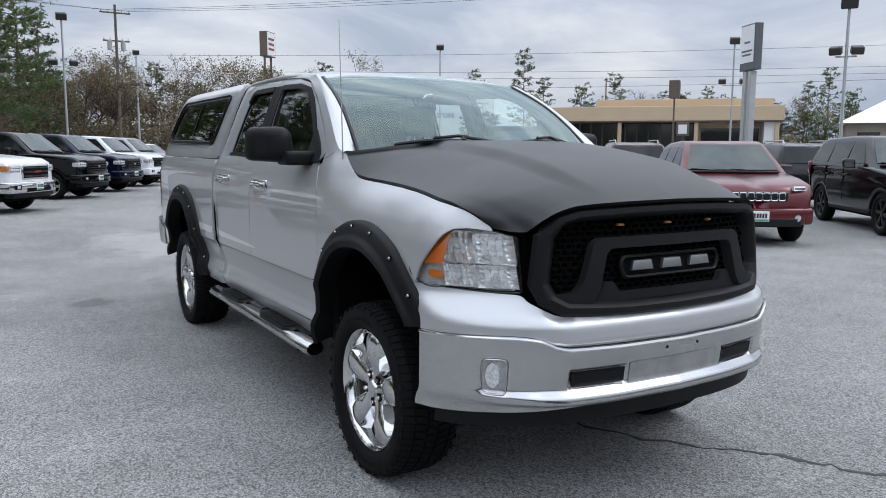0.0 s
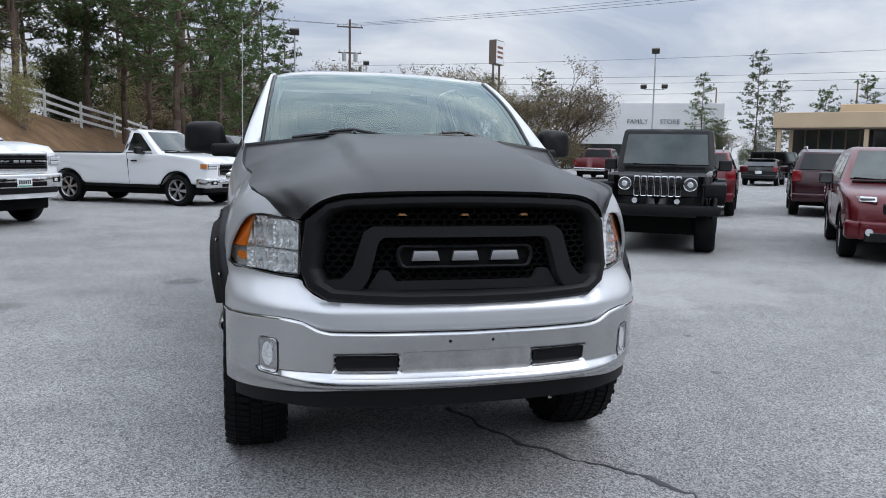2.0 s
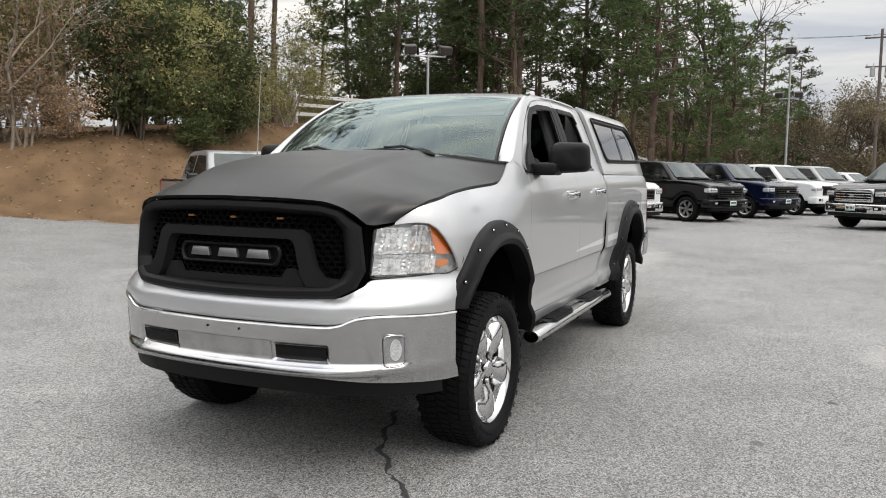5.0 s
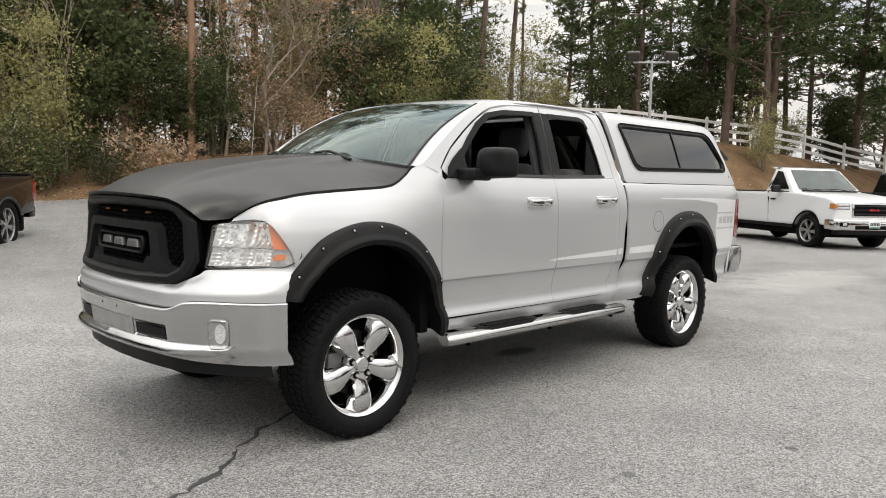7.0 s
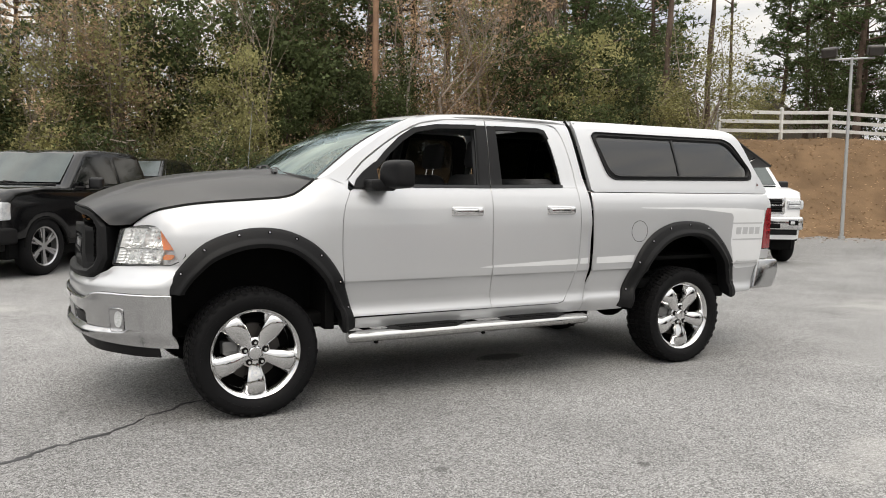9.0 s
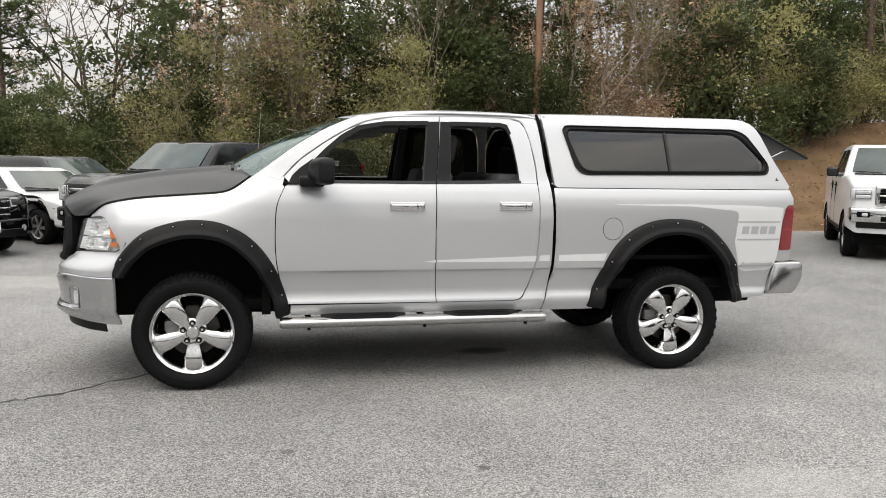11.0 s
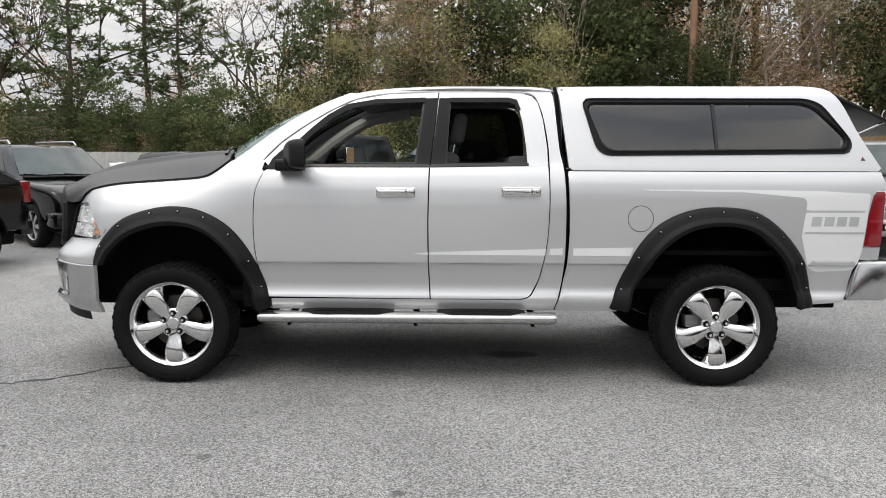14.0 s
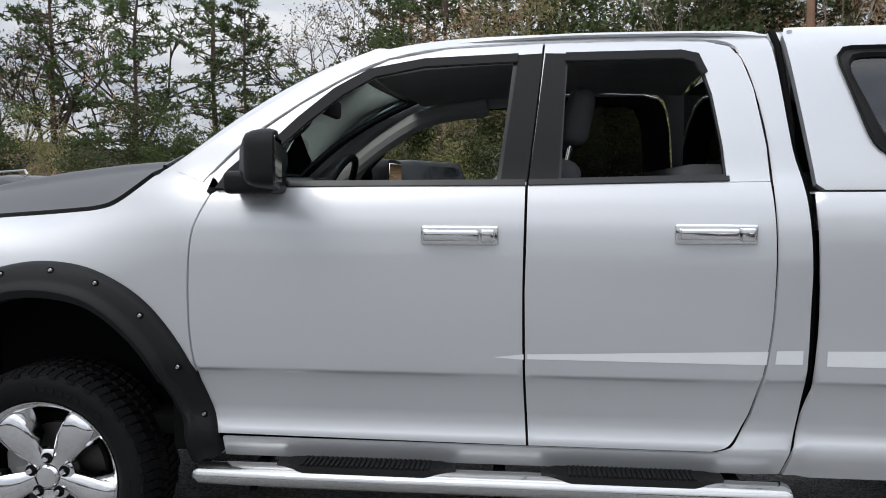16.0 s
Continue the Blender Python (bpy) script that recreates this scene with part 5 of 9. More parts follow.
def make_tyre(bm):
    prof = [(0.285, -0.118), (0.290, -0.135), (0.320, -0.150), (0.360, -0.152), (0.388, -0.146), (0.401, -0.128), (0.404, -0.09), (0.405, 0.0), (0.404, 0.09), (0.401, 0.128), (0.388, 0.146), (0.360, 0.152), (0.320, 0.150), (0.290, 0.135), (0.282, 0.118), (0.272, 0.112), (0.272, -0.112)]
    lathe(bm, prof, n=72, closed=True)
    slim(bm)
    bmesh.ops.recalc_face_normals(bm, faces=bm.faces)


def make_tread(bm):
    N = 70
    for k in range(N):
        a = 2 * math.pi * k / N
        for (y0, y1, da, wd, r0, r1, sk) in ((0.098, 0.146, 0.0, 0.031, 0.392, 0.413, 0.10), (-0.146, -0.098, 0.5, 0.031, 0.392, 0.413, -0.10), (0.032, 0.090, 0.25, 0.029, 0.40, 0.4145, 0.25), (-0.090, -0.032, 0.75, 0.029, 0.40, 0.4145, -0.25), (-0.024, 0.024, 0.0, 0.029, 0.40, 0.4145, 0.3)):
            m = Matrix.Rotation(-(a + da * 2 * math.pi / N), 4, "Y")
            q = Matrix.Rotation(sk, 4, "X")
            vs = []
            for zz, g in ((r0, 1.0), (r1, 0.88)):
                for xx, yy in ((-wd / 2, y0), (wd / 2, y0), (wd / 2, y1), (-wd / 2, y1)):
                    cy = (y0 + y1) / 2
                    drop = 0.016 * max(0.0, (abs(yy) - 0.125) / 0.021) if zz == r1 else 0.0
                    p = Vector((xx * g + sk * (yy - cy) * 0.8, cy + (yy - cy) * g, zz - drop))
                    vs.append(bm.verts.new(m @ p))
            for f in ((4, 5, 6, 7), (0, 1, 5, 4), (1, 2, 6, 5), (2, 3, 7, 6), (3, 0, 4, 7)):
                bm.faces.new([vs[i] for i in f])
        # shoulder lugs that run down the sidewall
        if k % 2 == 0:
            for sgn in (1, -1):
                m = Matrix.Rotation(-(a + 0.2 / N), 4, "Y")
                vs = [bm.verts.new(m @ Vector(p)) for p in ((-0.012, sgn * 0.150, 0.384), (0.012, sgn * 0.150, 0.384), (0.015, sgn * 0.146, 0.399), (-0.015, sgn * 0.146, 0.399), (-0.012, sgn * 0.152, 0.385), (0.012, sgn * 0.152, 0.385), (0.015, sgn * 0.152, 0.398), (-0.015, sgn * 0.152, 0.398))]
                for f in ((4, 5, 6, 7), (0, 1, 5, 4), (1, 2, 6, 5), (2, 3, 7, 6), (3, 0, 4, 7)):
                    bm.faces.new([vs[i] for i in f])
    # raised lettering ring and rim guard on the sidewall, as low bars
    for k in range(64):
        if k % 16 < 9:
            a = 2 * math.pi * k / 64
            m = Matrix.Rotation(-a, 4, "Y")
            box(bm, -0.010, 0.010, 0.149, 0.1535, 0.328, 0.346, m=m)
    slim(bm)
    bmesh.ops.recalc_face_normals(bm, faces=bm.faces)


def make_rim(bm):
    prof = [(0.272, -0.10), (0.255, -0.09), (0.245, 0.0), (0.250, 0.085), (0.262, 0.108), (0.277, 0.118), (0.281, 0.112), (0.277, 0.100)]
    lathe(bm, prof, n=72)


def make_spoke(bm):
    """One broad spoke with a raised flat face and sloping flanks, pointing along +z."""
    stations = [(0.048, 0.032, 0.042, 0.084), (0.085, 0.034, 0.048, 0.086), (0.120, 0.042, 0.058, 0.096), (0.160, 0.050, 0.068, 0.106), (0.200, 0.054, 0.076, 0.110), (0.232, 0.053, 0.082, 0.109), (0.252, 0.048, 0.086, 0.103), (0.264, 0.042, 0.092, 0.092)]
    rows = []
    for r, wf, wb, y in stations:
        row = [(-wb, y - 0.055), (-wf - 0.004, y - 0.007), (-wf + 0.004, y), (-wf * 0.5, y + 0.006), (0.0, y + 0.008), (wf * 0.5, y + 0.006), (wf - 0.004, y), (wf + 0.004, y - 0.007), (wb, y - 0.055)]
        rows.append([bm.verts.new((x, yy, r)) for x, yy in row])
    for a, b in zip(rows, rows[1:]):
        for j in range(len(a) - 1):
            bm.faces.new((a[j], a[j + 1], b[j + 1], b[j]))


def wheel(m, hidden=False):
    w = new("wheel")
    w.parent = truck
    w.matrix_basis = m
    tagged(w, "chrome five-spoke wheel with all-terrain tyre")
    bm = bmesh.new()
    make_tyre(bm)
    tyre = part("tyre", bm, RUBBER, w, "black all-terrain tyre", smooth=60)
    bm = bmesh.new()
    make_tread(bm)
    tagged(part("tread", bm, RUBBER, w, smooth=20), "black rubber tread blocks", kind="stuff")
    bm = bmesh.new()
    make_rim(bm)
    bmesh.ops.recalc_face_normals(bm, faces=bm.faces)
    part("rim", bm, CHROME, w, "chrome rim", smooth=50)
    for k in range(5):
        bm = bmesh.new()
        make_spoke(bm)
        bmesh.ops.transform(bm, matrix=Matrix.Rotation(math.pi + 2 * math.pi * k / 5, 4, "Y"), verts=bm.verts)
        bmesh.ops.recalc_face_normals(bm, faces=bm.faces)
        part("spoke", bm, CHROME, w, smooth=28)
    bm = bmesh.new()
    lathe(bm, [(0.100, 0.050), (0.096, 0.078), (0.082, 0.087), (0.045, 0.088), (0.042, 0.094), (0.036, 0.100), (0.0005, 0.102)], n=40)
    bmesh.ops.recalc_face_normals(bm, faces=bm.faces)
    hub = part("hub_cap", bm, CHROME, w, smooth=40)
    for k in range(5):
        a = math.pi + 2 * math.pi * (k + 0.5) / 5
        # raised dark disc, the shade of the nut's hole put into colour
        bm = bmesh.new()
        c = Vector((0.066 * math.sin(a), 0, 0.066 * math.cos(a)))
        cyl(bm, c + Vector((0, 0.084, 0)), c + Vector((0, 0.0905, 0)), 0.0200, 0.0200, 16)
        part("nut_recess", bm, DARK, hub)
        bm = bmesh.new()
        cyl(bm, c + Vector((0, 0.086, 0)), c + Vector((0, 0.104, 0)), 0.0130, 0.010, 6)
        part("wheel_nut", bm, CHROME, hub)
    bm = bmesh.new()
    cyl(bm, (0, -0.01, 0), (0, 0.015, 0), 0.175, 0.175, 40)
    part("brake_disc", bm, surface("brake_iron", (0.05, 0.045, 0.042), 0.5, 0.5), w)
    bm = bmesh.new()
    cyl(bm, (0, -0.06, 0), (0, -0.05, 0), 0.25, 0.25, 40)
    part("backing_plate", bm, DARK, w)
    bm = bmesh.new()
    box(bm, 0.09, 0.19, -0.04, 0.045, -0.08, 0.08, 0.015, 2)
    part("brake_caliper", bm, surface("caliper_grey", (0.16, 0.16, 0.16), 0.5, 0.6), w)
    return w


HUB = 0.393
w0 = wheel(pose(0, 0.822, HUB, 0, 1, 0))
for m in (pose(-3.569, 0.812, HUB, 0, 3, 0), pose(0, -0.815, HUB, 0, 30, 180), pose(-3.569, -0.805, HUB, 0, 50, 180)):
    w = copy_thing(w0, m)

# ---- rear bumper and tailgate ----
bm = bmesh.new()
loop = rounded([(-4.392, 0.575), (-4.448, 0.836), (-4.712, 0.836), (-4.728, 0.72), (-4.655, 0.575)], [0.015, 0.02, 0.035, 0.05, 0.04])
rings = []
for y, f in ((-0.931, 0.88), (-0.926, 0.94), (-0.914, 0.98), (-0.89, 1.0), (-0.60, 1.0), (0.60, 1.0), (0.89, 1.0), (0.914, 0.98), (0.926, 0.94), (0.931, 0.88)):
    rings.append([bm.verts.new((-4.57 + (x + 4.57) * f, y, 0.71 + (z - 0.71) * f)) for x, z in loop])
for a, b in zip(rings, rings[1:]):
    for k in range(len(a)):
        q = (k + 1) % len(a)
        bm.faces.new((a[k], a[q], b[q], b[k]))
bm.faces.new(rings[0])
bm.faces.new(rings[-1])
bmesh.ops.recalc_face_normals(bm, faces=bm.faces)
part("rear_bumper", bm, BUMPER_CHROME, truck, "chrome rear step bumper", smooth=40)
bm = bmesh.new()
box(bm, -4.60, -4.55, -0.80, 0.80, 0.82, 1.39, 0.012, 2)
part("tailgate", bm, SILVER, truck, "silver tailgate")

# ---- bed cap ----
cap_out = rounded([(-2.522, 1.955), (-4.17, 1.972), (-4.30, 1.950), (-4.37, 1.86), (-4.455, 1.655), (-4.595, 1.428), (-4.590, 1.412), (-3.6, 1.410), (-2.584, 1.409)], [0.03, 0.05, 0.06, 0.06, 0.1, 0.02, 0.005, 0, 0.01], 4)
cap_win = rounded([(-2.672, 1.868), (-4.13, 1.872), (-4.225, 1.840), (-4.405, 1.60), (-4.385, 1.527), (-3.6, 1.516), (-2.775, 1.506)], [0.06, 0.04, 0.06, 0.05, 0.05, 0, 0.09], 6)
for s in (1, -1):
    C, flipped = cap_flank(s), s > 0
    side = band("cap_side", cap_out, cap_win, C, SILVER, truck, "silver fibreglass cap side", n=128, m=6, flip=flipped, rim=0.03)
    cx, cz = -3.56, 1.69
    def shrink(loop, dx, dz):
        return [(a + (cx - a) / abs(cx - a + 1e-9) * dx * min(1, abs(cx - a) / 0.5), b + (cz - b) / abs(cz - b + 1e-9) * dz * min(1, abs(cz - b) / 0.12)) for a, b in loop]
    w_in = shrink(cap_win, 0.035, 0.030)
    band("cap_window_frame", shrink(cap_win, -0.004, -0.004), w_in, C, PLASTIC, side, "black window frame", n=128, m=4, flip=flipped, profile=lambda t: 0.006 + 0.006 * math.cos(t * 9), rim=0.02)
    panel("cap_window", w_in, C, GLASS_SMOKE, side, "dark smoked sliding window", lift=-0.006, rim=0, flip=flipped, step=0.12)
    # added sheet behind the glass; its colour stands for the cap's dim inside
    panel("cap_window_backing", w_in, C, surface("dim_inside_sheet" + ("_l" if s > 0 else "_r"), (0.05, 0.052, 0.052), 0.9), side, lift=-0.05, rim=0, flip=flipped, step=0.3)
    panel("cap_window_bar", [(-3.515, 1.850), (-3.535, 1.850), (-3.545, 1.535), (-3.525, 1.535)], C, GLOSSBLACK, side, lift=0.002, rim=0.004, flip=flipped)
DECAL = surface("red_black_decal", (0.09, 0.03, 0.025), 0.4, vary=0.5, scale=60)
panel("cap_decal", [(-4.455, 1.478), (-4.470, 1.505), (-4.490, 1.478)], cap_flank(1), DECAL, truck, "small dark red maker decal", lift=0.002, rim=0, flip=True)
panel("cap_roof", SQ, lambda u, v: (-2.535 - 1.70 * v, u * 0.668, 1.962 + 0.022 * (1 - u * u) + 0.012 * math.sin(math.pi * min(1, v * 1.2)) - 0.03 * abs(u) ** 8), SILVER, truck, "silver cap roof", step=0.08, rim=0.03, flip=False)
bm = bmesh.new()
box(bm, -2.56, -2.545, -0.70, 0.70, 1.42, 1.94, 0.0)
part("cap_front_wall", bm, SILVER, truck)
# hatch propped open
hatch_m = look((-4.315, 0, 1.93), (-4.90, 0, 1.665))
bm = bmesh.new()
box(bm, -0.66, 0.66, -0.012, 0.012, -0.645, 0.0, 0.008, 2, hatch_m)
hatch = part("cap_hatch", bm, GLOSSBLACK, truck, "dark glass rear hatch propped open")
bm = bmesh.new()
for s in (1, -1):
    cyl(bm, (-4.42, s * 0.62, 1.60), (-4.72, s * 0.62, 1.735), 0.008, 0.008, 8)
part("gas_strut", bm, STEEL, hatch)

# ---- aerial on the passenger-side fender ----
bm = bmesh.new()
cyl(bm, (-0.385, -0.872, 1.27), (-0.392, -0.868, 1.335), 0.030, 0.009, 12)
part("aerial_base", bm, GLOSSBLACK, truck)
bm = bmesh.new()
cyl(bm, (-0.392, -0.868, 1.33), (-0.447, -0.858, 2.10), 0.0035, 0.0018, 8)
part("aerial", bm, STEEL, truck, "thin whip aerial")

# ---- interior ----
bm = bmesh.new()
box(bm, -0.80, -0.35, -0.72, 0.72, 1.10, 1.42, 0.06, 4)
dash = part("dashboard", bm, surface("dark_dash", (0.022, 0.0225, 0.024), 0.75, bump=0.1, bump_scale=300), truck)
bm = bmesh.new()
box(bm, -0.90, -0.60, 0.18, 0.56, 1.36, 1.46, 0.035, 3)
part("instrument_hood", bm, GLOSSBLACK, dash)
bm = bmesh.new()
ring = [Vector((0, 0.185 * math.cos(a), 0.185 * math.sin(a))) for a in (2 * math.pi * k / 32 for k in range(33))]
tube(bm, ring, 0.015, 8)
box(bm, -0.02, 0.02, -0.18, 0.18, -0.03, 0.03, 0.01, 1)
box(bm, -0.03, 0.02, -0.06, 0.06, -0.07, 0.06, 0.02, 2)
bmesh.ops.transform(bm, matrix=pose(-0.91, 0.37, 1.375, 0, -26, 0), verts=bm.verts)
part("steering_wheel", bm, PLASTIC, truck, "black steering wheel")
for y in (0.37, -0.37):
    bm = bmesh.new()
    box(bm, -1.62, -1.08, y - 0.25, y + 0.25, 0.78, 0.98, 0.07, 4)
    seat = part("front_seat", bm, CLOTH, truck, "grey cloth front seat")
    bm = bmesh.new()
    box(bm, -0.07, 0.08, -0.24, 0.24, 0.0, 0.62, 0.06, 4, pose(-1.68, y, 0.92, 0, -14, 0))
    part("backrest", bm, CLOTH, seat)
    bm = bmesh.new()
    box(bm, -0.05, 0.05, -0.13, 0.13, 0.0, 0.22, 0.045, 4, pose(-1.86, y, 1.575, 0, -10, 0))
    part("headrest", bm, CLOTH, seat)
    bm = bmesh.new()
    for d in (-0.06, 0.06):
        bm = bmesh.new()
        cyl(bm, (-1.835, y + d, 1.50), (-1.86, y + d, 1.62), 0.007, 0.007, 8)
        part("headrest_post", bm, STEEL, seat)
bm = bmesh.new()
box(bm, -2.42, -2.20, -0.68, 0.68, 0.90, 1.50, 0.06, 3)
box(bm, -2.38, -1.95, -0.68, 0.68, 0.78, 0.98, 0.06, 3)
part("rear_bench", bm, CLOTH, truck, "grey cloth rear bench")
for s in (1, -1):
    F = flank(s)
    # inner door skins and far pillar trims
    panel("door_card", [(-0.62, 0.6), (-0.66, 1.41), (-2.45, 1.42), (-2.40, 0.65)], F, CLOTH, truck, lift=-0.09, rim=0, flip=s > 0, step=0.3)
    bm = bmesh.new()
    tube(bm, [(x + (0.02 if s < 0 else 0.06), s * (side_y(x, z) - 0.055), z - (0.035 if s < 0 else 0.0)) for x, z in spline([(-0.62, 1.47), (-0.80, 1.61), (-1.00, 1.745), (-1.20, 1.84), (-1.5, 1.885)], 4)], 0.034 if s > 0 else 0.050, 10)
    trim = part("pillar_trim", bm, TRIM_GREY, truck, "pale grey pillar trim")
    bm = bmesh.new()
    x, z = -0.86, 1.62
    bmesh.ops.create_uvsphere(bm, u_segments=14, v_segments=8, radius=1.0, matrix=Matrix.Translation((x, s * (side_y(x, z) - 0.085), z)) @ Matrix.Rotation(radians(-34), 4, "Y").inverted() @ Matrix.Diagonal((0.085, 0.022, 0.026, 1)))
    part("grab_handle", bm, LINING, trim)
    panel("pillar_lining", [(-0.50, 1.47), (-0.68, 1.600), (-0.88, 1.73), (-1.04, 1.815), (-1.20, 1.875), (-1.45, 1.912), (-1.66, 1.918), (-1.655, 1.868), (-1.33, 1.852), (-1.145, 1.818), (-1.03, 1.748), (-0.915, 1.650), (-0.80, 1.54), (-0.735, 1.46)], F, TRIM_GREY, truck, "pale grey pillar lining", lift=-0.044, rim=0, flip=s > 0, step=0.08)
    bm = bmesh.new()
    cyl(bm, (-1.66, s * 0.80, 1.40), (-1.70, s * 0.63, 1.88), 0.045, 0.035, 10)
    part("pillar_inner", bm, CLOTH, truck)
panel("headliner", [(-0.92, 0.03), (0.92, 0.03), (0.92, 0.98), (-0.92, 0.98)], lambda u, v: (lambda p: (p[0], p[1], p[2] - 0.05))(roof_at(u, v)), surface("grey_headliner", (0.45, 0.45, 0.44), 0.95), truck, step=0.2, rim=0)
bm = bmesh.new()
box(bm, -0.03, 0.01, -0.12, 0.12, -0.04, 0.04, 0.015, 2, pose(-0.80, 0.0, 1.78))
part("rear_view_mirror", bm, PLASTIC, truck)

# ---- parked vehicles ----
TYRE2 = RUBBER
WHITE = paint("white_car_paint", (0.70, 0.71, 0.72), 0.0, 0.35)
BLACK = paint("black_car_paint", (0.0025, 0.0025, 0.003), 0.0, 0.10, coat=0.15, spec=0.38)
NAVY = paint("dark_blue_car_paint", (0.004, 0.007, 0.024), 0.2, 0.14, coat=0.25)
GREYP = paint("charcoal_car_paint", (0.014, 0.015, 0.016), 0.3, 0.22, coat=0.25)
SILVER2 = paint("pale_silver_car_paint", (0.33, 0.33, 0.335), 0.6, 0.33)
REDP = paint("deep_red_car_paint", (0.095, 0.004, 0.008), 0.25, 0.3)
MAROON = paint("maroon_car_paint", (0.03, 0.004, 0.007), 0.2, 0.3)
CARGLASS = surface("dark_car_glass", (0.004, 0.005, 0.005), 0.05, 0.0, vary=0.3, scale=1.5, spec=0.42, rough_vary=0.02)
# windscreen copy of the glass, with sky reflection put into its paler base colour
CARGLASS_SKY = surface("sky_grey_car_glass", (0.050, 0.064, 0.062), 0.05, 0.0, vary=0.5, scale=2.0, spec=0.42, rough_vary=0.02)
LAMPGLASS = surface("pale_headlamp", (0.62, 0.64, 0.66), 0.15, 0.35, vary=0.35, scale=18, coat=1.0)
ALLOY = surface("grey_alloy", (0.45, 0.45, 0.46), 0.3, 0.9, vary=0.1)
BLACKALLOY = surface("black_alloy", (0.02, 0.02, 0.02), 0.35, 0.3)
PLATE_WHITE = surface("white_plate", (0.75, 0.76, 0.76), 0.4)
PLATE_DARK = surface("dark_plate_print", (0.02, 0.03, 0.03), 0.5)
PLATE_GREEN = surface("green_plate_print", (0.10, 0.30, 0.22), 0.5)


def inset(loop, d):
    """A closed 2D loop moved inwards by d."""
    out, N = [], len(loop)
    area = sum(loop[i - 1][0] * loop[i][1] - loop[i][0] * loop[i - 1][1] for i in range(N))
    sg = 1 if area > 0 else -1
    for i in range(N):
        a, p, b = Vector(loop[i - 1]), Vector(loop[i]), Vector(loop[(i + 1) % N])
        e1, e2 = (p - a).normalized(), (b - p).normalized()
        n = (Vector((-e1.y, e1.x)) + Vector((-e2.y, e2.x))) * sg
        n = n.normalized() if n.length > 1e-6 else Vector((0, 0))
        out.append(tuple(p + n * d))
    return out


def prism(bm, loop, width, tuck=lambda x, z: 1.0, soft=0.05):
    """A body pressed to a side outline, with rounded shoulders; tuck narrows it by place."""
    rows = []
    for k, d in ((1.0, soft * 2.2), (1.0, soft * 1.05), (0.997, soft * 0.8), (0.985, soft * 0.45), (0.955, soft * 0.12), (0.90, 0.0), (0.0, 0.0), (-0.90, 0.0), (-0.955, soft * 0.12), (-0.985, soft * 0.45), (-0.997, soft * 0.8), (-1.0, soft * 1.05), (-1.0, soft * 2.2)):
        rows.append([bm.verts.new((x, k * width * tuck(x, z), z)) for x, z in (inset(loop, d) if d else loop)])
    n = len(loop)
    for a, b in zip(rows, rows[1:]):
        for i in range(n):
            j = (i + 1) % n
            bm.faces.new((a[i], a[j], b[j], b[i]))
    bm.faces.new(rows[0])
    bm.faces.new(rows[-1][::-1])
    bmesh.ops.recalc_face_normals(bm, faces=bm.faces)


def arch(x0, r, z0, n=9):
    """Points of a wheel arch from the front foot to the rear one."""
    a0 = math.asin(min(1.0, max(-1.0, (z0 - 0.36) / r)))
    out = []
    for k in range(n + 1):
        a = a0 + (math.pi - 2 * a0) * k / n
        out.append((x0 + r * math.cos(a), 0.36 + r * math.sin(a)))
    return out


def plain_wheel(car, m, radius, width, rim, spokes=6):
    w = new("wheel")
    w.parent = car
    w.matrix_basis = m
    bm = bmesh.new()
    R, h = radius, width / 2
    lathe(bm, [(R * 0.66, -h * 0.8), (R * 0.72, -h), (R * 0.90, -h), (R * 0.99, -h * 0.7), (R, 0), (R * 0.99, h * 0.7), (R * 0.90, h), (R * 0.72, h), (R * 0.66, h * 0.8)], n=36, closed=True)
    bmesh.ops.recalc_face_normals(bm, faces=bm.faces)
    part("tyre", bm, TYRE2, w, smooth=50)
    bm = bmesh.new()
    lathe(bm, [(R * 0.67, h * 0.85), (R * 0.62, h * 0.75), (R * 0.60, -h * 0.3)], n=36)
    for k in range(spokes):
        a = 2 * math.pi * k / spokes
        box(bm, -R * 0.055, R * 0.055, h * 0.45, h * 0.72, R * 0.10, R * 0.64, 0.0, 1, Matrix.Rotation(a, 4, "Y"))
        box(bm, -R * 0.035, R * 0.035, h * 0.42, h * 0.66, R * 0.30, R * 0.64, 0.0, 1, Matrix.Rotation(a + 0.22, 4, "Y"))
    cyl(bm, (0, h * 0.3, 0), (0, h * 0.76, 0), R * 0.16, R * 0.13, 16)
    bmesh.ops.recalc_face_normals(bm, faces=bm.faces)
    part("rim", bm, rim, w, smooth=30)
    bm = bmesh.new()
    cyl(bm, (0, -h * 0.4, 0), (0, h * 0.1, 0), R * 0.60, R * 0.60, 24)
    part("brake", bm, DARK, w)
    return w


def patch(bm, pts):
    """A flat or gently bent patch of 3D points, given a little thickness by the caller's offset."""
    bm.faces.new([bm.verts.new(p) for p in pts])


GOLD = surface("gold_badge_metal", (0.50, 0.36, 0.12), 0.35, 0.8)
REDPRINT = surface("red_badge_enamel", (0.35, 0.02, 0.03), 0.4)
CAR_AMBER = surface("amber_indicator_lens", (0.50, 0.17, 0.03), 0.2, vary=0.2, coat=0.8)
LAMP_DARK = surface("dark_lamp_bowl", (0.10, 0.10, 0.105), 0.2, 0.4, coat=1.0)


def slab(nm, ya, yb, za, zb, xa, xb, mat, parent, bev=0.012, seg=2):
    bm = bmesh.new()
    box(bm, xa, xb, min(ya, yb), max(ya, yb), za, zb, min(bev, abs(yb - ya) * 0.4, (zb - za) * 0.4), seg)
    return part(nm, bm, mat, parent)


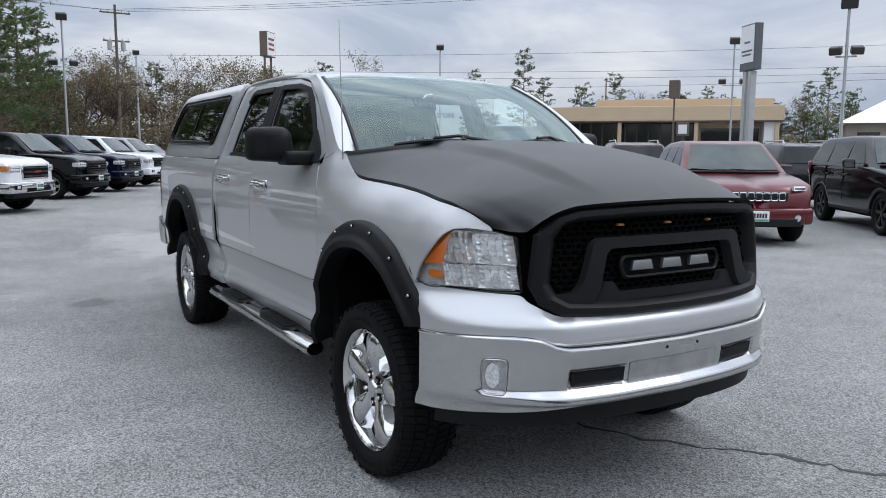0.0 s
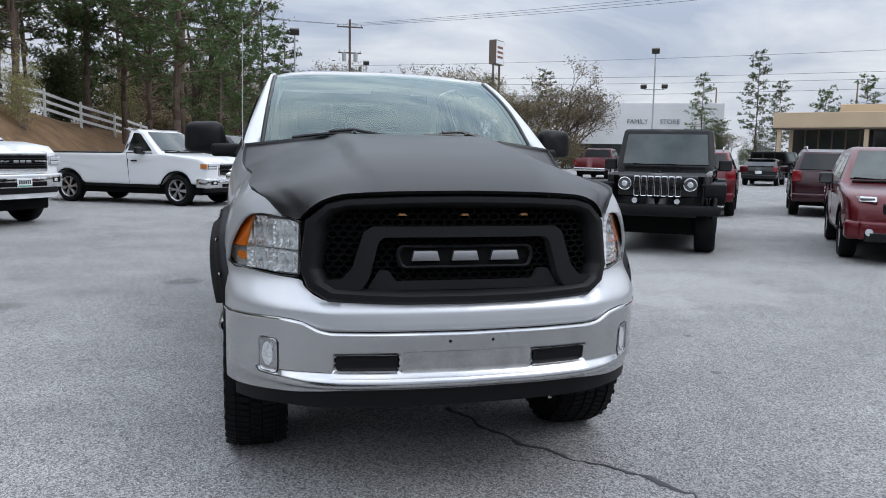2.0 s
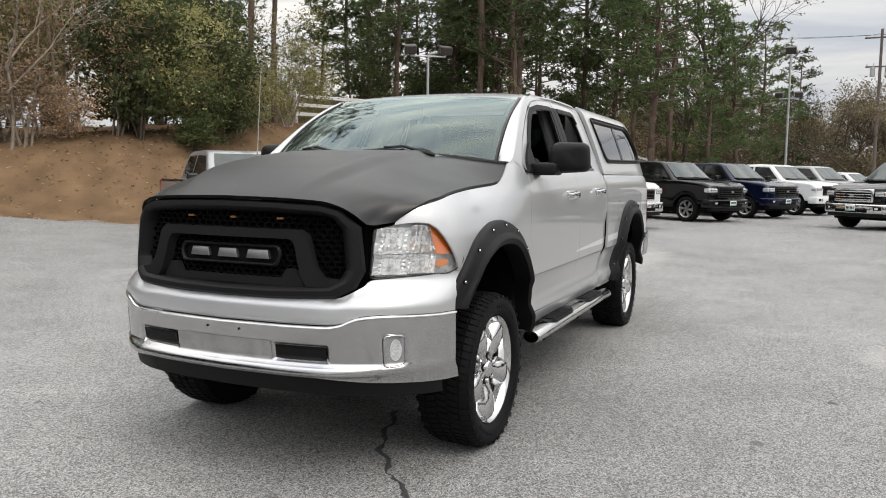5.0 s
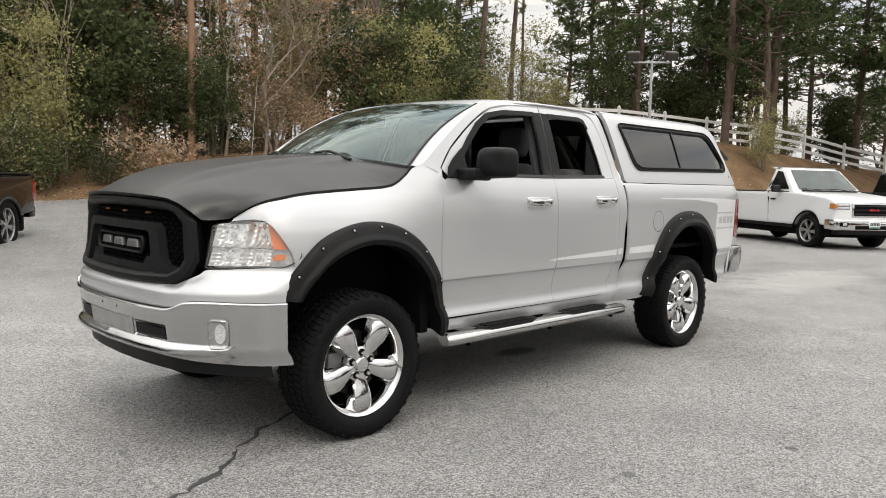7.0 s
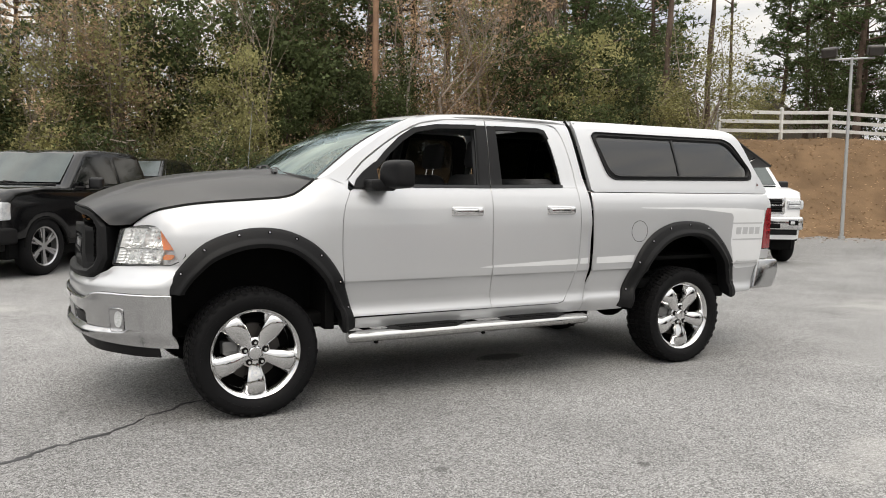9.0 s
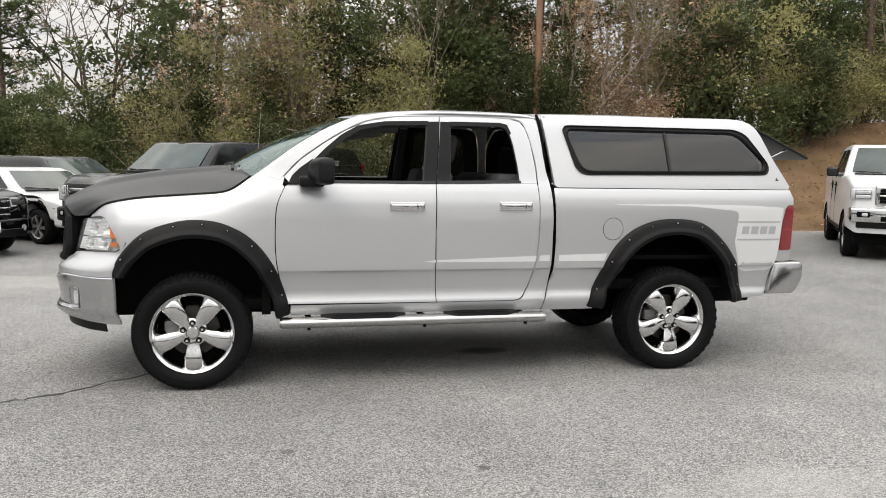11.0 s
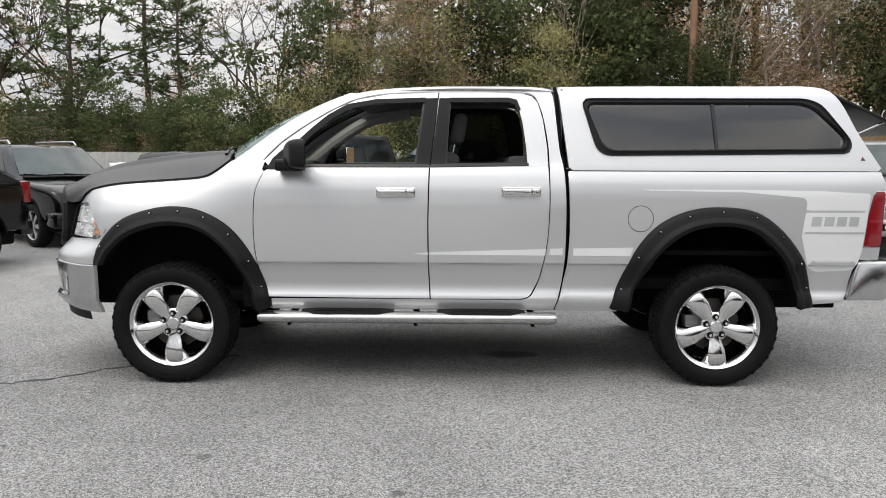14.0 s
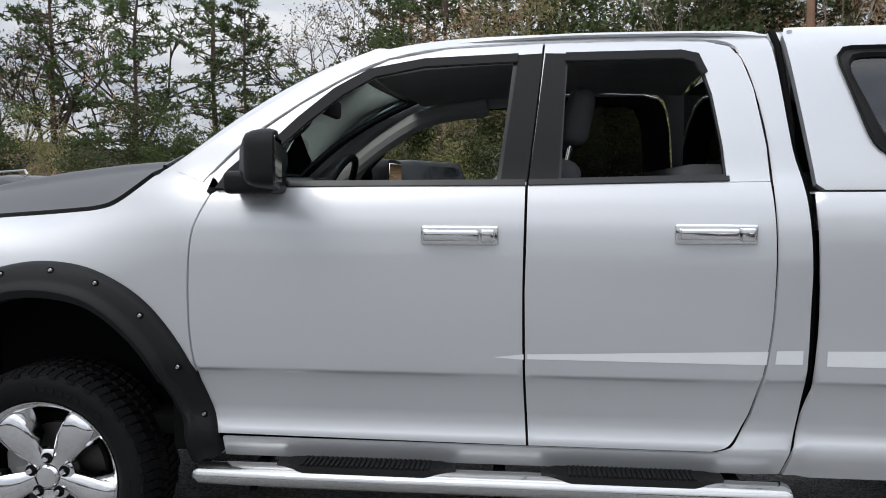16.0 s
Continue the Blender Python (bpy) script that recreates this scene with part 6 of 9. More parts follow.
def fascia(car, style, L, half, up, color):
    """Grille, lamps and bumper of a full-size pickup, by style."""
    z = lambda h: h + up
    if style == "double":
        fr = slab("grille", -0.63, 0.63, z(0.74), z(1.11), L - 0.08, L + 0.02, CHROME, car, 0.03)
        for a, b in ((0.965, 1.065), (0.785, 0.905)):
            slab("grille_opening", -0.585, 0.585, z(a), z(b), L, L + 0.024, DARK, fr)
            for q in range(3):
                h = z(a + (b - a) * (q + 0.5) / 3)
                bm = bmesh.new()
                tube(bm, [(L + 0.028, -0.57 + 1.14 * k / 36, h + (0.012 if k % 2 else -0.012)) for k in range(37)], 0.006, 4)
                part("grille_mesh", bm, ALLOY, fr)
        slab("badge", -0.095, 0.095, z(0.912), z(0.956), L + 0.01, L + 0.045, GOLD, fr, 0.014)
        lamps = [(0.655, 0.93, 0.975, 1.075), (0.655, 0.93, 0.79, 0.935)]
        bump, bz = color, (0.46, 0.72)
    elif style == "heavy":
        fr = slab("grille", -0.60, 0.60, z(0.78), z(1.16), L - 0.08, L + 0.03, CHROME, car, 0.05, 3)
        slab("grille_opening", -0.545, 0.545, z(0.825), z(1.115), L, L + 0.036, DARK, fr, 0.035, 3)
        for q in range(6):
            h = z(0.85 + 0.045 * q)
            slab("grille_bar", -0.53, 0.53, h - 0.006, h + 0.006, L + 0.02, L + 0.042, GLOSSBLACK, fr, 0.003, 1)
        for sgn in (1, -1):
            slab("grille_link", sgn * 0.26, sgn * 0.53, z(0.965), z(0.985), L + 0.03, L + 0.05, CHROME, fr, 0.004, 1)
        for q in (-1, 0, 1):
            slab("badge_block", q * 0.13 - 0.05, q * 0.13 + 0.05, z(0.955), z(0.995), L + 0.03, L + 0.052, ALLOY, fr, 0.006, 1)
        lamps = [(0.64, 0.96, 0.90, 1.08)]
        bump, bz = CHROME, (0.50, 0.76)
    elif style == "square":
        fr = slab("grille", -0.56, 0.56, z(0.76), z(1.10), L - 0.08, L + 0.02, CHROME, car, 0.03)
        slab("grille_opening", -0.52, 0.52, z(0.795), z(1.065), L, L + 0.026, DARK, fr, 0.02)
        for q in range(3):
            h = z(0.84 + 0.09 * q)
            slab("grille_bar", -0.51, 0.51, h - 0.014, h + 0.014, L + 0.012, L + 0.034, GLOSSBLACK, fr, 0.005, 1)
        for q in (-1, 0, 1):
            slab("badge_block", q * 0.095 - 0.038, q * 0.095 + 0.038, z(0.91), z(0.955), L + 0.03, L + 0.044, REDPRINT, fr, 0.004, 1)
        lamps = [(0.60, 0.95, 0.93, 1.09)]
        bump, bz = CHROME, (0.46, 0.72)
    elif style == "broad":
        fr = slab("grille", -0.66, 0.66, z(0.77), z(1.15), L - 0.10, L + 0.03, GLOSSBLACK, car, 0.03)
        for a, b in ((0.84, 0.93), (0.985, 1.075)):
            slab("grille_bar", -0.54, 0.54, z(a), z(b), L, L + 0.05, CHROME, fr, 0.02)
        for sgn in (1, -1):
            slab("grille_end", sgn * 0.56, sgn * 0.60, z(0.81), z(1.11), L, L + 0.048, CHROME, fr, 0.01, 1)
        bm = bmesh.new()
        lathe(bm, [(0.0005, 0.0), (0.125, 0.0), (0.135, -0.012), (0.14, -0.03)], n=28)
        bmesh.ops.transform(bm, matrix=Matrix.Translation((L + 0.066, 0, z(0.957))) @ Matrix.Diagonal((1, 1, 0.48, 1)) @ Matrix.Rotation(-math.pi / 2, 4, "Z"), verts=bm.verts)
        bmesh.ops.recalc_face_normals(bm, faces=bm.faces)
        part("oval_badge", bm, GLOSSBLACK, fr)
        lamps = [(0.69, 0.96, 0.84, 1.10)]
        bump, bz = PLASTIC, (0.50, 0.74)
    else:
        fr = slab("grille", -0.62, 0.62, z(0.76), z(1.12), L - 0.08, L + 0.02, CHROME if style == "bright" else GLOSSBLACK, car, 0.03)
        slab("grille_opening", -0.57, 0.57, z(0.80), z(1.08), L, L + 0.026, DARK, fr, 0.02)
        for q in range(4):
            h = z(0.835 + 0.07 * q)
            slab("grille_bar", -0.56, 0.56, h - 0.012, h + 0.012, L + 0.012, L + 0.036, CHROME if style == "bright" else GLOSSBLACK, fr, 0.004, 1)
        slab("badge", -0.06, 0.06, z(0.91), z(0.97), L + 0.02, L + 0.045, ALLOY, fr, 0.014)
        lamps = [(0.655, 0.96, 0.93, 1.06)]
        bump, bz = (CHROME if style == "bright" else color), (0.46, 0.72)
    for sgn in (1, -1):
        for y0, y1, a, b in lamps:
            hl = slab("headlamp", sgn * y0, sgn * y1, z(a), z(b), L - 0.20, L + 0.016, LAMPGLASS, car, 0.02, 2)
            slab("lamp_bowl", sgn * (y0 + 0.015), sgn * (y1 - 0.06), z(a) + 0.012, z(b) - 0.012, L, L + 0.019, LAMP_DARK, hl, 0.01)
            h3 = (b - a - 0.05) / 2
            for q in (0, 1):
                slab("lamp_lens", sgn * (y0 + 0.025), sgn * (y1 - 0.07), z(a) + 0.020 + q * (h3 + 0.01), z(a) + 0.020 + q * (h3 + 0.01) + h3, L, L + 0.026, LAMPGLASS, hl, 0.012)
            slab("indicator", sgn * (y1 - 0.05), sgn * (y1 + 0.006), z(a) + 0.02, z(b) - 0.02, L - 0.16, L + 0.02, CAR_AMBER if style in ("double", "square", "bright") else LAMPGLASS, hl, 0.012)
    b0, b1 = z(bz[0]), z(bz[1])
    fb = slab("front_bumper", -half * 0.97, half * 0.97, b0, b1, L - 0.34, L + 0.07, bump, car, 0.045, 3)
    slab("lower_intake", -half * 0.50, half * 0.50, b0 + 0.03, b0 + (b1 - b0) * 0.45, L + 0.05, L + 0.076, DARK, fb, 0.012)
    slab("air_dam", -half * 0.86, half * 0.86, b0 - 0.10, b0 + 0.02, L - 0.20, L + 0.02, PLASTIC, fb, 0.02)
    for sgn in (1, -1):
        fg = slab("fog_recess", sgn * half * 0.66, sgn * half * 0.86, b0 + 0.09, b0 + 0.19, L + 0.04, L + 0.074, DARK, fb, 0.01)
        slab("fog_lamp", sgn * half * 0.69, sgn * half * 0.79, b0 + 0.105, b0 + 0.175, L + 0.05, L + 0.080, LAMPGLASS, fg, 0.02)


def bow(car, L, half, amount, tail, back, belt):
    """Rounds a vehicle's nose, windscreen and tail in plan."""
    for ob in car.children_recursive:
        if ob.type != "MESH" or any(q.name.startswith("wheel") for q in (ob, ob.parent)):
            continue
        bm = bmesh.new()
        bm.from_mesh(ob.data)
        ys_ = [v.co.y for v in bm.verts]
        for k in range(-4, 5):
            yy = k * half * 0.2
            if min(ys_) + 0.03 < yy < max(ys_) - 0.03:
                bmesh.ops.bisect_plane(bm, geom=bm.verts[:] + bm.edges[:] + bm.faces[:], plane_co=(0, yy, 0), plane_no=(0, 1, 0))
        for v in bm.verts:
            x, a, z = v.co.x, min(1.1, abs(v.co.y) / half), v.co.z
            dx = -amount * a**2.6 * ease(0.20, L, x)
            dx -= 0.13 * a * a * ease(-2.0, -0.95, x) * (1 - ease(0.0, 0.5, x)) * ease(belt - 0.15, belt + 0.05, z)
            dx += back * a**2.6 * ease(tail + 0.7, tail, x)
            v.co.x += dx
        bm.to_mesh(ob.data)
        bm.free()


def vehicle(name, label, category, m, color, L_front, wheelbase, L_rear, half, body, cab, cab_tuck, windows, screen, back, wheel_r=0.39, wheel_w=0.26, rim=ALLOY, grille=(0.62, 0.78, 1.08), grille_mat=GLOSSBLACK, bars=4, bar_mat=CHROME, lamps=None, bumper=CHROME, bumper_z=(0.42, 0.68), bed=None, plate=True, belt=1.25, roof_mat=None, tails=None, mirror=GLOSSBLACK, glass=CARGLASS, group="parked vehicles", rails=False, slots=None, slot_span=0.9, glass_front=CARGLASS_SKY, cladding=None, plate_back=False, style=None, up=0.0, round_nose=0.20):
    """One parked vehicle; front axle over its origin, nose towards +x."""
    car = thing(name, label, category, m, group)
    top, low = max(z for _, z in cab), min(z for _, z in cab)

    def tuck(x, z):
        t = (z - low) / (top - low)
        return 1.0 - cab_tuck * max(0.0, t) ** 1.15

    def nose(x, z):
        f = 1.0 - 0.10 * max(0.0, (x - (L_front - 0.55)) / 0.55) ** 2
        r = 1.0 - 0.05 * max(0.0, ((-wheelbase - L_rear + 0.4) - x) / 0.4) ** 2
        waist = 1.0 - 0.035 * max(0.0, (0.62 - z) / 0.3) - 0.05 * max(0.0, (z - belt + 0.10) / 0.3) ** 2
        return f * r * waist

    bm = bmesh.new()
    prism(bm, body, half, nose, 0.05)
    shell = part("body", bm, color, car, smooth=40)
    bm = bmesh.new()
    prism(bm, cab, half * 0.985, tuck, 0.05)
    cabin = part("cabin", bm, roof_mat or color, car, smooth=40)
    # dark sills, arches and underside
    bm = bmesh.new()
    box(bm, -wheelbase - L_rear + 0.25, L_front - 0.25, -half * 0.86, half * 0.86, 0.28, 0.62, 0.03, 1)
    part("underbody", bm, DARK, car)
    for s in (1, -1):
        for k, w in enumerate(windows):
            bm = bmesh.new()
            for face_loop in (rounded(w, 0.03, 3),):
                outer = [bm.verts.new((x, s * (half * 0.985 * tuck(x, z) + 0.004), z)) for x, z in face_loop]
                inner = [bm.verts.new((x, s * (half * 0.985 * tuck(x, z) - 0.02), z)) for x, z in face_loop]
                bm.faces.new(outer)
                for i in range(len(outer)):
                    j = (i + 1) % len(outer)
                    bm.faces.new((outer[i], outer[j], inner[j], inner[i]))
            bmesh.ops.recalc_face_normals(bm, faces=bm.faces)
            part("side_window", bm, glass, cabin)
        # door seams and handles
        for k, w in enumerate(windows):
            x = (w[0][0] + w[-1][0]) / 2
            xs_ = [p[0] for p in w]
            bm = bmesh.new()
            box(bm, min(xs_) - 0.028, min(xs_) - 0.022, *sorted((s * half * 0.95, s * (half * 1.002))), 0.55, low + 0.04, 0.0)
            part("door_seam", bm, DARK, shell)
            if k < 2:
                bm = bmesh.new()
                box(bm, min(xs_) + 0.05, min(xs_) + 0.22, *sorted((s * half * 0.99, s * (half + 0.028))), belt - 0.19, belt - 0.155, 0.008, 2)
                part("door_handle", bm, color if color is not WHITE else BLACK, shell)
        xm = max(p[0] for p in windows[0]) - 0.18
        bm = bmesh.new()
        box(bm, xm - 0.14, xm, *sorted((s * (half + 0.03), s * (half + 0.24))), low + 0.02, low + 0.20, 0.04, 3)
        box(bm, xm - 0.10, xm - 0.03, *sorted((s * (half - 0.06), s * (half + 0.06))), low + 0.02, low + 0.07, 0.01, 1)
        part("mirror", bm, mirror, car)
        # wheels
        for x in (0.0, -wheelbase):
            plain_wheel(car, pose(x, s * (half - wheel_w / 2 - 0.015), wheel_r, 0, 20 * (s + 2) + 13 * x, 0 if s > 0 else 180), wheel_r, wheel_w, rim)
        # lamps
        if lamps and not style:
            y0, y1, z0, z1, wrap = lamps
            bm = bmesh.new()
            xf = L_front * (1 - 0.0)
            p = [(xf - 0.03, y0, z0), (xf - 0.07, y1, z0), (xf - 0.07 - wrap, half * 0.955, z0 + 0.03), (xf - 0.09 - wrap, half * 0.945, z1), (xf - 0.11, y1, z1), (xf - 0.06, y0, z1)]
            f1 = [bm.verts.new((x + 0.025, s * y, z)) for x, y, z in p]
            f2 = [bm.verts.new((x - 0.12, s * y * 0.96, z)) for x, y, z in p]
            bm.faces.new((f1[0], f1[1], f1[4], f1[5]))
            bm.faces.new((f1[1], f1[2], f1[3], f1[4]))
            for i in range(6):
                bm.faces.new((f1[i], f1[(i + 1) % 6], f2[(i + 1) % 6], f2[i]))
            bmesh.ops.recalc_face_normals(bm, faces=bm.faces)
            hl = part("headlamp", bm, LAMPGLASS, car, smooth=20)
            bm = bmesh.new()
            box(bm, xf - 0.15 - wrap, xf - 0.05 - wrap, *sorted((s * half * 0.90, s * half * 0.965)), z0 + 0.04, z1 - 0.02, 0.01, 1)
            part("indicator", bm, CAR_AMBER, hl)
            slab("lamp_bowl", s * (y0 + 0.02), s * y1, z0 + 0.02, z1 - 0.02, xf - 0.12, xf - 0.018, LAMP_DARK, hl, 0.01)
        if tails:
            z0, z1, w = tails
            bm = bmesh.new()
            xr = -wheelbase - L_rear
            box(bm, xr - 0.012, xr + 0.18, *sorted((s * (half - w), s * (half * 0.965 + 0.012))), z0, z1, 0.02, 2)
            part("tail_lamp", bm, REDLENS, car)
    for s in (1, -1):
        for x in (0.0, -wheelbase):
            bm = bmesh.new()
            rr = (0.50 if bed else 0.43)
            tube(bm, [(x + rr * math.cos(a), s * (half * 0.985), 0.36 + rr * math.sin(a) + (0.10 if name == "off_road_car" else 0)) for a in (math.pi * (0.06 + 0.88 * k / 16) for k in range(17))], 0.020, 6)
            part("arch_lip", bm, DARK, shell)
        bm = bmesh.new()
        box(bm, -wheelbase + 0.5, -0.5, *sorted((s * half * 0.90, s * half * 0.975)), 0.34 if not bed else 0.44, 0.44 if not bed else 0.54, 0.02, 1)
        part("sill", bm, PLASTIC, shell)
        bm = bmesh.new()
        tube(bm, [(x, s * (half * 0.985 * tuck(x, z) + 0.004), z) for x, z in ((windows[0][0][0] + 0.02, low + 0.045), (windows[-1][-1][0] - 0.02, low + 0.05))], 0.012, 6)
        part("belt_trim", bm, GLOSSBLACK, cabin)
    # windscreen and rear glass
    for (x0, z0), (x1, z1), nm, gm, off in ((screen[0], screen[1], "windscreen", glass_front, 1), (back[0], back[1], "rear_window", glass, -1)):
        bm = bmesh.new()
        nrm = Vector(((z1 - z0), 0, -(x1 - x0))).normalized() * off
        if nrm.z < 0 and off > 0:
            nrm = -nrm
        rows = []
        for t in (0.06, 0.35, 0.65, 0.92):
            x, z = x0 + (x1 - x0) * t, z0 + (z1 - z0) * t
            rows.append([bm.verts.new((x + nrm.x * 0.012, k * half * 0.985 * tuck(x, z) * 0.87, z + abs(nrm.z) * 0.012 + 0.004)) for k in (-1, -0.6, -0.2, 0.2, 0.6, 1)])
        for a, b in zip(rows, rows[1:]):
            for i in range(5):
                bm.faces.new((a[i], a[i + 1], b[i + 1], b[i]))
        if nm == "rear_window":
            for v in bm.verts:
                v.co.x -= 0.006
        part(nm, bm, gm, cabin)
    # grille, bumpers, plates
    b0, b1 = bumper_z
    if style:
        fascia(car, style, L_front, half, up, color)
        b0, b1 = 0.46 + up, 0.72 + up
    else:
        gw, g0, g1 = grille
        bm = bmesh.new()
        box(bm, L_front - 0.10, L_front + 0.012, -gw, gw, g0, g1, 0.035, 3)
        gr = part("grille", bm, grille_mat, car)
        if slots:
            for k in range(slots):
                y = -gw * slot_span + 2 * slot_span * gw * (k + 0.5) / slots
                bm = bmesh.new()
                ring = rounded([(y - gw * slot_span * 0.80 / slots, g0 + 0.02), (y + gw * slot_span * 0.80 / slots, g0 + 0.02), (y + gw * slot_span * 0.80 / slots, g1 - 0.02), (y - gw * slot_span * 0.80 / slots, g1 - 0.02)], 0.02, 3)
                tube(bm, [(L_front + 0.016, a, b) for a, b in ring + ring[:1]], 0.009, 6)
                part("grille_slot", bm, bar_mat, gr)
        else:
            for k in range(bars):
                z = g0 + (g1 - g0) * (k + 0.5) / bars
                bm = bmesh.new()
                box(bm, L_front, L_front + 0.026, -gw * 0.95, gw * 0.95, z - 0.010, z + 0.010, 0.004, 1)
                part("grille_bar", bm, bar_mat, gr)
        bm = bmesh.new()
        for s in (1, -1):
            box(bm, L_front - 0.36, L_front + 0.02, *sorted((s * half * 0.55, s * half * 0.97)), b0, b1, 0.05, 3)
        box(bm, L_front - 0.20, L_front + 0.06, -half * 0.80, half * 0.80, b0, b1, 0.045, 3)
        fb = part("front_bumper", bm, bumper, car)
        bm = bmesh.new()
        box(bm, L_front + 0.040, L_front + 0.066, -half * 0.72, half * 0.72, b0 - 0.02, b0 + (b1 - b0) * 0.42, 0.01, 1)
        part("lower_intake", bm, GLOSSBLACK, fb)
        for s in (1, -1):
            bm = bmesh.new()
            cyl(bm, (L_front + 0.01, s * half * 0.66, b0 + 0.11), (L_front + 0.066, s * half * 0.655, b0 + 0.11), 0.05, 0.05, 14)
            part("fog_lamp", bm, LAMPGLASS, fb)
    if plate:
        bm = bmesh.new()
        box(bm, L_front + 0.068, L_front + 0.080, -0.155, 0.155, b0 + 0.06, b0 + 0.22, 0.008, 1)
        pl = part("dealer_plate", bm, PLATE_WHITE, car, "white dealer plate with dark lettering bars")
        bm = bmesh.new()
        for k in range(6):
            box(bm, L_front + 0.080, L_front + 0.083, -0.125 + 0.043 * k, -0.095 + 0.043 * k, b0 + 0.115, b0 + 0.185)
        part("plate_lettering", bm, PLATE_DARK, pl)
        bm = bmesh.new()
        box(bm, L_front + 0.080, L_front + 0.083, -0.145, 0.145, b0 + 0.068, b0 + 0.095)
        part("plate_stripe", bm, PLATE_GREEN, pl)
    xr = -wheelbase - L_rear
    bm = bmesh.new()
    box(bm, xr - 0.05, xr + 0.20, -half * 0.95, half * 0.95, b0 + 0.05, b1, 0.04, 3)
    part("rear_bumper", bm, bumper, car)
    if plate_back:
        bm = bmesh.new()
        box(bm, xr - 0.062, xr - 0.045, -0.16, 0.16, b1 + 0.05, b1 + 0.2, 0.005, 1)
        part("rear_plate", bm, PLATE_WHITE, car)
    if bed:
        x0, x1, z = bed
        # dark lid on the solid bed, its colour standing for the shaded inside
        bm = bmesh.new()
        box(bm, x1 + 0.07, x0 - 0.05, -half * 0.86, half * 0.86, z - 0.02, z + 0.006, 0.0)
        part("bed_liner", bm, DARK, car)
        for s in (1, -1):
            bm = bmesh.new()
            box(bm, x1, x0, *sorted((s * half * 0.86, s * half * 0.95)), z, z + 0.03, 0.01, 1)
            part("bed_rail", bm, GLOSSBLACK, car)
    if rails:
        for s in (1, -1):
            bm = bmesh.new()
            y = half * (1 - cab_tuck) * 0.86
            pts = [(rails[0], s * y, top - 0.02), (rails[0] - 0.1, s * y, top + 0.055), (rails[1] + 0.1, s * y, top + 0.05), (rails[1], s * y, top - 0.03)]
            tube(bm, pts, 0.018, 6)
            part("roof_rail", bm, ALLOY, car)
    if cladding:
        for s in (1, -1):
            for x in (0.0, -wheelbase):
                bm = bmesh.new()
                a_pts = [(x + (wheel_r + 0.10) * math.cos(a), s * (half + cladding), wheel_r + (wheel_r + 0.07) * math.sin(a)) for a in (math.pi * (0.02 + 0.96 * k / 14) for k in range(15))]
                tube(bm, a_pts, 0.05, 8)
                part("arch_trim", bm, PLASTIC, car)
    # dark cowl below the windscreen and the hood's seam
    x0, z0 = screen[0]
    slab("cowl", -half * 0.80, half * 0.80, z0 - 0.01, z0 + 0.022, x0 - 0.01, x0 + 0.09, GLOSSBLACK, car, 0.008)
    for sgn in (1, -1):
        bm = bmesh.new()
        tube(bm, [(x0 + 0.06, sgn * half * 0.35, z0 + 0.03), (x0 - 0.02, sgn * half * 0.35 - half * 0.30, z0 + 0.05), (x0 - 0.03, sgn * half * 0.35 - half * 0.42, z0 + 0.055)], 0.010, 5)
        part("wiper", bm, GLOSSBLACK, car)
    bow(car, L_front, half, round_nose, -wheelbase - L_rear, 0.03 if bed else 0.12, belt)
    return car


def car_pose(x, y, hx, hy, z=0.0):
    """Front axle at (x, y), nose along (hx, hy)."""
    return pose(x, y, z, 0, 0, math.degrees(math.atan2(hy, hx)))


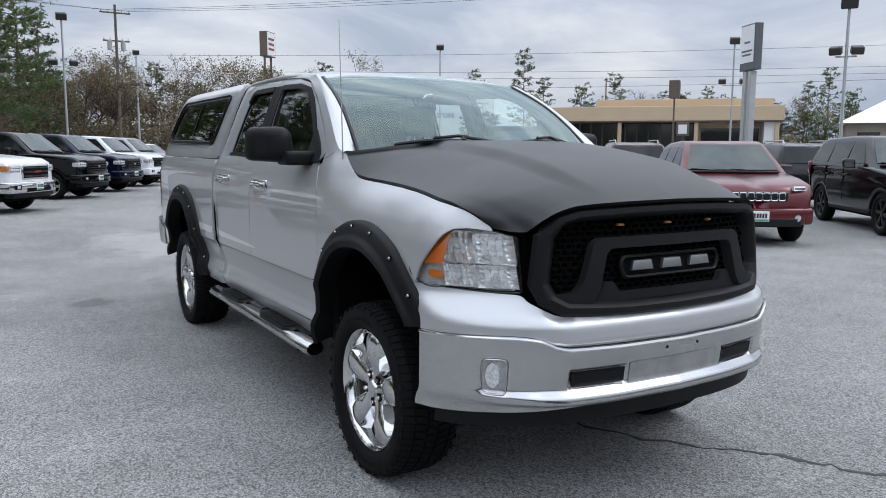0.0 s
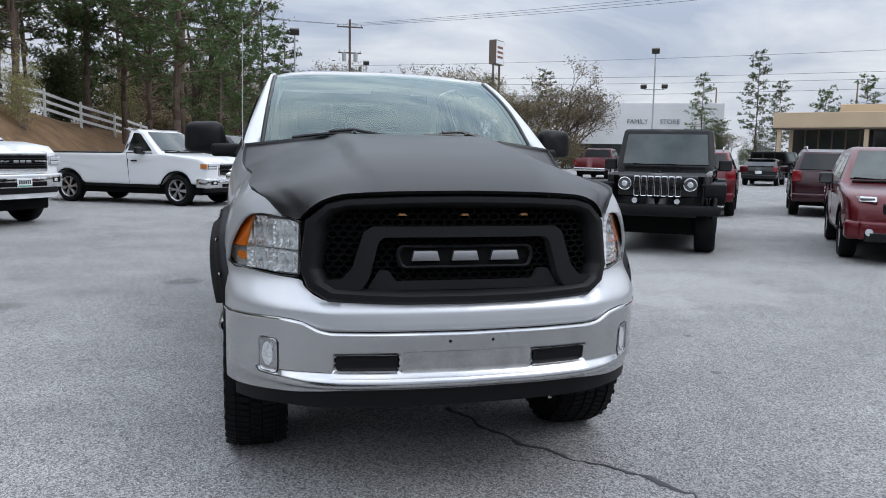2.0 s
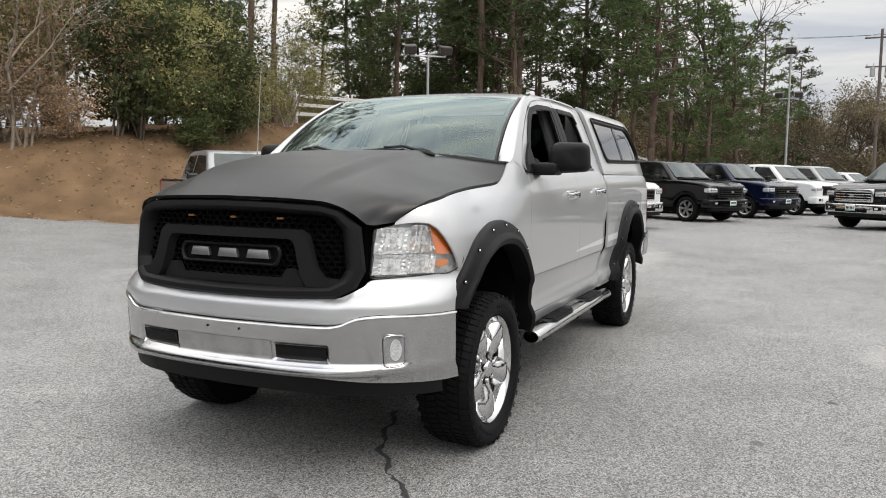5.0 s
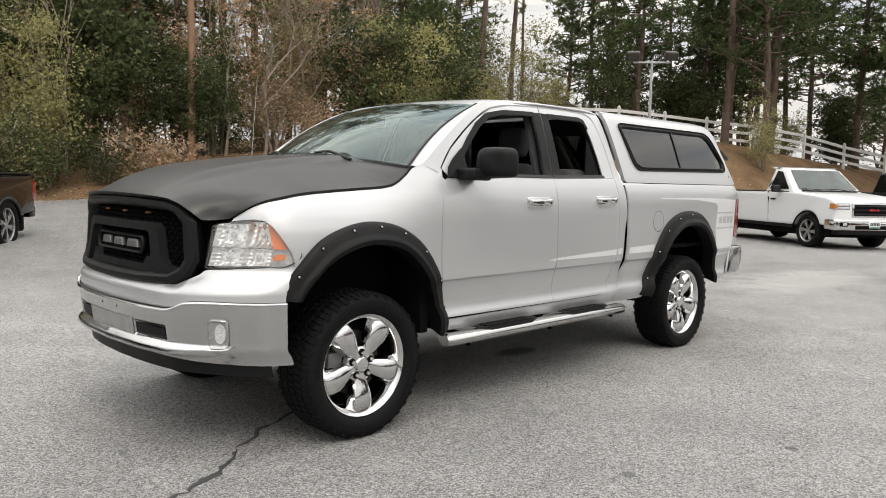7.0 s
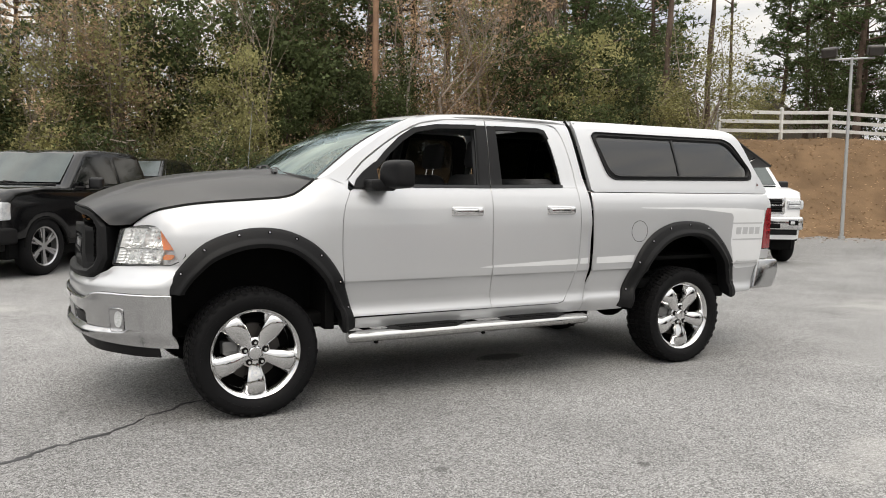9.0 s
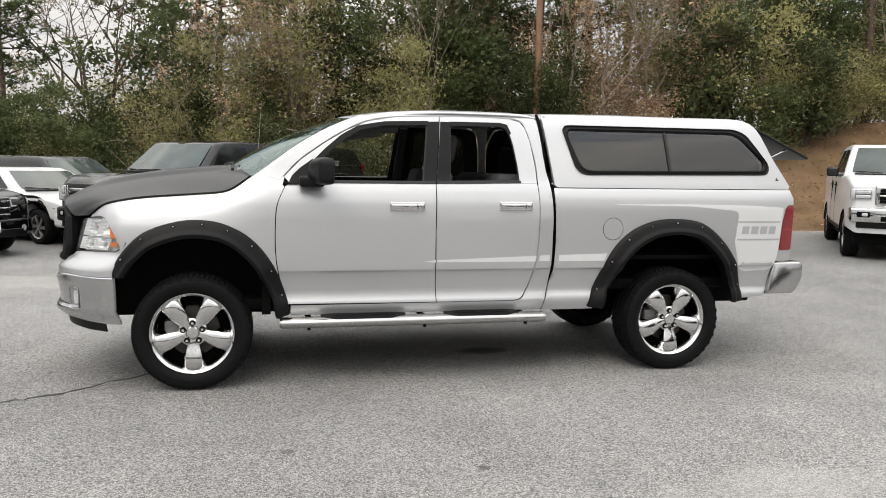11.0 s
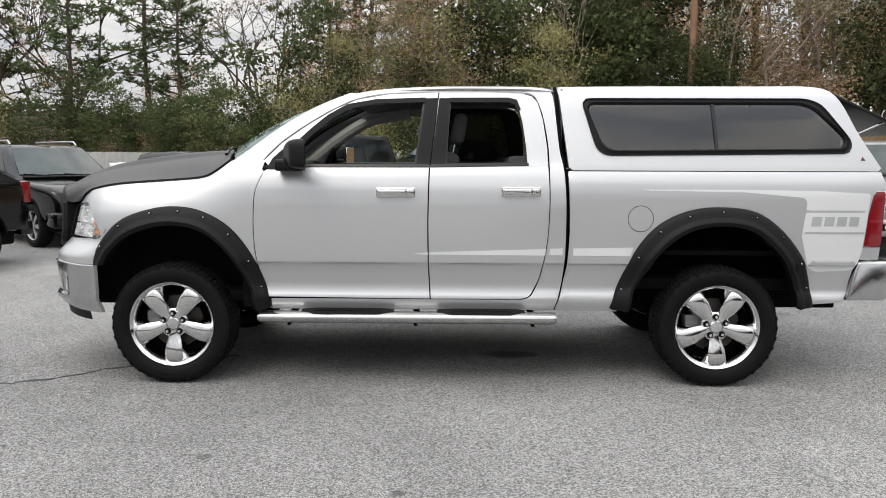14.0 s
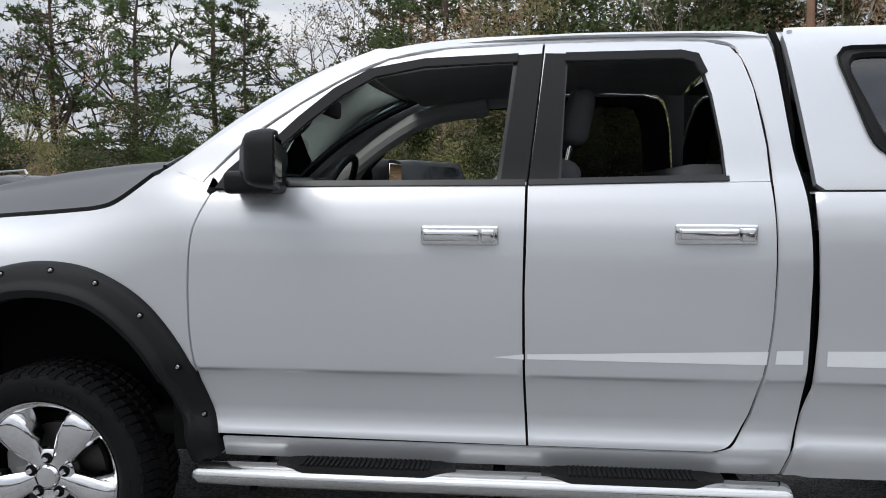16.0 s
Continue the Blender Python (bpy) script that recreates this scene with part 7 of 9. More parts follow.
def pickup(label, m, color, cab_len=2.45, wheelbase=3.65, rear=1.15, lift=0.0, half=1.0, hood=1.22, **kw):
    """A full-size pickup with a cab of the given length behind the front axle."""
    c = -0.28 - cab_len
    tail = -wheelbase - rear
    zb = 1.32 + lift
    body = [(0.92, 0.50), (0.96, 0.62), (0.955, 0.98), (0.90, 1.13 + lift), (0.70, hood + lift * 0.9), (0.1, hood + 0.06 + lift), (-0.32, zb)] + [(c - 0.02, zb), (c - 0.06, zb - 0.02), (tail + 0.03, zb - 0.02), (tail, zb - 0.06), (tail + 0.03, 0.62)] + [(x, z) for x, z in reversed(arch(-wheelbase, 0.50, 0.56))] + [(-wheelbase + 0.56, 0.50), (-0.56, 0.50)] + [(x, z) for x, z in reversed(arch(0.0, 0.50, 0.56))]
    cab = [(-0.30, zb - 0.05), (-0.42, zb + 0.03), (-1.02, 1.86 + lift), (-1.20, 1.91 + lift), (-1.6, 1.935 + lift), (c + 0.35, 1.92 + lift), (c + 0.12, 1.88 + lift), (c + 0.02, zb + 0.02), (c, zb - 0.05)]
    z0, z1 = zb + 0.05, 1.83 + lift
    if cab_len > 2.0:
        mid = (-0.75 + c) / 2 - 0.08
        windows = [[(-0.62, z0), (-1.10, z1 - 0.02), (mid + 0.05, z1), (mid + 0.05, z0)], [(mid - 0.05, z0), (mid - 0.05, z1), (c + 0.30, z1 - 0.01), (c + 0.18, z0)]]
    else:
        windows = [[(-0.62, z0), (-1.10, z1 - 0.02), (c + 0.28, z1), (c + 0.20, z0)]]
    args = dict(style="plain", up=lift, round_nose=0.15, lamps=(0.66, 0.80, 0.86 + lift * 0.8, 1.08 + lift, 0.18), tails=(0.86, 1.20, 0.20), bed=(c - 0.06, tail + 0.02, zb - 0.02), belt=zb - 0.03, grille=(0.56, 0.78, 1.12 + lift), wheel_r=0.40)
    args.update(kw)
    return vehicle("pickup", label, "pickup truck", m, color, 0.955, wheelbase, rear, half, body, cab, 0.21, windows, ((-0.40, zb + 0.02), (-1.06, 1.885 + lift)), ((c + 0.02, zb + 0.04), (c + 0.11, 1.87 + lift)), **args)


def suv(label, m, color, wheelbase=2.7, rear=0.95, front=0.92, half=0.93, height=1.70, hood=1.05, name="sport_utility_car", rake=0.30, **kw):
    zb = hood + 0.06
    tail = -wheelbase - rear
    body = [(front - 0.04, 0.36), (front, 0.50), (front - 0.01, 0.74), (front - 0.08, hood - 0.14), (front - 0.22, hood - 0.07), (0.1, hood), (-0.42, zb), (tail + 0.10, zb + 0.02), (tail + 0.02, zb - 0.10), (tail, 0.72), (tail + 0.04, 0.45)] + [(x, z) for x, z in reversed(arch(-wheelbase, 0.43, 0.46))] + [(-wheelbase + 0.48, 0.36), (-0.48, 0.36)] + [(x, z) for x, z in reversed(arch(0.0, 0.43, 0.46))]
    cab = [(-0.40, zb - 0.06), (-0.50, zb + 0.02), (-1.22, height - 0.06), (-1.45, height - 0.012), (-2.0, height), (tail + 0.75, height - 0.03), (tail + rake + 0.10, height - 0.09), (tail + 0.10, zb + 0.04), (tail + 0.08, zb - 0.06)]
    z0, z1 = zb + 0.05, height - 0.12
    w = tail + rake + 0.15
    m1 = -0.85 + (w + 0.85) * 0.34
    m2 = -0.85 + (w + 0.85) * 0.70
    windows = [[(-0.78, z0), (-1.28, z1 - 0.01), (m1 + 0.04, z1 + 0.01), (m1 + 0.04, z0)], [(m1 - 0.04, z0), (m1 - 0.04, z1 + 0.01), (m2 + 0.04, z1), (m2 + 0.04, z0 + 0.01)], [(m2 - 0.04, z0 + 0.01), (m2 - 0.04, z1), (w + 0.06, z1 - 0.04), (w - 0.14, z0 + 0.03)]]
    args = dict(lamps=(0.42, 0.62, hood - 0.26, hood - 0.12, 0.24), tails=(zb - 0.22, zb + 0.06, 0.24), belt=zb, grille=(0.40, 0.62, hood - 0.12), bumper=color, bumper_z=(0.34, 0.60), wheel_r=0.36, wheel_w=0.23, bars=3, mirror=color)
    args.update(kw)
    return vehicle(name, label, "car", m, color, front, wheelbase, rear, half, body, cab, 0.27, windows, ((-0.50, zb + 0.02), (-1.26, height - 0.045)), ((tail + 0.10, zb + 0.05), (tail + rake + 0.09, height - 0.10)), **args)


def wrangler(label, m, lift=0.06):
    front, wb, rear, half = 0.62, 2.95, 0.60, 0.80
    tail = -wb - rear
    body = [(0.50, 0.66), (0.56, 0.72), (0.56, 1.16), (0.52, 1.20), (-0.55, 1.27), (-0.62, 1.25), (tail + 0.02, 1.25), (tail, 1.22), (tail, 0.66)] + [(x, z + 0.10) for x, z in reversed(arch(-wb, 0.50, 0.56))] + [(-wb + 0.56, 0.62), (-0.60, 0.62)] + [(x, z + 0.10) for x, z in reversed(arch(0.0, 0.48, 0.56))]
    cab = [(-0.66, 1.20), (-0.70, 1.28), (-0.98, 1.86), (-1.06, 1.90), (-2.0, 1.915), (tail + 0.10, 1.90), (tail + 0.04, 1.86), (tail + 0.02, 1.28), (tail + 0.02, 1.20)]
    windows = [[(-0.86, 1.30), (-1.08, 1.80), (-1.72, 1.81), (-1.72, 1.30)], [(-1.80, 1.30), (-1.80, 1.81), (-2.50, 1.81), (-2.46, 1.30)], [(-2.60, 1.32), (-2.62, 1.80), (tail + 0.20, 1.79), (tail + 0.18, 1.32)]]
    car = vehicle("off_road_car", label, "car", m, BLACK, front - 0.05, wb, rear, half, body, cab, 0.10, windows, ((-0.70, 1.28), (-0.98, 1.85)), ((tail + 0.02, 1.30), (tail + 0.05, 1.86)), wheel_r=0.43, wheel_w=0.30, rim=BLACKALLOY, grille=(0.58, 0.84, 1.17), grille_mat=BLACK, slots=7, slot_span=0.60, bar_mat=CHROME, lamps=None, bumper=PLASTIC, bumper_z=(0.58, 0.74), plate=False, belt=1.25, mirror=PLASTIC, roof_mat=PLASTIC, round_nose=0.02)
    f = front
    for s in (1, -1):
        bm = bmesh.new()
        cyl(bm, (f - 0.02, s * 0.47, 1.04), (f + 0.02, s * 0.47, 1.04), 0.088, 0.080, 24)
        hl = part("headlamp", bm, LAMP_DARK, car, "round headlamp")
        bm = bmesh.new()
        cyl(bm, (f + 0.018, s * 0.47, 1.04), (f + 0.030, s * 0.47, 1.04), 0.045, 0.030, 18)
        part("lamp_core", bm, LAMPGLASS, hl)
        bm = bmesh.new()
        tube(bm, [(f + 0.012, s * 0.47 + 0.092 * math.cos(a), 1.04 + 0.092 * math.sin(a)) for a in (2 * math.pi * k / 24 for k in range(25))], 0.008, 6)
        part("lamp_ring", bm, CHROME, hl)
        # flat-topped fenders standing out from the body
        bm = bmesh.new()
        box(bm, -0.62, 0.56, *sorted((s * 0.62, s * 0.97)), 1.00, 1.06, 0.025, 3)
        box(bm, 0.46, 0.58, *sorted((s * 0.66, s * 0.97)), 0.86, 1.06, 0.03, 3)
        box(bm, -0.66, -0.54, *sorted((s * 0.75, s * 0.97)), 0.70, 1.04, 0.03, 3)
        part("fender", bm, PLASTIC, car)
        bm = bmesh.new()
        box(bm, -wb - 0.55, -wb + 0.60, *sorted((s * 0.72, s * 0.97)), 1.00, 1.05, 0.025, 3)
        box(bm, -wb + 0.50, -wb + 0.62, *sorted((s * 0.76, s * 0.97)), 0.70, 1.04, 0.03, 3)
        part("rear_fender", bm, PLASTIC, car)
        bm = bmesh.new()
        cyl(bm, (f + 0.10, s * 0.30, 0.80), (f + 0.17, s * 0.30, 0.80), 0.040, 0.040, 16)
        part("spot_lamp", bm, LAMPGLASS, car)
        # wheels stand proud
    for w in [o for o in car.children if o.name.startswith("wheel")]:
        w.matrix_basis.translation.y *= 1.10
    bm = bmesh.new()
    box(bm, f - 0.02, f + 0.16, -0.90, 0.90, 0.60, 0.74, 0.03, 2)
    part("steel_bumper", bm, PLASTIC, car)
    bm = bmesh.new()
    box(bm, 0.02, 0.5, -0.012, 0.012, 1.205, 1.225, 0.004, 1)
    part("hood_latch", bm, PLASTIC, car)
    return car


# row in front of the bank
pickup("grey silver crew cab pickup with chrome double grille", car_pose(-8.2, -6.7, 0.555, 0.832), SILVER2, cab_len=2.45, wheelbase=3.65, lift=-0.10, hood=1.24, style="double", rim=BLACKALLOY, grille=(0.60, 0.74, 1.12), bumper=CHROME, plate=False)
pickup("white heavy duty crew cab pickup with black grille", car_pose(-11.8, -5.55, 0.57, 0.82), WHITE, cab_len=2.5, wheelbase=3.8, lift=0.19, hood=1.27, style="heavy", rim=CHROME, wheel_r=0.43, bumper=CHROME, bumper_z=(0.55, 0.80))
pickup("white regular cab long bed work pickup", car_pose(-17.4, -2.1, 0.53, 0.85), WHITE, cab_len=1.32, wheelbase=3.40, rear=1.2, style="square", bumper=CHROME, rim=ALLOY)
pickup("black crew cab pickup with black grille", car_pose(-22.3, -0.2, 0.52, 0.855), BLACK, bars=3, bar_mat=GREYP, bumper=BLACK)
pickup("dark blue crew cab pickup with black grille", car_pose(-25.7, 1.35, 0.52, 0.855), NAVY, bars=3, bar_mat=GREYP, bumper=NAVY)
pickup("white crew cab pickup with chrome bumper", car_pose(-29.2, 2.9, 0.52, 0.855), WHITE, bars=3)
pickup("pale silver pickup parked at the end of the row", car_pose(-32.8, 4.4, 0.52, 0.855), SILVER2, bars=3)
suv("white estate car at the far end of the row", car_pose(-36.4, 6.0, 0.52, 0.855), WHITE)
pickup("black crew cab pickup with chrome grille", car_pose(-20.95, 4.5, 0.72, -0.69), BLACK, style="bright", half=1.01, bumper=CHROME, mirror=CHROME)
wrangler("black four-door off-roader with chrome grille slots", car_pose(-6.95, 5.35, 0.83, -0.56))
suv("red compact sport utility car with slotted chrome grille", car_pose(-5.35, 8.5, 0.80, -0.60), REDP, slots=7, grille=(0.46, 0.70, 0.86), height=1.67, hood=1.04, lamps=(0.54, 0.74, 0.87, 0.94, 0.26), rim=ALLOY, mirror=GLOSSBLACK)
suv("black large sport utility car with dark wheels", car_pose(-4.0, 12.0, 0.78, -0.62), BLACK, wheelbase=3.04, rear=1.02, height=1.80, hood=1.15, half=0.96, rim=BLACKALLOY, wheel_r=0.39)
suv("maroon sport utility car seen from its tail", car_pose(-15.2, 15.3, -0.80, 0.60), MAROON, height=1.72, rails=(-1.3, -3.0), plate_back=True)
suv("red sport utility car seen from its tail", car_pose(-15.8, 11.8, -0.81, 0.586), REDP, height=1.66, rails=(-1.3, -3.0), plate_back=True)
suv("grey sport utility car with red tail lamps", car_pose(-11.5, 17.6, -0.80, 0.60), GREYP, height=1.70, rails=(-1.3, -3.0), plate_back=True)
suv("dark grey saloon car seen from its tail", car_pose(-34.6, 28.0, -0.72, 0.69), GREYP, name="saloon_car", height=1.46, hood=0.92, rake=0.75, rear=1.05, plate_back=True)
wrangler("black four-door off-roader parked far off", car_pose(-37.5, 33.0, 0.9, 0.43))
pickup("black pickup seen from its tail", car_pose(-46.0, 18.5, -0.80, 0.60), BLACK)
pickup("red pickup seen from its tail", car_pose(-44.0, 22.5, -0.78, 0.62), REDP)
suv("silver car parked far off", car_pose(-40.0, 26.0, -0.70, 0.71), SILVER2)
# row beside the nose, in front of the wood
pickup("black lifted crew cab pickup with chrome grille bars", car_pose(1.75, -8.0, 0.63, 0.777, 0.0), BLACK, cab_len=2.55, wheelbase=3.97, rear=1.2, lift=0.01, hood=1.27, style="broad", half=1.01, wheel_r=0.44, bumper=BLACK, bumper_z=(0.58, 0.82))
suv("white compact saloon car", car_pose(3.03, -9.52, -0.75, 0.66, 0.0), WHITE, name="saloon_car", height=1.38, hood=0.88, rake=0.75, rear=0.95, rim=ALLOY, wheel_r=0.32)
suv("black compact crossover car with chrome grille", car_pose(4.47, -7.27, -0.80, 0.60), BLACK, height=1.70, rails=(-1.3, -3.0), rim=ALLOY)
suv("black sport utility car with red tail lamps", car_pose(5.85, -1.50, 0.25, 0.97), BLACK, height=1.60, rake=0.85, wheelbase=2.8, rear=0.98, tails=(0.84, 1.14, 0.20), rim=ALLOY)
suv("dark minivan parked behind the black pickup", car_pose(3.05, -12.1, -0.75, 0.66, 0.0), GREYP, wheelbase=3.0, height=1.62)
suv("charcoal car parked beside the minivan", car_pose(-0.9, -16.2, 0.5, 0.86, 0.40), GREYP, height=1.66)

# ---- fences, poles, buildings ----
FENCE_WHITE = surface("weathered_white_board", (0.62, 0.62, 0.60), 0.7, vary=0.12, scale=3, fine=60, bump=0.2, bump_scale=40)
POLE_STEEL = surface("galvanised_pole", (0.42, 0.43, 0.43), 0.5, 0.5, vary=0.12, scale=3)
POLE_WOOD = surface("weathered_pole_wood", (0.25, 0.145, 0.09), 0.85, vary=0.3, scale=2, fine=50, bump=0.4, bump_scale=30)
POLE_OLD = surface("dark_creosoted_pole", (0.115, 0.092, 0.078), 0.85, vary=0.3, scale=2, fine=50, bump=0.4, bump_scale=30)
LAMP_BOX = surface("bronze_lamp_housing", (0.05, 0.045, 0.04), 0.5, 0.3)
LAMP_FACE = surface("frosted_lamp_face", (0.35, 0.36, 0.37), 0.4)
SHEET_WHITE = surface("white_corrugated_sheet", (0.62, 0.62, 0.60), 0.6, vary=0.12, scale=0.8, fine=20)
WALL_GREY = surface("grey_brown_wall", (0.26, 0.23, 0.20), 0.85, vary=0.2, scale=0.6, fine=20, bump=0.2)
TAN = surface("tan_stucco", (0.52, 0.40, 0.27), 0.85, vary=0.08, scale=0.5, fine=30, bump=0.1)
TAN_DARK = surface("brown_trim", (0.12, 0.09, 0.07), 0.7)
WHITE_WALL = surface("white_painted_block", (0.70, 0.70, 0.70), 0.8, vary=0.06, scale=0.4)
SHOPGLASS = surface("dark_shop_glass", (0.03, 0.035, 0.038), 0.06, vary=0.5, scale=0.5, spec=0.8)
SIGN_WHITE = surface("white_sign_face", (0.72, 0.73, 0.74), 0.4, vary=0.04)
SIGN_GREY = surface("dark_sign_frame", (0.10, 0.10, 0.11), 0.5)
WIRE = surface("black_cable", (0.015, 0.015, 0.016), 0.7)
BRICK_RED = surface("red_brick_wall", (0.22, 0.09, 0.06), 0.85, vary=0.2, scale=2)


def rail_fence():
    """The white three-rail board fence along the top of the bank."""
    line = spline([(-23.6, -16.9), (-25.7, -16.0), (-29.7, -15.2), (-34.0, -13.2), (-39.2, -10.4), (-43.0, -8.6), (-50.0, -5.6), (-60.0, -2.2)], 8)
    f = thing("board_fence", "white painted three-rail board fence on the bank", "fence")
    pts, acc = [line[0]], 0.0
    for a, b in zip(line, line[1:]):
        acc += math.dist(a, b)
        if acc > 2.4:
            pts.append(b)
            acc = 0.0
    for x, y in pts:
        z = ground_z(x, y)
        bm = bmesh.new()
        box(bm, x - 0.06, x + 0.06, y - 0.06, y + 0.06, z - 0.3, z + 1.30, 0.008, 1)
        bmesh.ops.create_cone(bm, cap_ends=True, segments=4, radius1=0.10, radius2=0.01, depth=0.08, matrix=Matrix.Translation((x, y, z + 1.34)) @ Matrix.Rotation(math.pi / 4, 4, "Z"))
        part("post", bm, FENCE_WHITE, f)
    for (x0, y0), (x1, y1) in zip(pts, pts[1:]):
        z0, z1 = ground_z(x0, y0), ground_z(x1, y1)
        for h in (0.38, 0.76, 1.14):
            bm = bmesh.new()
            d = Vector((x1 - x0, y1 - y0, 0)).normalized()
            nrm = Vector((-d.y, d.x, 0)) * 0.02
            sag = random.uniform(-0.015, 0.015)
            vs = []
            for q, (x, y, z) in enumerate(((x0, y0, z0), (x1, y1, z1))):
                c = Vector((x, y, z + h + (sag if q else 0)))
                vs += [bm.verts.new(c + nrm * 1 + Vector((0, 0, -0.07))), bm.verts.new(c - nrm + Vector((0, 0, -0.07))), bm.verts.new(c - nrm + Vector((0, 0, 0.07))), bm.verts.new(c + nrm + Vector((0, 0, 0.07)))]
            for q in ((0, 1, 5, 4), (1, 2, 6, 5), (2, 3, 7, 6), (3, 0, 4, 7)):
                bm.faces.new([vs[i] for i in q])
            bm.faces.new(vs[:4])
            bm.faces.new(vs[4:][::-1])
            bmesh.ops.recalc_face_normals(bm, faces=bm.faces)
            part("rail", bm, FENCE_WHITE, f)


def flood(parent, c, ang, size=0.45):
    bm = bmesh.new()
    m = Matrix.Translation(c) @ Matrix.Rotation(ang, 4, "Z") @ Matrix.Rotation(0.35, 4, "X")
    box(bm, -size * 0.62, size * 0.62, -size * 0.42, size * 0.42, -size * 0.42, size * 0.42, 0.03, 1, m)
    h = part("lamp_head", bm, LAMP_BOX, parent)
    bm = bmesh.new()
    box(bm, -size * 0.54, size * 0.54, size * 0.42, size * 0.44, -size * 0.34, size * 0.34, 0.0, 1, m)
    part("lamp_face", bm, LAMP_FACE, h)


def lamp_post(x, y, top, head=True, arms=None, r=0.07, ang=0.0, z0=0.0):
    p = thing("street_lamp", "grey steel lot lamp post with boxy flood lamps", "street lamp", group="lot lamps")
    bm = bmesh.new()
    cyl(bm, (x, y, z0 - 0.2), (x, y, top), r, r * 0.7, 12)
    cyl(bm, (x, y, z0 - 0.2), (x, y, z0 + 0.08), r * 1.9, r * 1.7, 12)
    part("post", bm, POLE_STEEL, p)
    if head:
        flood(p, Vector((x, y, top + 0.2)), ang)
    for z, spread, n in arms or ():
        bm = bmesh.new()
        d = Vector((math.cos(ang), math.sin(ang), 0))
        cyl(bm, Vector((x, y, z)) - d * spread, Vector((x, y, z)) + d * spread, 0.03, 0.03, 8)
        part("cross_arm", bm, POLE_STEEL, p)
        for q in range(n):
            t = -1 + 2 * q / max(1, n - 1)
            flood(p, Vector((x, y, z + 0.22)) + d * spread * t, ang + 0.2 * t, 0.34)


rail_fence()
lamp_post(-21.0, -9.5, 5.55, head=False, arms=((5.50, 0.62, 2),), r=0.06, ang=2.2, z0=ground_z(-21, -9.5))
lamp_post(-44.7, 1.9, 8.4, arms=((5.9, 0.5, 2),), ang=1.5)
lamp_post(-70.9, 10.1, 9.7, arms=((6.9, 0.9, 3),), ang=1.5, r=0.10)
lamp_post(-48.5, 28.25, 9.0, arms=((6.4, 0.75, 2),), ang=1.0)
lamp_post(-28.2, 36.6, 7.8, arms=((5.4, 0.6, 2),), ang=0.8)
lamp_post(-13.85, 24.8, 6.6, arms=((4.9, 0.35, 2),), ang=0.6)


def utility_pole(x, y, top, label, arms=True, r=0.14, z0=0.0):
    p = thing("utility_pole", label, "utility pole")
    bm = bmesh.new()
    cyl(bm, (x, y, z0 - 0.5), (x, y, top), r * 1.15, r * 0.75, 14)
    part("pole", bm, POLE_OLD if arms else POLE_WOOD, p)
    if arms:
        for z, w in ((top - 0.7, 1.25), (top - 3.1, 1.1)):
            bm = bmesh.new()
            box(bm, x - 0.06, x + 0.06, y - w, y + w, z - 0.06, z + 0.06, 0.01, 1)
            part("cross_arm", bm, POLE_OLD, p)
            for k in (-0.9, -0.45, 0.45, 0.9):
                bm = bmesh.new()
                cyl(bm, (x, y + k * w, z + 0.06), (x, y + k * w, z + 0.28), 0.05, 0.03, 8)
                part("insulator", bm, POLE_STEEL, p)
        for k in (-0.55, 0.55):
            bm = bmesh.new()
            cyl(bm, (x, y + k, top - 3.9), (x, y + k, top - 3.1), 0.2, 0.2, 12)
            part("transformer", bm, POLE_STEEL, p)


utility_pole(-71.1, 8.55, 13.9, "weathered wooden utility pole with cross arms and transformers")
utility_pole(-9.6, -19.6, 11.5, "bare reddish wooden pole at the edge of the wood", arms=False, r=0.12, z0=0.5)
utility_pole(-92.0, 62.0, 11.0, "distant wooden utility pole", arms=False, r=0.12)
utility_pole(-84.0, 78.0, 12.0, "distant wooden utility pole", arms=False, r=0.12)
for k, (a, b, sag) in enumerate((((-71.1, 7.6, 13.4), (-15.0, 54.0, 13.6), 0.8), ((-71.1, 8.5, 13.4), (-14.6, 55.2, 13.4), 0.8), ((-71.1, 9.5, 13.4), (-14.2, 56.6, 13.2), 0.8), ((-80, 10, 10.6), (-20, 85, 11.4), 0.7), ((-80, 14, 9.3), (-20, 82, 9.2), 0.6), ((-80, 18, 8.9), (-22, 84, 8.9), 0.6), ((-80, 20, 7.6), (-20, 80, 8.2), 0.5), ((-71.1, 7.6, 13.4), (-60, -40, 15), 0.8), ((-71.1, 9.4, 13.4), (-58, -40, 15), 0.8), ((-80, -30, 8.4), (-78, 30, 8.0), 0.4))):
    bm = bmesh.new()
    A, B = Vector(a), Vector(b)
    tube(bm, [A.lerp(B, t) - Vector((0, 0, 4 * sag * t * (1 - t))) for t in [q / 24 for q in range(25)]], 0.013, 5)
    finish("overhead_cable", bm, WIRE)
    tagged(bpy.data.objects[bpy.context.scene.collection.objects[-1].name], "thin black overhead cable strung between poles", "cable", "overhead cables")

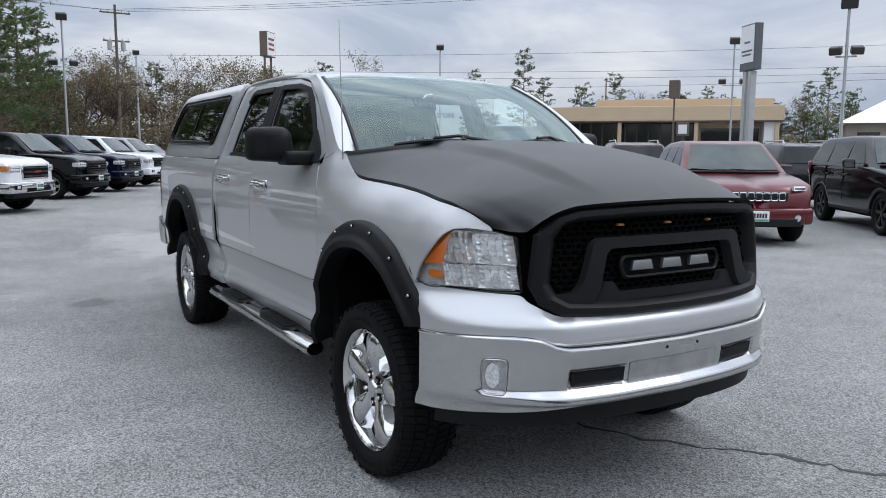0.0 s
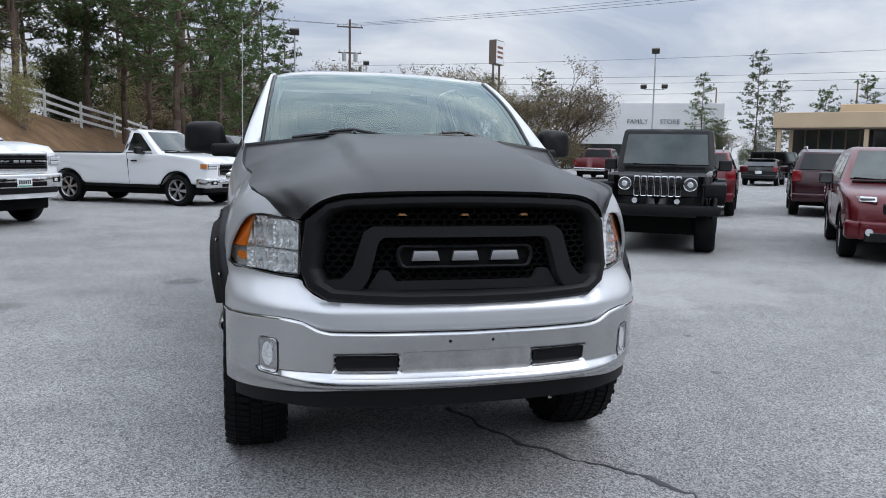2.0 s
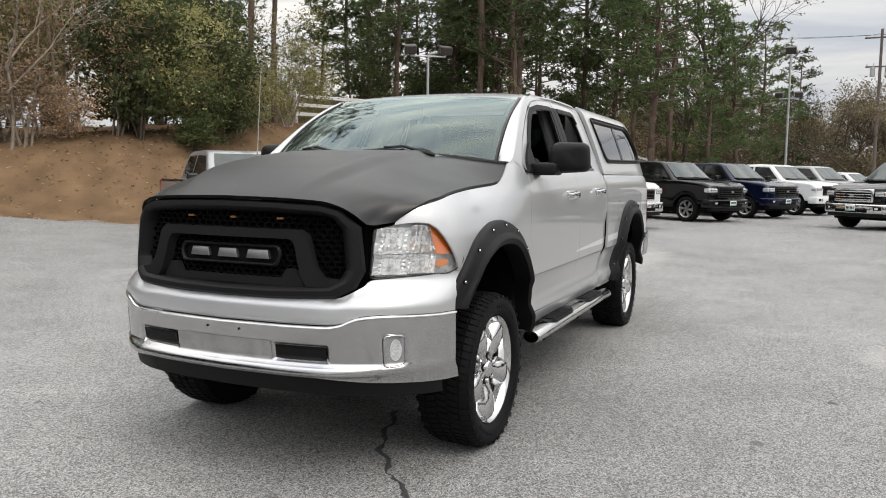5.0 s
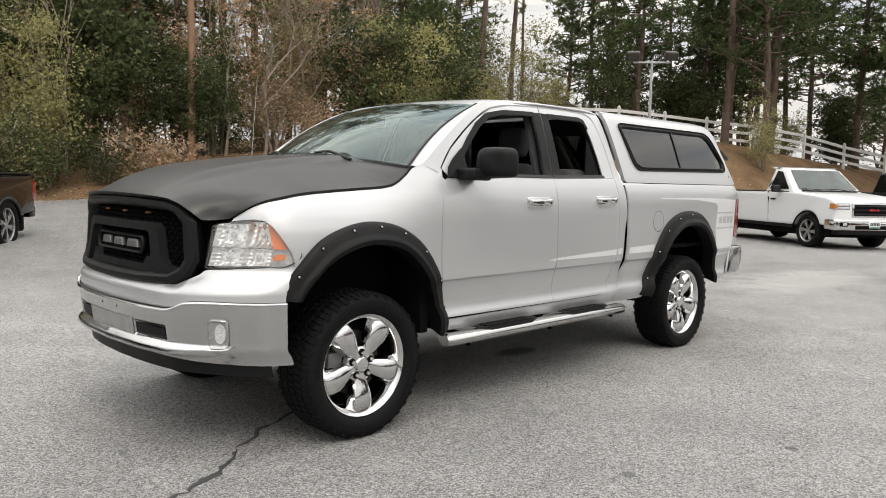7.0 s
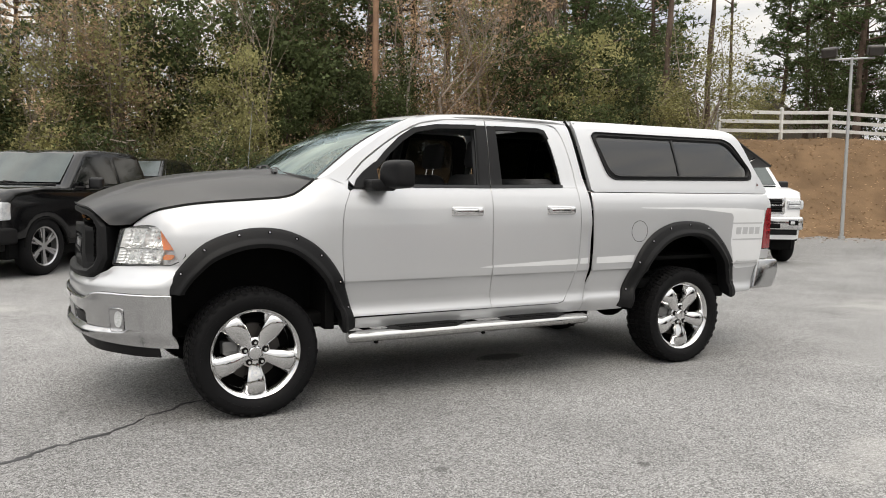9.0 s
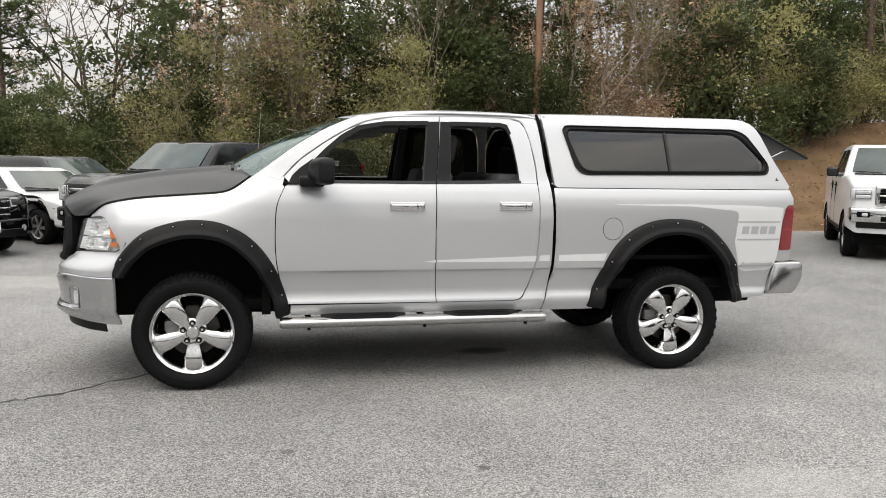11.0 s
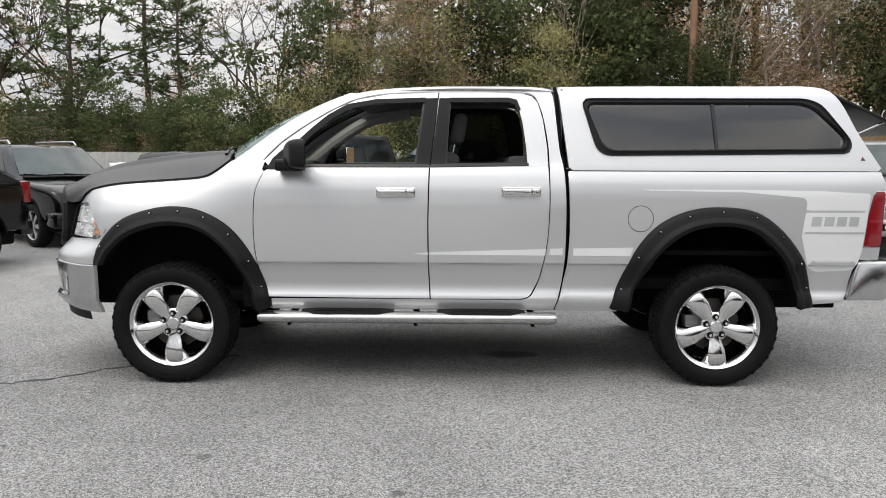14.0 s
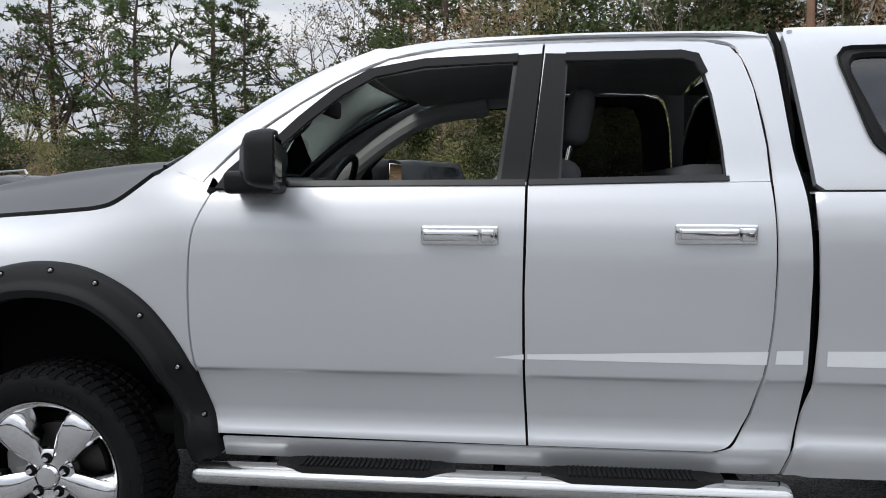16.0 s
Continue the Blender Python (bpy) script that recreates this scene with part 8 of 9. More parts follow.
# white corrugated fence and the grey wall behind it
def corrugated(x0, y0, x1, y1, z0, h, mat, label):
    d = Vector((x1 - x0, y1 - y0, 0))
    n = int(d.length / 0.095)
    nr = Vector((-d.y, d.x, 0)).normalized()
    bm = bmesh.new()
    for depth in (0.0,):
        lo, hi = [], []
        for k in range(n + 1):
            p = Vector((x0, y0, 0)) + d * (k / n) + nr * (0.02 if k % 2 else -0.02)
            lo.append(bm.verts.new((p.x, p.y, z0)))
            hi.append(bm.verts.new((p.x, p.y, z0 + h + 0.015 * (k % 2))))
        for k in range(n):
            bm.faces.new((lo[k], lo[k + 1], hi[k + 1], hi[k]))
    bmesh.ops.solidify(bm, geom=bm.faces[:], thickness=0.01)
    ob = finish("sheet_fence", bm, mat, smooth=20)
    tagged(ob, label, "fence")


corrugated(6.7, -18.6, 34.0, -8.6, 0.0, 1.62, SHEET_WHITE, "white corrugated metal fence behind the cars")
bm = bmesh.new()
box(bm, 0, 42, 0, 0.4, 0.0, 2.9, 0.02, 1, pose(13.0, -31.0, 0.4, 0, 0, 12))
tagged(finish("boundary_wall", bm, WALL_GREY), "long grey brown wall beyond the corrugated fence", "wall", kind="structure")

# tan shop with a canopy
def shop():
    b = thing("shop_building", "low tan shop with dark windows and a flat canopy", "building", pose(-54.5, 60.5, 0.0, 0, 0, 42.5))
    # local x runs along the front, -y faces the lot
    def add(name, mat, *a, bev=0.03):
        bm = bmesh.new()
        box(bm, *a, bev, 1)
        return part(name, bm, mat, b)
    wall = add("wall", TAN, -13, 10.2, 3.0, 16, 0, 6.0)
    add("upper_wall", TAN, -8.5, 10.0, 4.0, 15, 6.0, 7.1)
    add("canopy", TAN, -14, 10.6, -0.6, 3.2, 4.6, 6.1)
    add("canopy_trim", TAN_DARK, -14, 10.6, -0.55, 3.0, 4.46, 4.6)
    add("side_wall", WHITE_WALL, 8.8, 10.2, 0.0, 3.0, 0, 4.46)
    for k in range(12):
        x = -12.6 + 1.25 * k
        add("window", SHOPGLASS, x, x + 1.08, 2.94, 3.02, 0.9, 4.7, bev=0.0)
        add("window_post", TAN_DARK, x + 1.08, x + 1.25, 2.86, 3.02, 0.2, 4.86, bev=0.0)
    add("shop_window", SHOPGLASS, 2.8, 8.6, 2.94, 3.02, 0.4, 3.9, bev=0.0)
    add("window_band", TAN, 2.6, 8.9, 2.86, 3.0, 3.9, 4.86, bev=0.0)
    for k in range(4):
        x = -13.4 + 7.8 * k
        add("column", TAN, x - 0.2, x + 0.2, -0.3, 0.1, 0, 4.46)
    for k in range(3):
        add("strip_light", LAMP_FACE, 1.0 + 2.6 * k, 2.6 + 2.6 * k, 0.8, 1.0, 4.38, 4.45, bev=0.0)


shop()


def shed():
    b = thing("white_roof_building", "long building with a bright white pitched metal roof", "building", pose(-36.0, 88.0, 0.0, 0, 0, 35))
    bm = bmesh.new()
    box(bm, -14, 14, 0, 12, 0, 4.6, 0.03, 1)
    part("wall", bm, WALL_GREY, b)
    bm = bmesh.new()
    vs = [bm.verts.new(p) for p in ((-15, -1, 4.6), (15, -1, 4.6), (15, 13, 4.6), (-15, 13, 4.6), (-8, 6, 8.4), (12, 6, 8.4))]
    for f in ((0, 1, 5, 4), (1, 2, 5), (2, 3, 4, 5), (3, 0, 4), (3, 2, 1, 0)):
        bm.faces.new([vs[i] for i in f])
    bmesh.ops.recalc_face_normals(bm, faces=bm.faces)
    part("roof", bm, surface("white_metal_roof", (0.80, 0.81, 0.82), 0.45, vary=0.05), b)
    for k in range(7):
        bm = bmesh.new()
        box(bm, -13 + 3.7 * k, -10.8 + 3.7 * k, -0.03, 0.02, 0.6, 3.6, 0.0)
        part("window", bm, SHOPGLASS, b)


shed()


def store():
    b = thing("store_building", "large white windowless store wall with grey lettering", "building", pose(-96.0, 53.0, 0.0, 0, 0, 62))
    bm = bmesh.new()
    box(bm, -11, 11, 0, 20, 0, 9.0, 0.05, 1)
    part("wall", bm, WHITE_WALL, b)
    bm = bmesh.new()
    box(bm, -11.1, -5.5, -0.1, 8, 9.0, 9.9, 0.02, 1)
    part("parapet", bm, WHITE_WALL, b)
    for k, word in enumerate(("FAMILY", "STORE")):
        cu = bpy.data.curves.new("lettering", "FONT")
        cu.body, cu.size, cu.extrude, cu.align_x = word, 0.9, 0.02, "CENTER"
        tmp = bpy.data.objects.new("tmp", cu)
        me = bpy.data.meshes.new_from_object(tmp)
        bpy.data.objects.remove(tmp)
        me.materials.append(SIGN_GREY)
        ob = new("lettering", me)
        ob.parent = b
        ob.matrix_basis = pose(-0.6 + 4.4 * k, -0.06, 6.1, 90, 0, 0)
    bm = bmesh.new()
    box(bm, -10.5, 10.5, -0.05, 0.02, 0.2, 3.2, 0.0)
    part("shop_front", bm, SHOPGLASS, b)


store()


def pylon_sign():
    s = thing("pylon_sign", "tall white dealership sign on a grey steel pylon", "sign", pose(-24.4, 33.2, 0.0, 0, 0, -24))
    for x in (-0.30, 0.25):
        bm = bmesh.new()
        box(bm, x - 0.16, x + 0.16, -0.16, 0.16, 0, 5.7, 0.01, 1)
        part("pylon", bm, POLE_STEEL, s)
    bm = bmesh.new()
    box(bm, -0.75, 0.75, -0.22, 0.22, 5.75, 8.15, 0.03, 1)
    part("sign_box", bm, SIGN_GREY, s)
    for y in (-0.235, 0.235):
        bm = bmesh.new()
        box(bm, -0.68, 0.68, y - 0.01, y + 0.01, 6.15, 8.07, 0.0)
        part("sign_face", bm, SIGN_WHITE, s)
        sg = 1 if y > 0 else -1
        for w, z in ((0.30, 7.2), (0.55, 6.75), (0.45, 6.55)):
            bm = bmesh.new()
            box(bm, -w, w, *sorted((y + sg * 0.010, y + sg * 0.014)), z - 0.05, z + 0.05, 0.0)
            part("lettering_bar", bm, SIGN_GREY, s)


pylon_sign()


def post_sign(x, y, z0, z1, w, label, ang, posts=2, deep=0.25, print_bars=False):
    s = thing("roadside_sign", label, "sign", pose(x, y, 0, 0, 0, ang))
    for k in range(posts):
        px = (-0.5 + k) * w * 0.75 if posts > 1 else 0.0
        bm = bmesh.new()
        cyl(bm, (px, 0, -0.3), (px, 0, z0 + 0.3), max(0.07, w * 0.06), max(0.07, w * 0.06), 10)
        part("post", bm, TAN_DARK, s)
    bm = bmesh.new()
    box(bm, -w / 2, w / 2, -deep, deep, z0, z1, 0.03, 1)
    part("sign_box", bm, TAN_DARK, s)
    for sg in (-1, 1):
        yy = sg * (deep + 0.012)
        bm = bmesh.new()
        box(bm, -w / 2 + 0.14, w / 2 - 0.14, yy - 0.01, yy + 0.01, z0 + 0.16, z1 - 0.16, 0.0)
        face = part("sign_face", bm, SIGN_WHITE if posts > 1 or w < 0.95 and z0 < 4 else TAN_DARK, s)
        for k in range(3 if print_bars else 0):
            bm = bmesh.new()
            h = z0 + (z1 - z0) * (0.30 + 0.2 * k)
            box(bm, -w * 0.34, w * 0.34, *sorted((yy + sg * 0.010, yy + sg * 0.016)), h - (z1 - z0) * 0.05, h + (z1 - z0) * 0.05, 0.0)
            part("lettering_bar", bm, BRICK_RED, face)


post_sign(-168.5, 54.5, 21.9, 27.3, 4.2, "brown framed white roadside sign on two posts", 136, deep=0.9, print_bars=True)
post_sign(-40.6, 45.2, 5.6, 7.0, 0.9, "small dark sign box on a post", 128, posts=1, deep=0.4)
post_sign(-38.0, 43.4, 2.6, 3.6, 0.9, "small white notice sign on a post", 40, posts=1)

# red brick house behind the bank
b = thing("brick_house", "red brick house with a grey roof behind the fence", "house", pose(-42.0, -27.0, 1.3, 0, 0, 25))
bm = bmesh.new()
box(bm, -6, 6, -4, 4, -0.5, 3.0, 0.02, 1)
part("wall", bm, BRICK_RED, b)
bm = bmesh.new()
vs = [bm.verts.new(p) for p in ((-6.5, -4.5, 3.0), (6.5, -4.5, 3.0), (6.5, 4.5, 3.0), (-6.5, 4.5, 3.0), (-6.5, 0, 5.2), (6.5, 0, 5.2))]
for f in ((0, 1, 5, 4), (2, 3, 4, 5), (1, 2, 5), (3, 0, 4), (3, 2, 1, 0)):
    bm.faces.new([vs[i] for i in f])
bmesh.ops.recalc_face_normals(bm, faces=bm.faces)
part("roof", bm, WALL_GREY, b)
for k in range(3):
    bm = bmesh.new()
    box(bm, -4.5 + 3.6 * k, -3.3 + 3.6 * k, 3.96, 4.04, 0.9, 2.3, 0.0)
    part("window", bm, SHOPGLASS, b)

# added unseen wall closing the lot away from the walk, to darken low reflections
UNSEEN_WALL = surface("unseen_wall_brown", (0.075, 0.070, 0.050), 0.95, vary=0.4, scale=0.15, fine=2.0, spec=0.05)
bm = bmesh.new()
prev = None
for k in range(64):
    a = radians(-72 + 175 * k / 63)
    h = 8.0 + 2.2 * noise.noise(Vector((k * 0.7, 3.0, 0))) + 1.2 * noise.noise(Vector((k * 2.3, 9.0, 0)))
    ring_ = [bm.verts.new((r * math.cos(a), r * math.sin(a), zz)) for r, zz in ((110, -0.5), (110, h), (126, h), (126, -0.5))]
    if prev:
        for j in range(3):
            bm.faces.new((prev[j], ring_[j], ring_[j + 1], prev[j + 1]))
    prev = ring_
bmesh.ops.recalc_face_normals(bm, faces=bm.faces)
tagged(finish("backdrop", bm, UNSEEN_WALL), "plain brown wall out of view that darkens low reflections", "woods", kind="structure")

# ---- trees ----
def leaf_mat(name, color, vary=0.46):
    m = surface(name, color, 0.75, vary=vary, scale=0.9, fine=5.0, rand=0.28, spec=0.25)
    nt = m.node_tree
    b = nt.nodes["Principled BSDF"]
    tl = nt.nodes.new("ShaderNodeBsdfTranslucent")
    mx = nt.nodes.new("ShaderNodeMixShader")
    mx.inputs[0].default_value = 0.38
    src = b.inputs["Base Color"].links[0].from_socket
    nt.links.new(src, tl.inputs["Color"])
    nt.links.new(b.outputs[0], mx.inputs[1])
    nt.links.new(tl.outputs[0], mx.inputs[2])
    nt.links.new(mx.outputs[0], nt.nodes["Material Output"].inputs["Surface"])
    return m


BARK = surface("grey_brown_bark", (0.105, 0.082, 0.066), 0.9, vary=0.4, scale=3, fine=30, bump=0.8, bump_scale=22, spec=0.1)
PINE_BARK = surface("reddish_pine_bark", (0.125, 0.092, 0.074), 0.9, vary=0.4, scale=2.5, fine=18, bump=1.0, bump_scale=14, spec=0.1)
NEEDLE = leaf_mat("pine_needles", (0.088, 0.122, 0.050))
LEAF_GREEN = leaf_mat("evergreen_leaves", (0.088, 0.112, 0.046))
LEAF_OLIVE = leaf_mat("olive_leaves", (0.300, 0.285, 0.130))
LEAF_BROWN = leaf_mat("dead_brown_leaves", (0.420, 0.290, 0.185))
FAR_BARK = surface("far_bark", (0.085, 0.068, 0.055), 0.9, vary=0.3, spec=0.1)
LEAF_FAR = leaf_mat("withered_far_leaves", (0.165, 0.135, 0.082))
TWIG = surface("thin_stems", (0.27, 0.225, 0.185), 0.9, vary=0.3, spec=0.1)


def leaf(bm, p, size, rng, long=1.6):
    """One small bent leaf of two triangles."""
    d = Vector((rng.gauss(0, 1), rng.gauss(0, 1), rng.gauss(0, 0.7))).normalized()
    e = d.cross(Vector((rng.gauss(0, 1), rng.gauss(0, 1), rng.gauss(0, 1)))).normalized()
    a = p - d * size * long * 0.5
    b = p + d * size * long * 0.5
    c = p + e * size * 0.85
    f = p - e * size * 0.85
    va, vb, vc = (bm_add(bm, q) for q in (a, b, c if rng.random() < 0.5 else f))
    bm[1].append((va, vc, vb))


def bm_add(bm, q):
    bm[0].append(tuple(q))
    return len(bm[0]) - 1


def mesh_of(name, data, mat):
    me = bpy.data.meshes.new(name)
    me.from_pydata(data[0], [], data[1])
    me.materials.append(mat)
    return me


def limb(bm, p0, p1, r0, r1, n=5, bend=0.0, rng=None):
    p0, p1 = Vector(p0), Vector(p1)
    k = 4 if r0 > 0.03 else 2
    pts = []
    off = Vector((rng.uniform(-1, 1), rng.uniform(-1, 1), rng.uniform(-0.3, 0.3))) * bend if rng else Vector()
    for i in range(k + 1):
        t = i / k
        pts.append(p0.lerp(p1, t) + off * math.sin(math.pi * t))
    tube(bm, pts, [r0 + (r1 - r0) * i / k for i in range(k + 1)], n)
    return pts


def tree(name, label, trunk_bm, bark, crown, leafy, m, group):
    t = thing(name, label, "tree", m, group)
    part("trunk", trunk_bm, bark, t)
    me = mesh_of("crown", crown, leafy)
    c = new("crown", me)
    c.parent = t
    return t


def make_pine(seed, h=17.0, start=0.5, dense=1.0):
    rng = random.Random(seed)
    bm = bmesh.new()
    lean = Vector((rng.uniform(-0.6, 0.6), rng.uniform(-0.6, 0.6), 0))
    pts = [Vector((0, 0, -0.4)) + lean * (q / 10) ** 1.5 + Vector((0.06 * math.sin(q), 0.06 * math.cos(q * 1.3), h * q / 10)) for q in range(11)]
    tube(bm, pts, [0.20 * (1 - 0.80 * q / 10) for q in range(11)], 9)
    crown = ([], [])
    n = int(38 * dense)
    for k in range(n):
        t = start + (1 - start) * ((k + rng.random()) / n) ** 0.9
        z = h * min(0.995, t)
        base = lean * min(1, t) ** 1.5 + Vector((0, 0, z))
        a = rng.uniform(0, 6.283)
        up = rng.uniform(-0.1, 0.45)
        ln = (1.2 + 2.6 * (1 - t) / (1 - start)) * rng.uniform(0.5, 1.0) + 0.3
        tip = base + Vector((math.cos(a), math.sin(a), up)) * ln
        limb(bm, base, tip, 0.035 + 0.02 * (1 - t), 0.008, 4, 0.2, rng)
        for j in range(int(4 + ln * 3.2)):
            c = base.lerp(tip, rng.uniform(0.35, 1.05)) + Vector((rng.gauss(0, 0.22), rng.gauss(0, 0.22), rng.gauss(0.05, 0.14)))
            for q in range(10):
                d = Vector((rng.gauss(0, 1), rng.gauss(0, 1), rng.gauss(0.3, 0.8))).normalized()
                e = d.cross(Vector((rng.gauss(0, 1), rng.gauss(0, 1), rng.gauss(0, 1)))).normalized() * 0.046
                s = c + d * 0.03
                va, vb, vc = bm_add(crown, s - e), bm_add(crown, s + e), bm_add(crown, s + d * rng.uniform(0.18, 0.36))
                crown[1].append((va, vb, vc))
    # a few dead stubs below the crown
    for k in range(7):
        z = h * rng.uniform(0.2, start)
        a = rng.uniform(0, 6.283)
        limb(bm, (lean.x * (z / h) ** 1.5, lean.y * (z / h) ** 1.5, z), (math.cos(a) * 0.8 + lean.x * 0.3, math.sin(a) * 0.8 + lean.y * 0.3, z + rng.uniform(-0.1, 0.4)), 0.025, 0.006, 4, 0.1, rng)
    return bm, crown


def make_leafy(seed, h=6.0, wide=2.2, leaves=3000, size=0.10, low=0.05, gap=0.5, stems=9):
    """A broad shrub or small tree: several stems, clumped leaves with gaps."""
    rng = random.Random(seed)
    bm = bmesh.new()
    crown = ([], [])
    tips = []
    for k in range(rng.randint(4, 6)):
        a = rng.uniform(0, 6.283)
        rad = rng.uniform(0.2, 0.9) * wide
        top = Vector((math.cos(a) * rad, math.sin(a) * rad, h * rng.uniform(0.7, 1.0)))
        pts = limb(bm, (rng.uniform(-0.2, 0.2), rng.uniform(-0.2, 0.2), -0.3), top, 0.020 + 0.006 * h, 0.008, 5, 0.4, rng)
        for j in range(stems):
            b = pts[rng.randint(1, len(pts) - 1)].lerp(pts[rng.randint(1, len(pts) - 1)], rng.random())
            a2 = rng.uniform(0, 6.283)
            e = b + Vector((math.cos(a2), math.sin(a2), rng.uniform(-0.2, 0.8))) * rng.uniform(0.35, 0.75) * wide
            e.z = max(e.z, h * low + 0.2)
            limb(bm, b, e, 0.022, 0.005, 3, 0.15, rng)
            tips.append(e)
            tips.append(b.lerp(e, 0.6))
    per = max(6, leaves // len(tips))
    for e in tips:
        spread = rng.uniform(0.18, 0.42) * wide * gap + 0.12
        for q in range(int(per * rng.uniform(0.4, 1.6))):
            p = e + Vector((rng.gauss(0, spread), rng.gauss(0, spread), rng.gauss(0, spread * 0.75)))
            p.z = max(p.z, 0.05)
            leaf(crown, p, size * rng.uniform(0.6, 1.3), rng)
    return bm, crown


def make_bare(seed, h=11.0, leaves=500, clump=0, r0=0.17, deep=5, straight=0.55):
    """A leafless broad tree with fine twigs and a few clinging brown leaves."""
    rng = random.Random(seed)
    bm = bmesh.new()
    crown = ([], [])

    def grow(p, d, ln, r, depth):
        q = p + d * ln
        limb(bm, p, q, r, r * 0.62, 6 if depth > 2 else 3, ln * 0.06, rng)
        if depth == 0:
            for k in range(3):
                e = q + Vector((rng.gauss(0, 1), rng.gauss(0, 1), rng.gauss(0.5, 0.7))).normalized() * ln * 0.6
                w = d.cross(e - q).normalized() * 0.008 if d.cross(e - q).length > 1e-6 else Vector((0.008, 0, 0))
                va, vb, vc = bm_add(crown, q - w), bm_add(crown, q + w), bm_add(crown, e)
                crown[1].append((va, vb, vc))
                for w2 in range(clump):
                    leaf(crown, q.lerp(e, rng.random()) + Vector((rng.gauss(0, 0.30), rng.gauss(0, 0.30), rng.gauss(0, 0.26))), 0.125 * rng.uniform(0.6, 1.3), rng)
                if leaves and rng.random() < leaves / 500:
                    leaf(crown, e, 0.10, rng)
                    leaf(crown, q + Vector((rng.gauss(0, 0.1), rng.gauss(0, 0.1), rng.gauss(0, 0.1))), 0.10, rng)
            return
        for k in range(rng.choice((2, 3, 3)) if depth > 1 else 3):
            nd = (d + Vector((rng.gauss(0, straight), rng.gauss(0, straight), rng.gauss(0.12, 0.3)))).normalized()
            grow(p.lerp(q, rng.uniform(0.7, 1.0)), nd, ln * rng.uniform(0.62, 0.85), r * 0.58, depth - 1)

    grow(Vector((0, 0, -0.4)), Vector((rng.uniform(-0.08, 0.08), rng.uniform(-0.08, 0.08), 1)).normalized(), h * 0.30, r0, deep)
    return bm, crown


protos = {
    "pine": [tree("pine_tree", "tall pine with a bare reddish trunk and open crown", *(lambda r: (r[0], PINE_BARK, r[1]))(make_pine(11 + k, h, st, dn)), NEEDLE, pose(0, 0, 0), "pines of the wood") for k, (h, st, dn) in enumerate(((16, 0.30, 1.5), (14, 0.24, 1.6), (17, 0.40, 1.3), (12, 0.16, 1.7)))],
    "green": [tree("evergreen_tree", "dense dark evergreen tree at the edge of the wood", *(lambda r: (r[0], BARK, r[1]))(make_leafy(31 + k, h, w, n, 0.124, gap=0.38, stems=11)), LEAF_GREEN, pose(0, 0, 0), "evergreens of the wood") for k, (h, w, n) in enumerate(((6.5, 2.0, 5600), (8.5, 2.4, 7000), (4.2, 1.7, 4600)))],
    "olive": [tree("shrub", "tangled olive shrub with thinning leaves", *(lambda r: (r[0], TWIG, r[1]))(make_leafy(51 + k, h, w, n, 0.078, gap=0.34, stems=12)), LEAF_OLIVE, pose(0, 0, 0), "shrubs of the wood") for k, (h, w, n) in enumerate(((4.5, 1.8, 6000), (6.5, 2.2, 7200), (3.0, 1.5, 4400)))],
    "brown": [tree("withered_tree", "young tree with dry brown leaves", *(lambda r: (r[0], TWIG, r[1]))(make_leafy(71 + k, h, w, n, 0.072, gap=0.36, stems=14)), LEAF_BROWN, pose(0, 0, 0), "withered trees of the wood") for k, (h, w, n) in enumerate(((5.0, 1.7, 3400), (7.5, 2.2, 4200), (2.6, 1.4, 3200)))],
    "bare": [tree("bare_tree", "leafless broad tree with fine twigs", *(lambda r: (r[0], FAR_BARK, r[1]))(make_bare(91 + k, h, lv)), LEAF_FAR, pose(0, 0, 0), "bare trees") for k, (h, lv) in enumerate(((12, 60), (13, 420), (10, 500)))],
    "sapling": [tree("sapling", "thin leafless grey sapling at the edge of the wood", *(lambda r: (r[0], TWIG, r[1]))(make_bare(161 + k, h, 200, 0, 0.05, 4, 0.28)), LEAF_BROWN, pose(0, 0, 0), "saplings of the wood") for k, h in enumerate((8.5, 7.0, 10.0))],
    "mast": [tree("pine_tree", "slim pine with a long bare trunk and a small high crown", *(lambda r: (r[0], PINE_BARK, r[1]))(make_pine(211 + k, h, st, 0.5)), NEEDLE, pose(0, 0, 0), "pines of the wood") for k, (h, st) in enumerate(((17, 0.55), (15, 0.62)))],
    "brush": [tree("low_bush", "low tangled bush at the foot of the bank", *(lambda r: (r[0], TWIG, r[1]))(make_leafy(231 + k, h, w, n, 0.070, gap=0.40, stems=8)), mt, pose(0, 0, 0), "low bushes of the bank") for k, (h, w, n, mt) in enumerate(((1.5, 1.2, 2200, LEAF_OLIVE), (1.1, 1.1, 1800, LEAF_BROWN), (1.8, 1.1, 2400, LEAF_GREEN)))],
    "thicket": [tree("thicket", "brown winter thicket under the far trees", *(lambda r: (r[0], FAR_BARK, r[1]))(make_leafy(251 + k, h, w, n, 0.16, gap=0.5)), LEAF_FAR, pose(0, 0, 0), "thickets beyond the lot") for k, (h, w, n) in enumerate(((3.4, 3.4, 2400), (4.6, 3.0, 2400)))],
    "oak": [tree("withered_oak", "broad tree with clinging withered brown leaves", *(lambda r: (r[0], FAR_BARK, r[1]))(make_bare(131 + k, h, 0, cl)), LEAF_FAR, pose(0, 0, 0), "withered trees beyond the lot") for k, (h, cl) in enumerate(((11.5, 5), (10.0, 5), (12.5, 4)))],
}
used = set()
rng = random.Random(5)


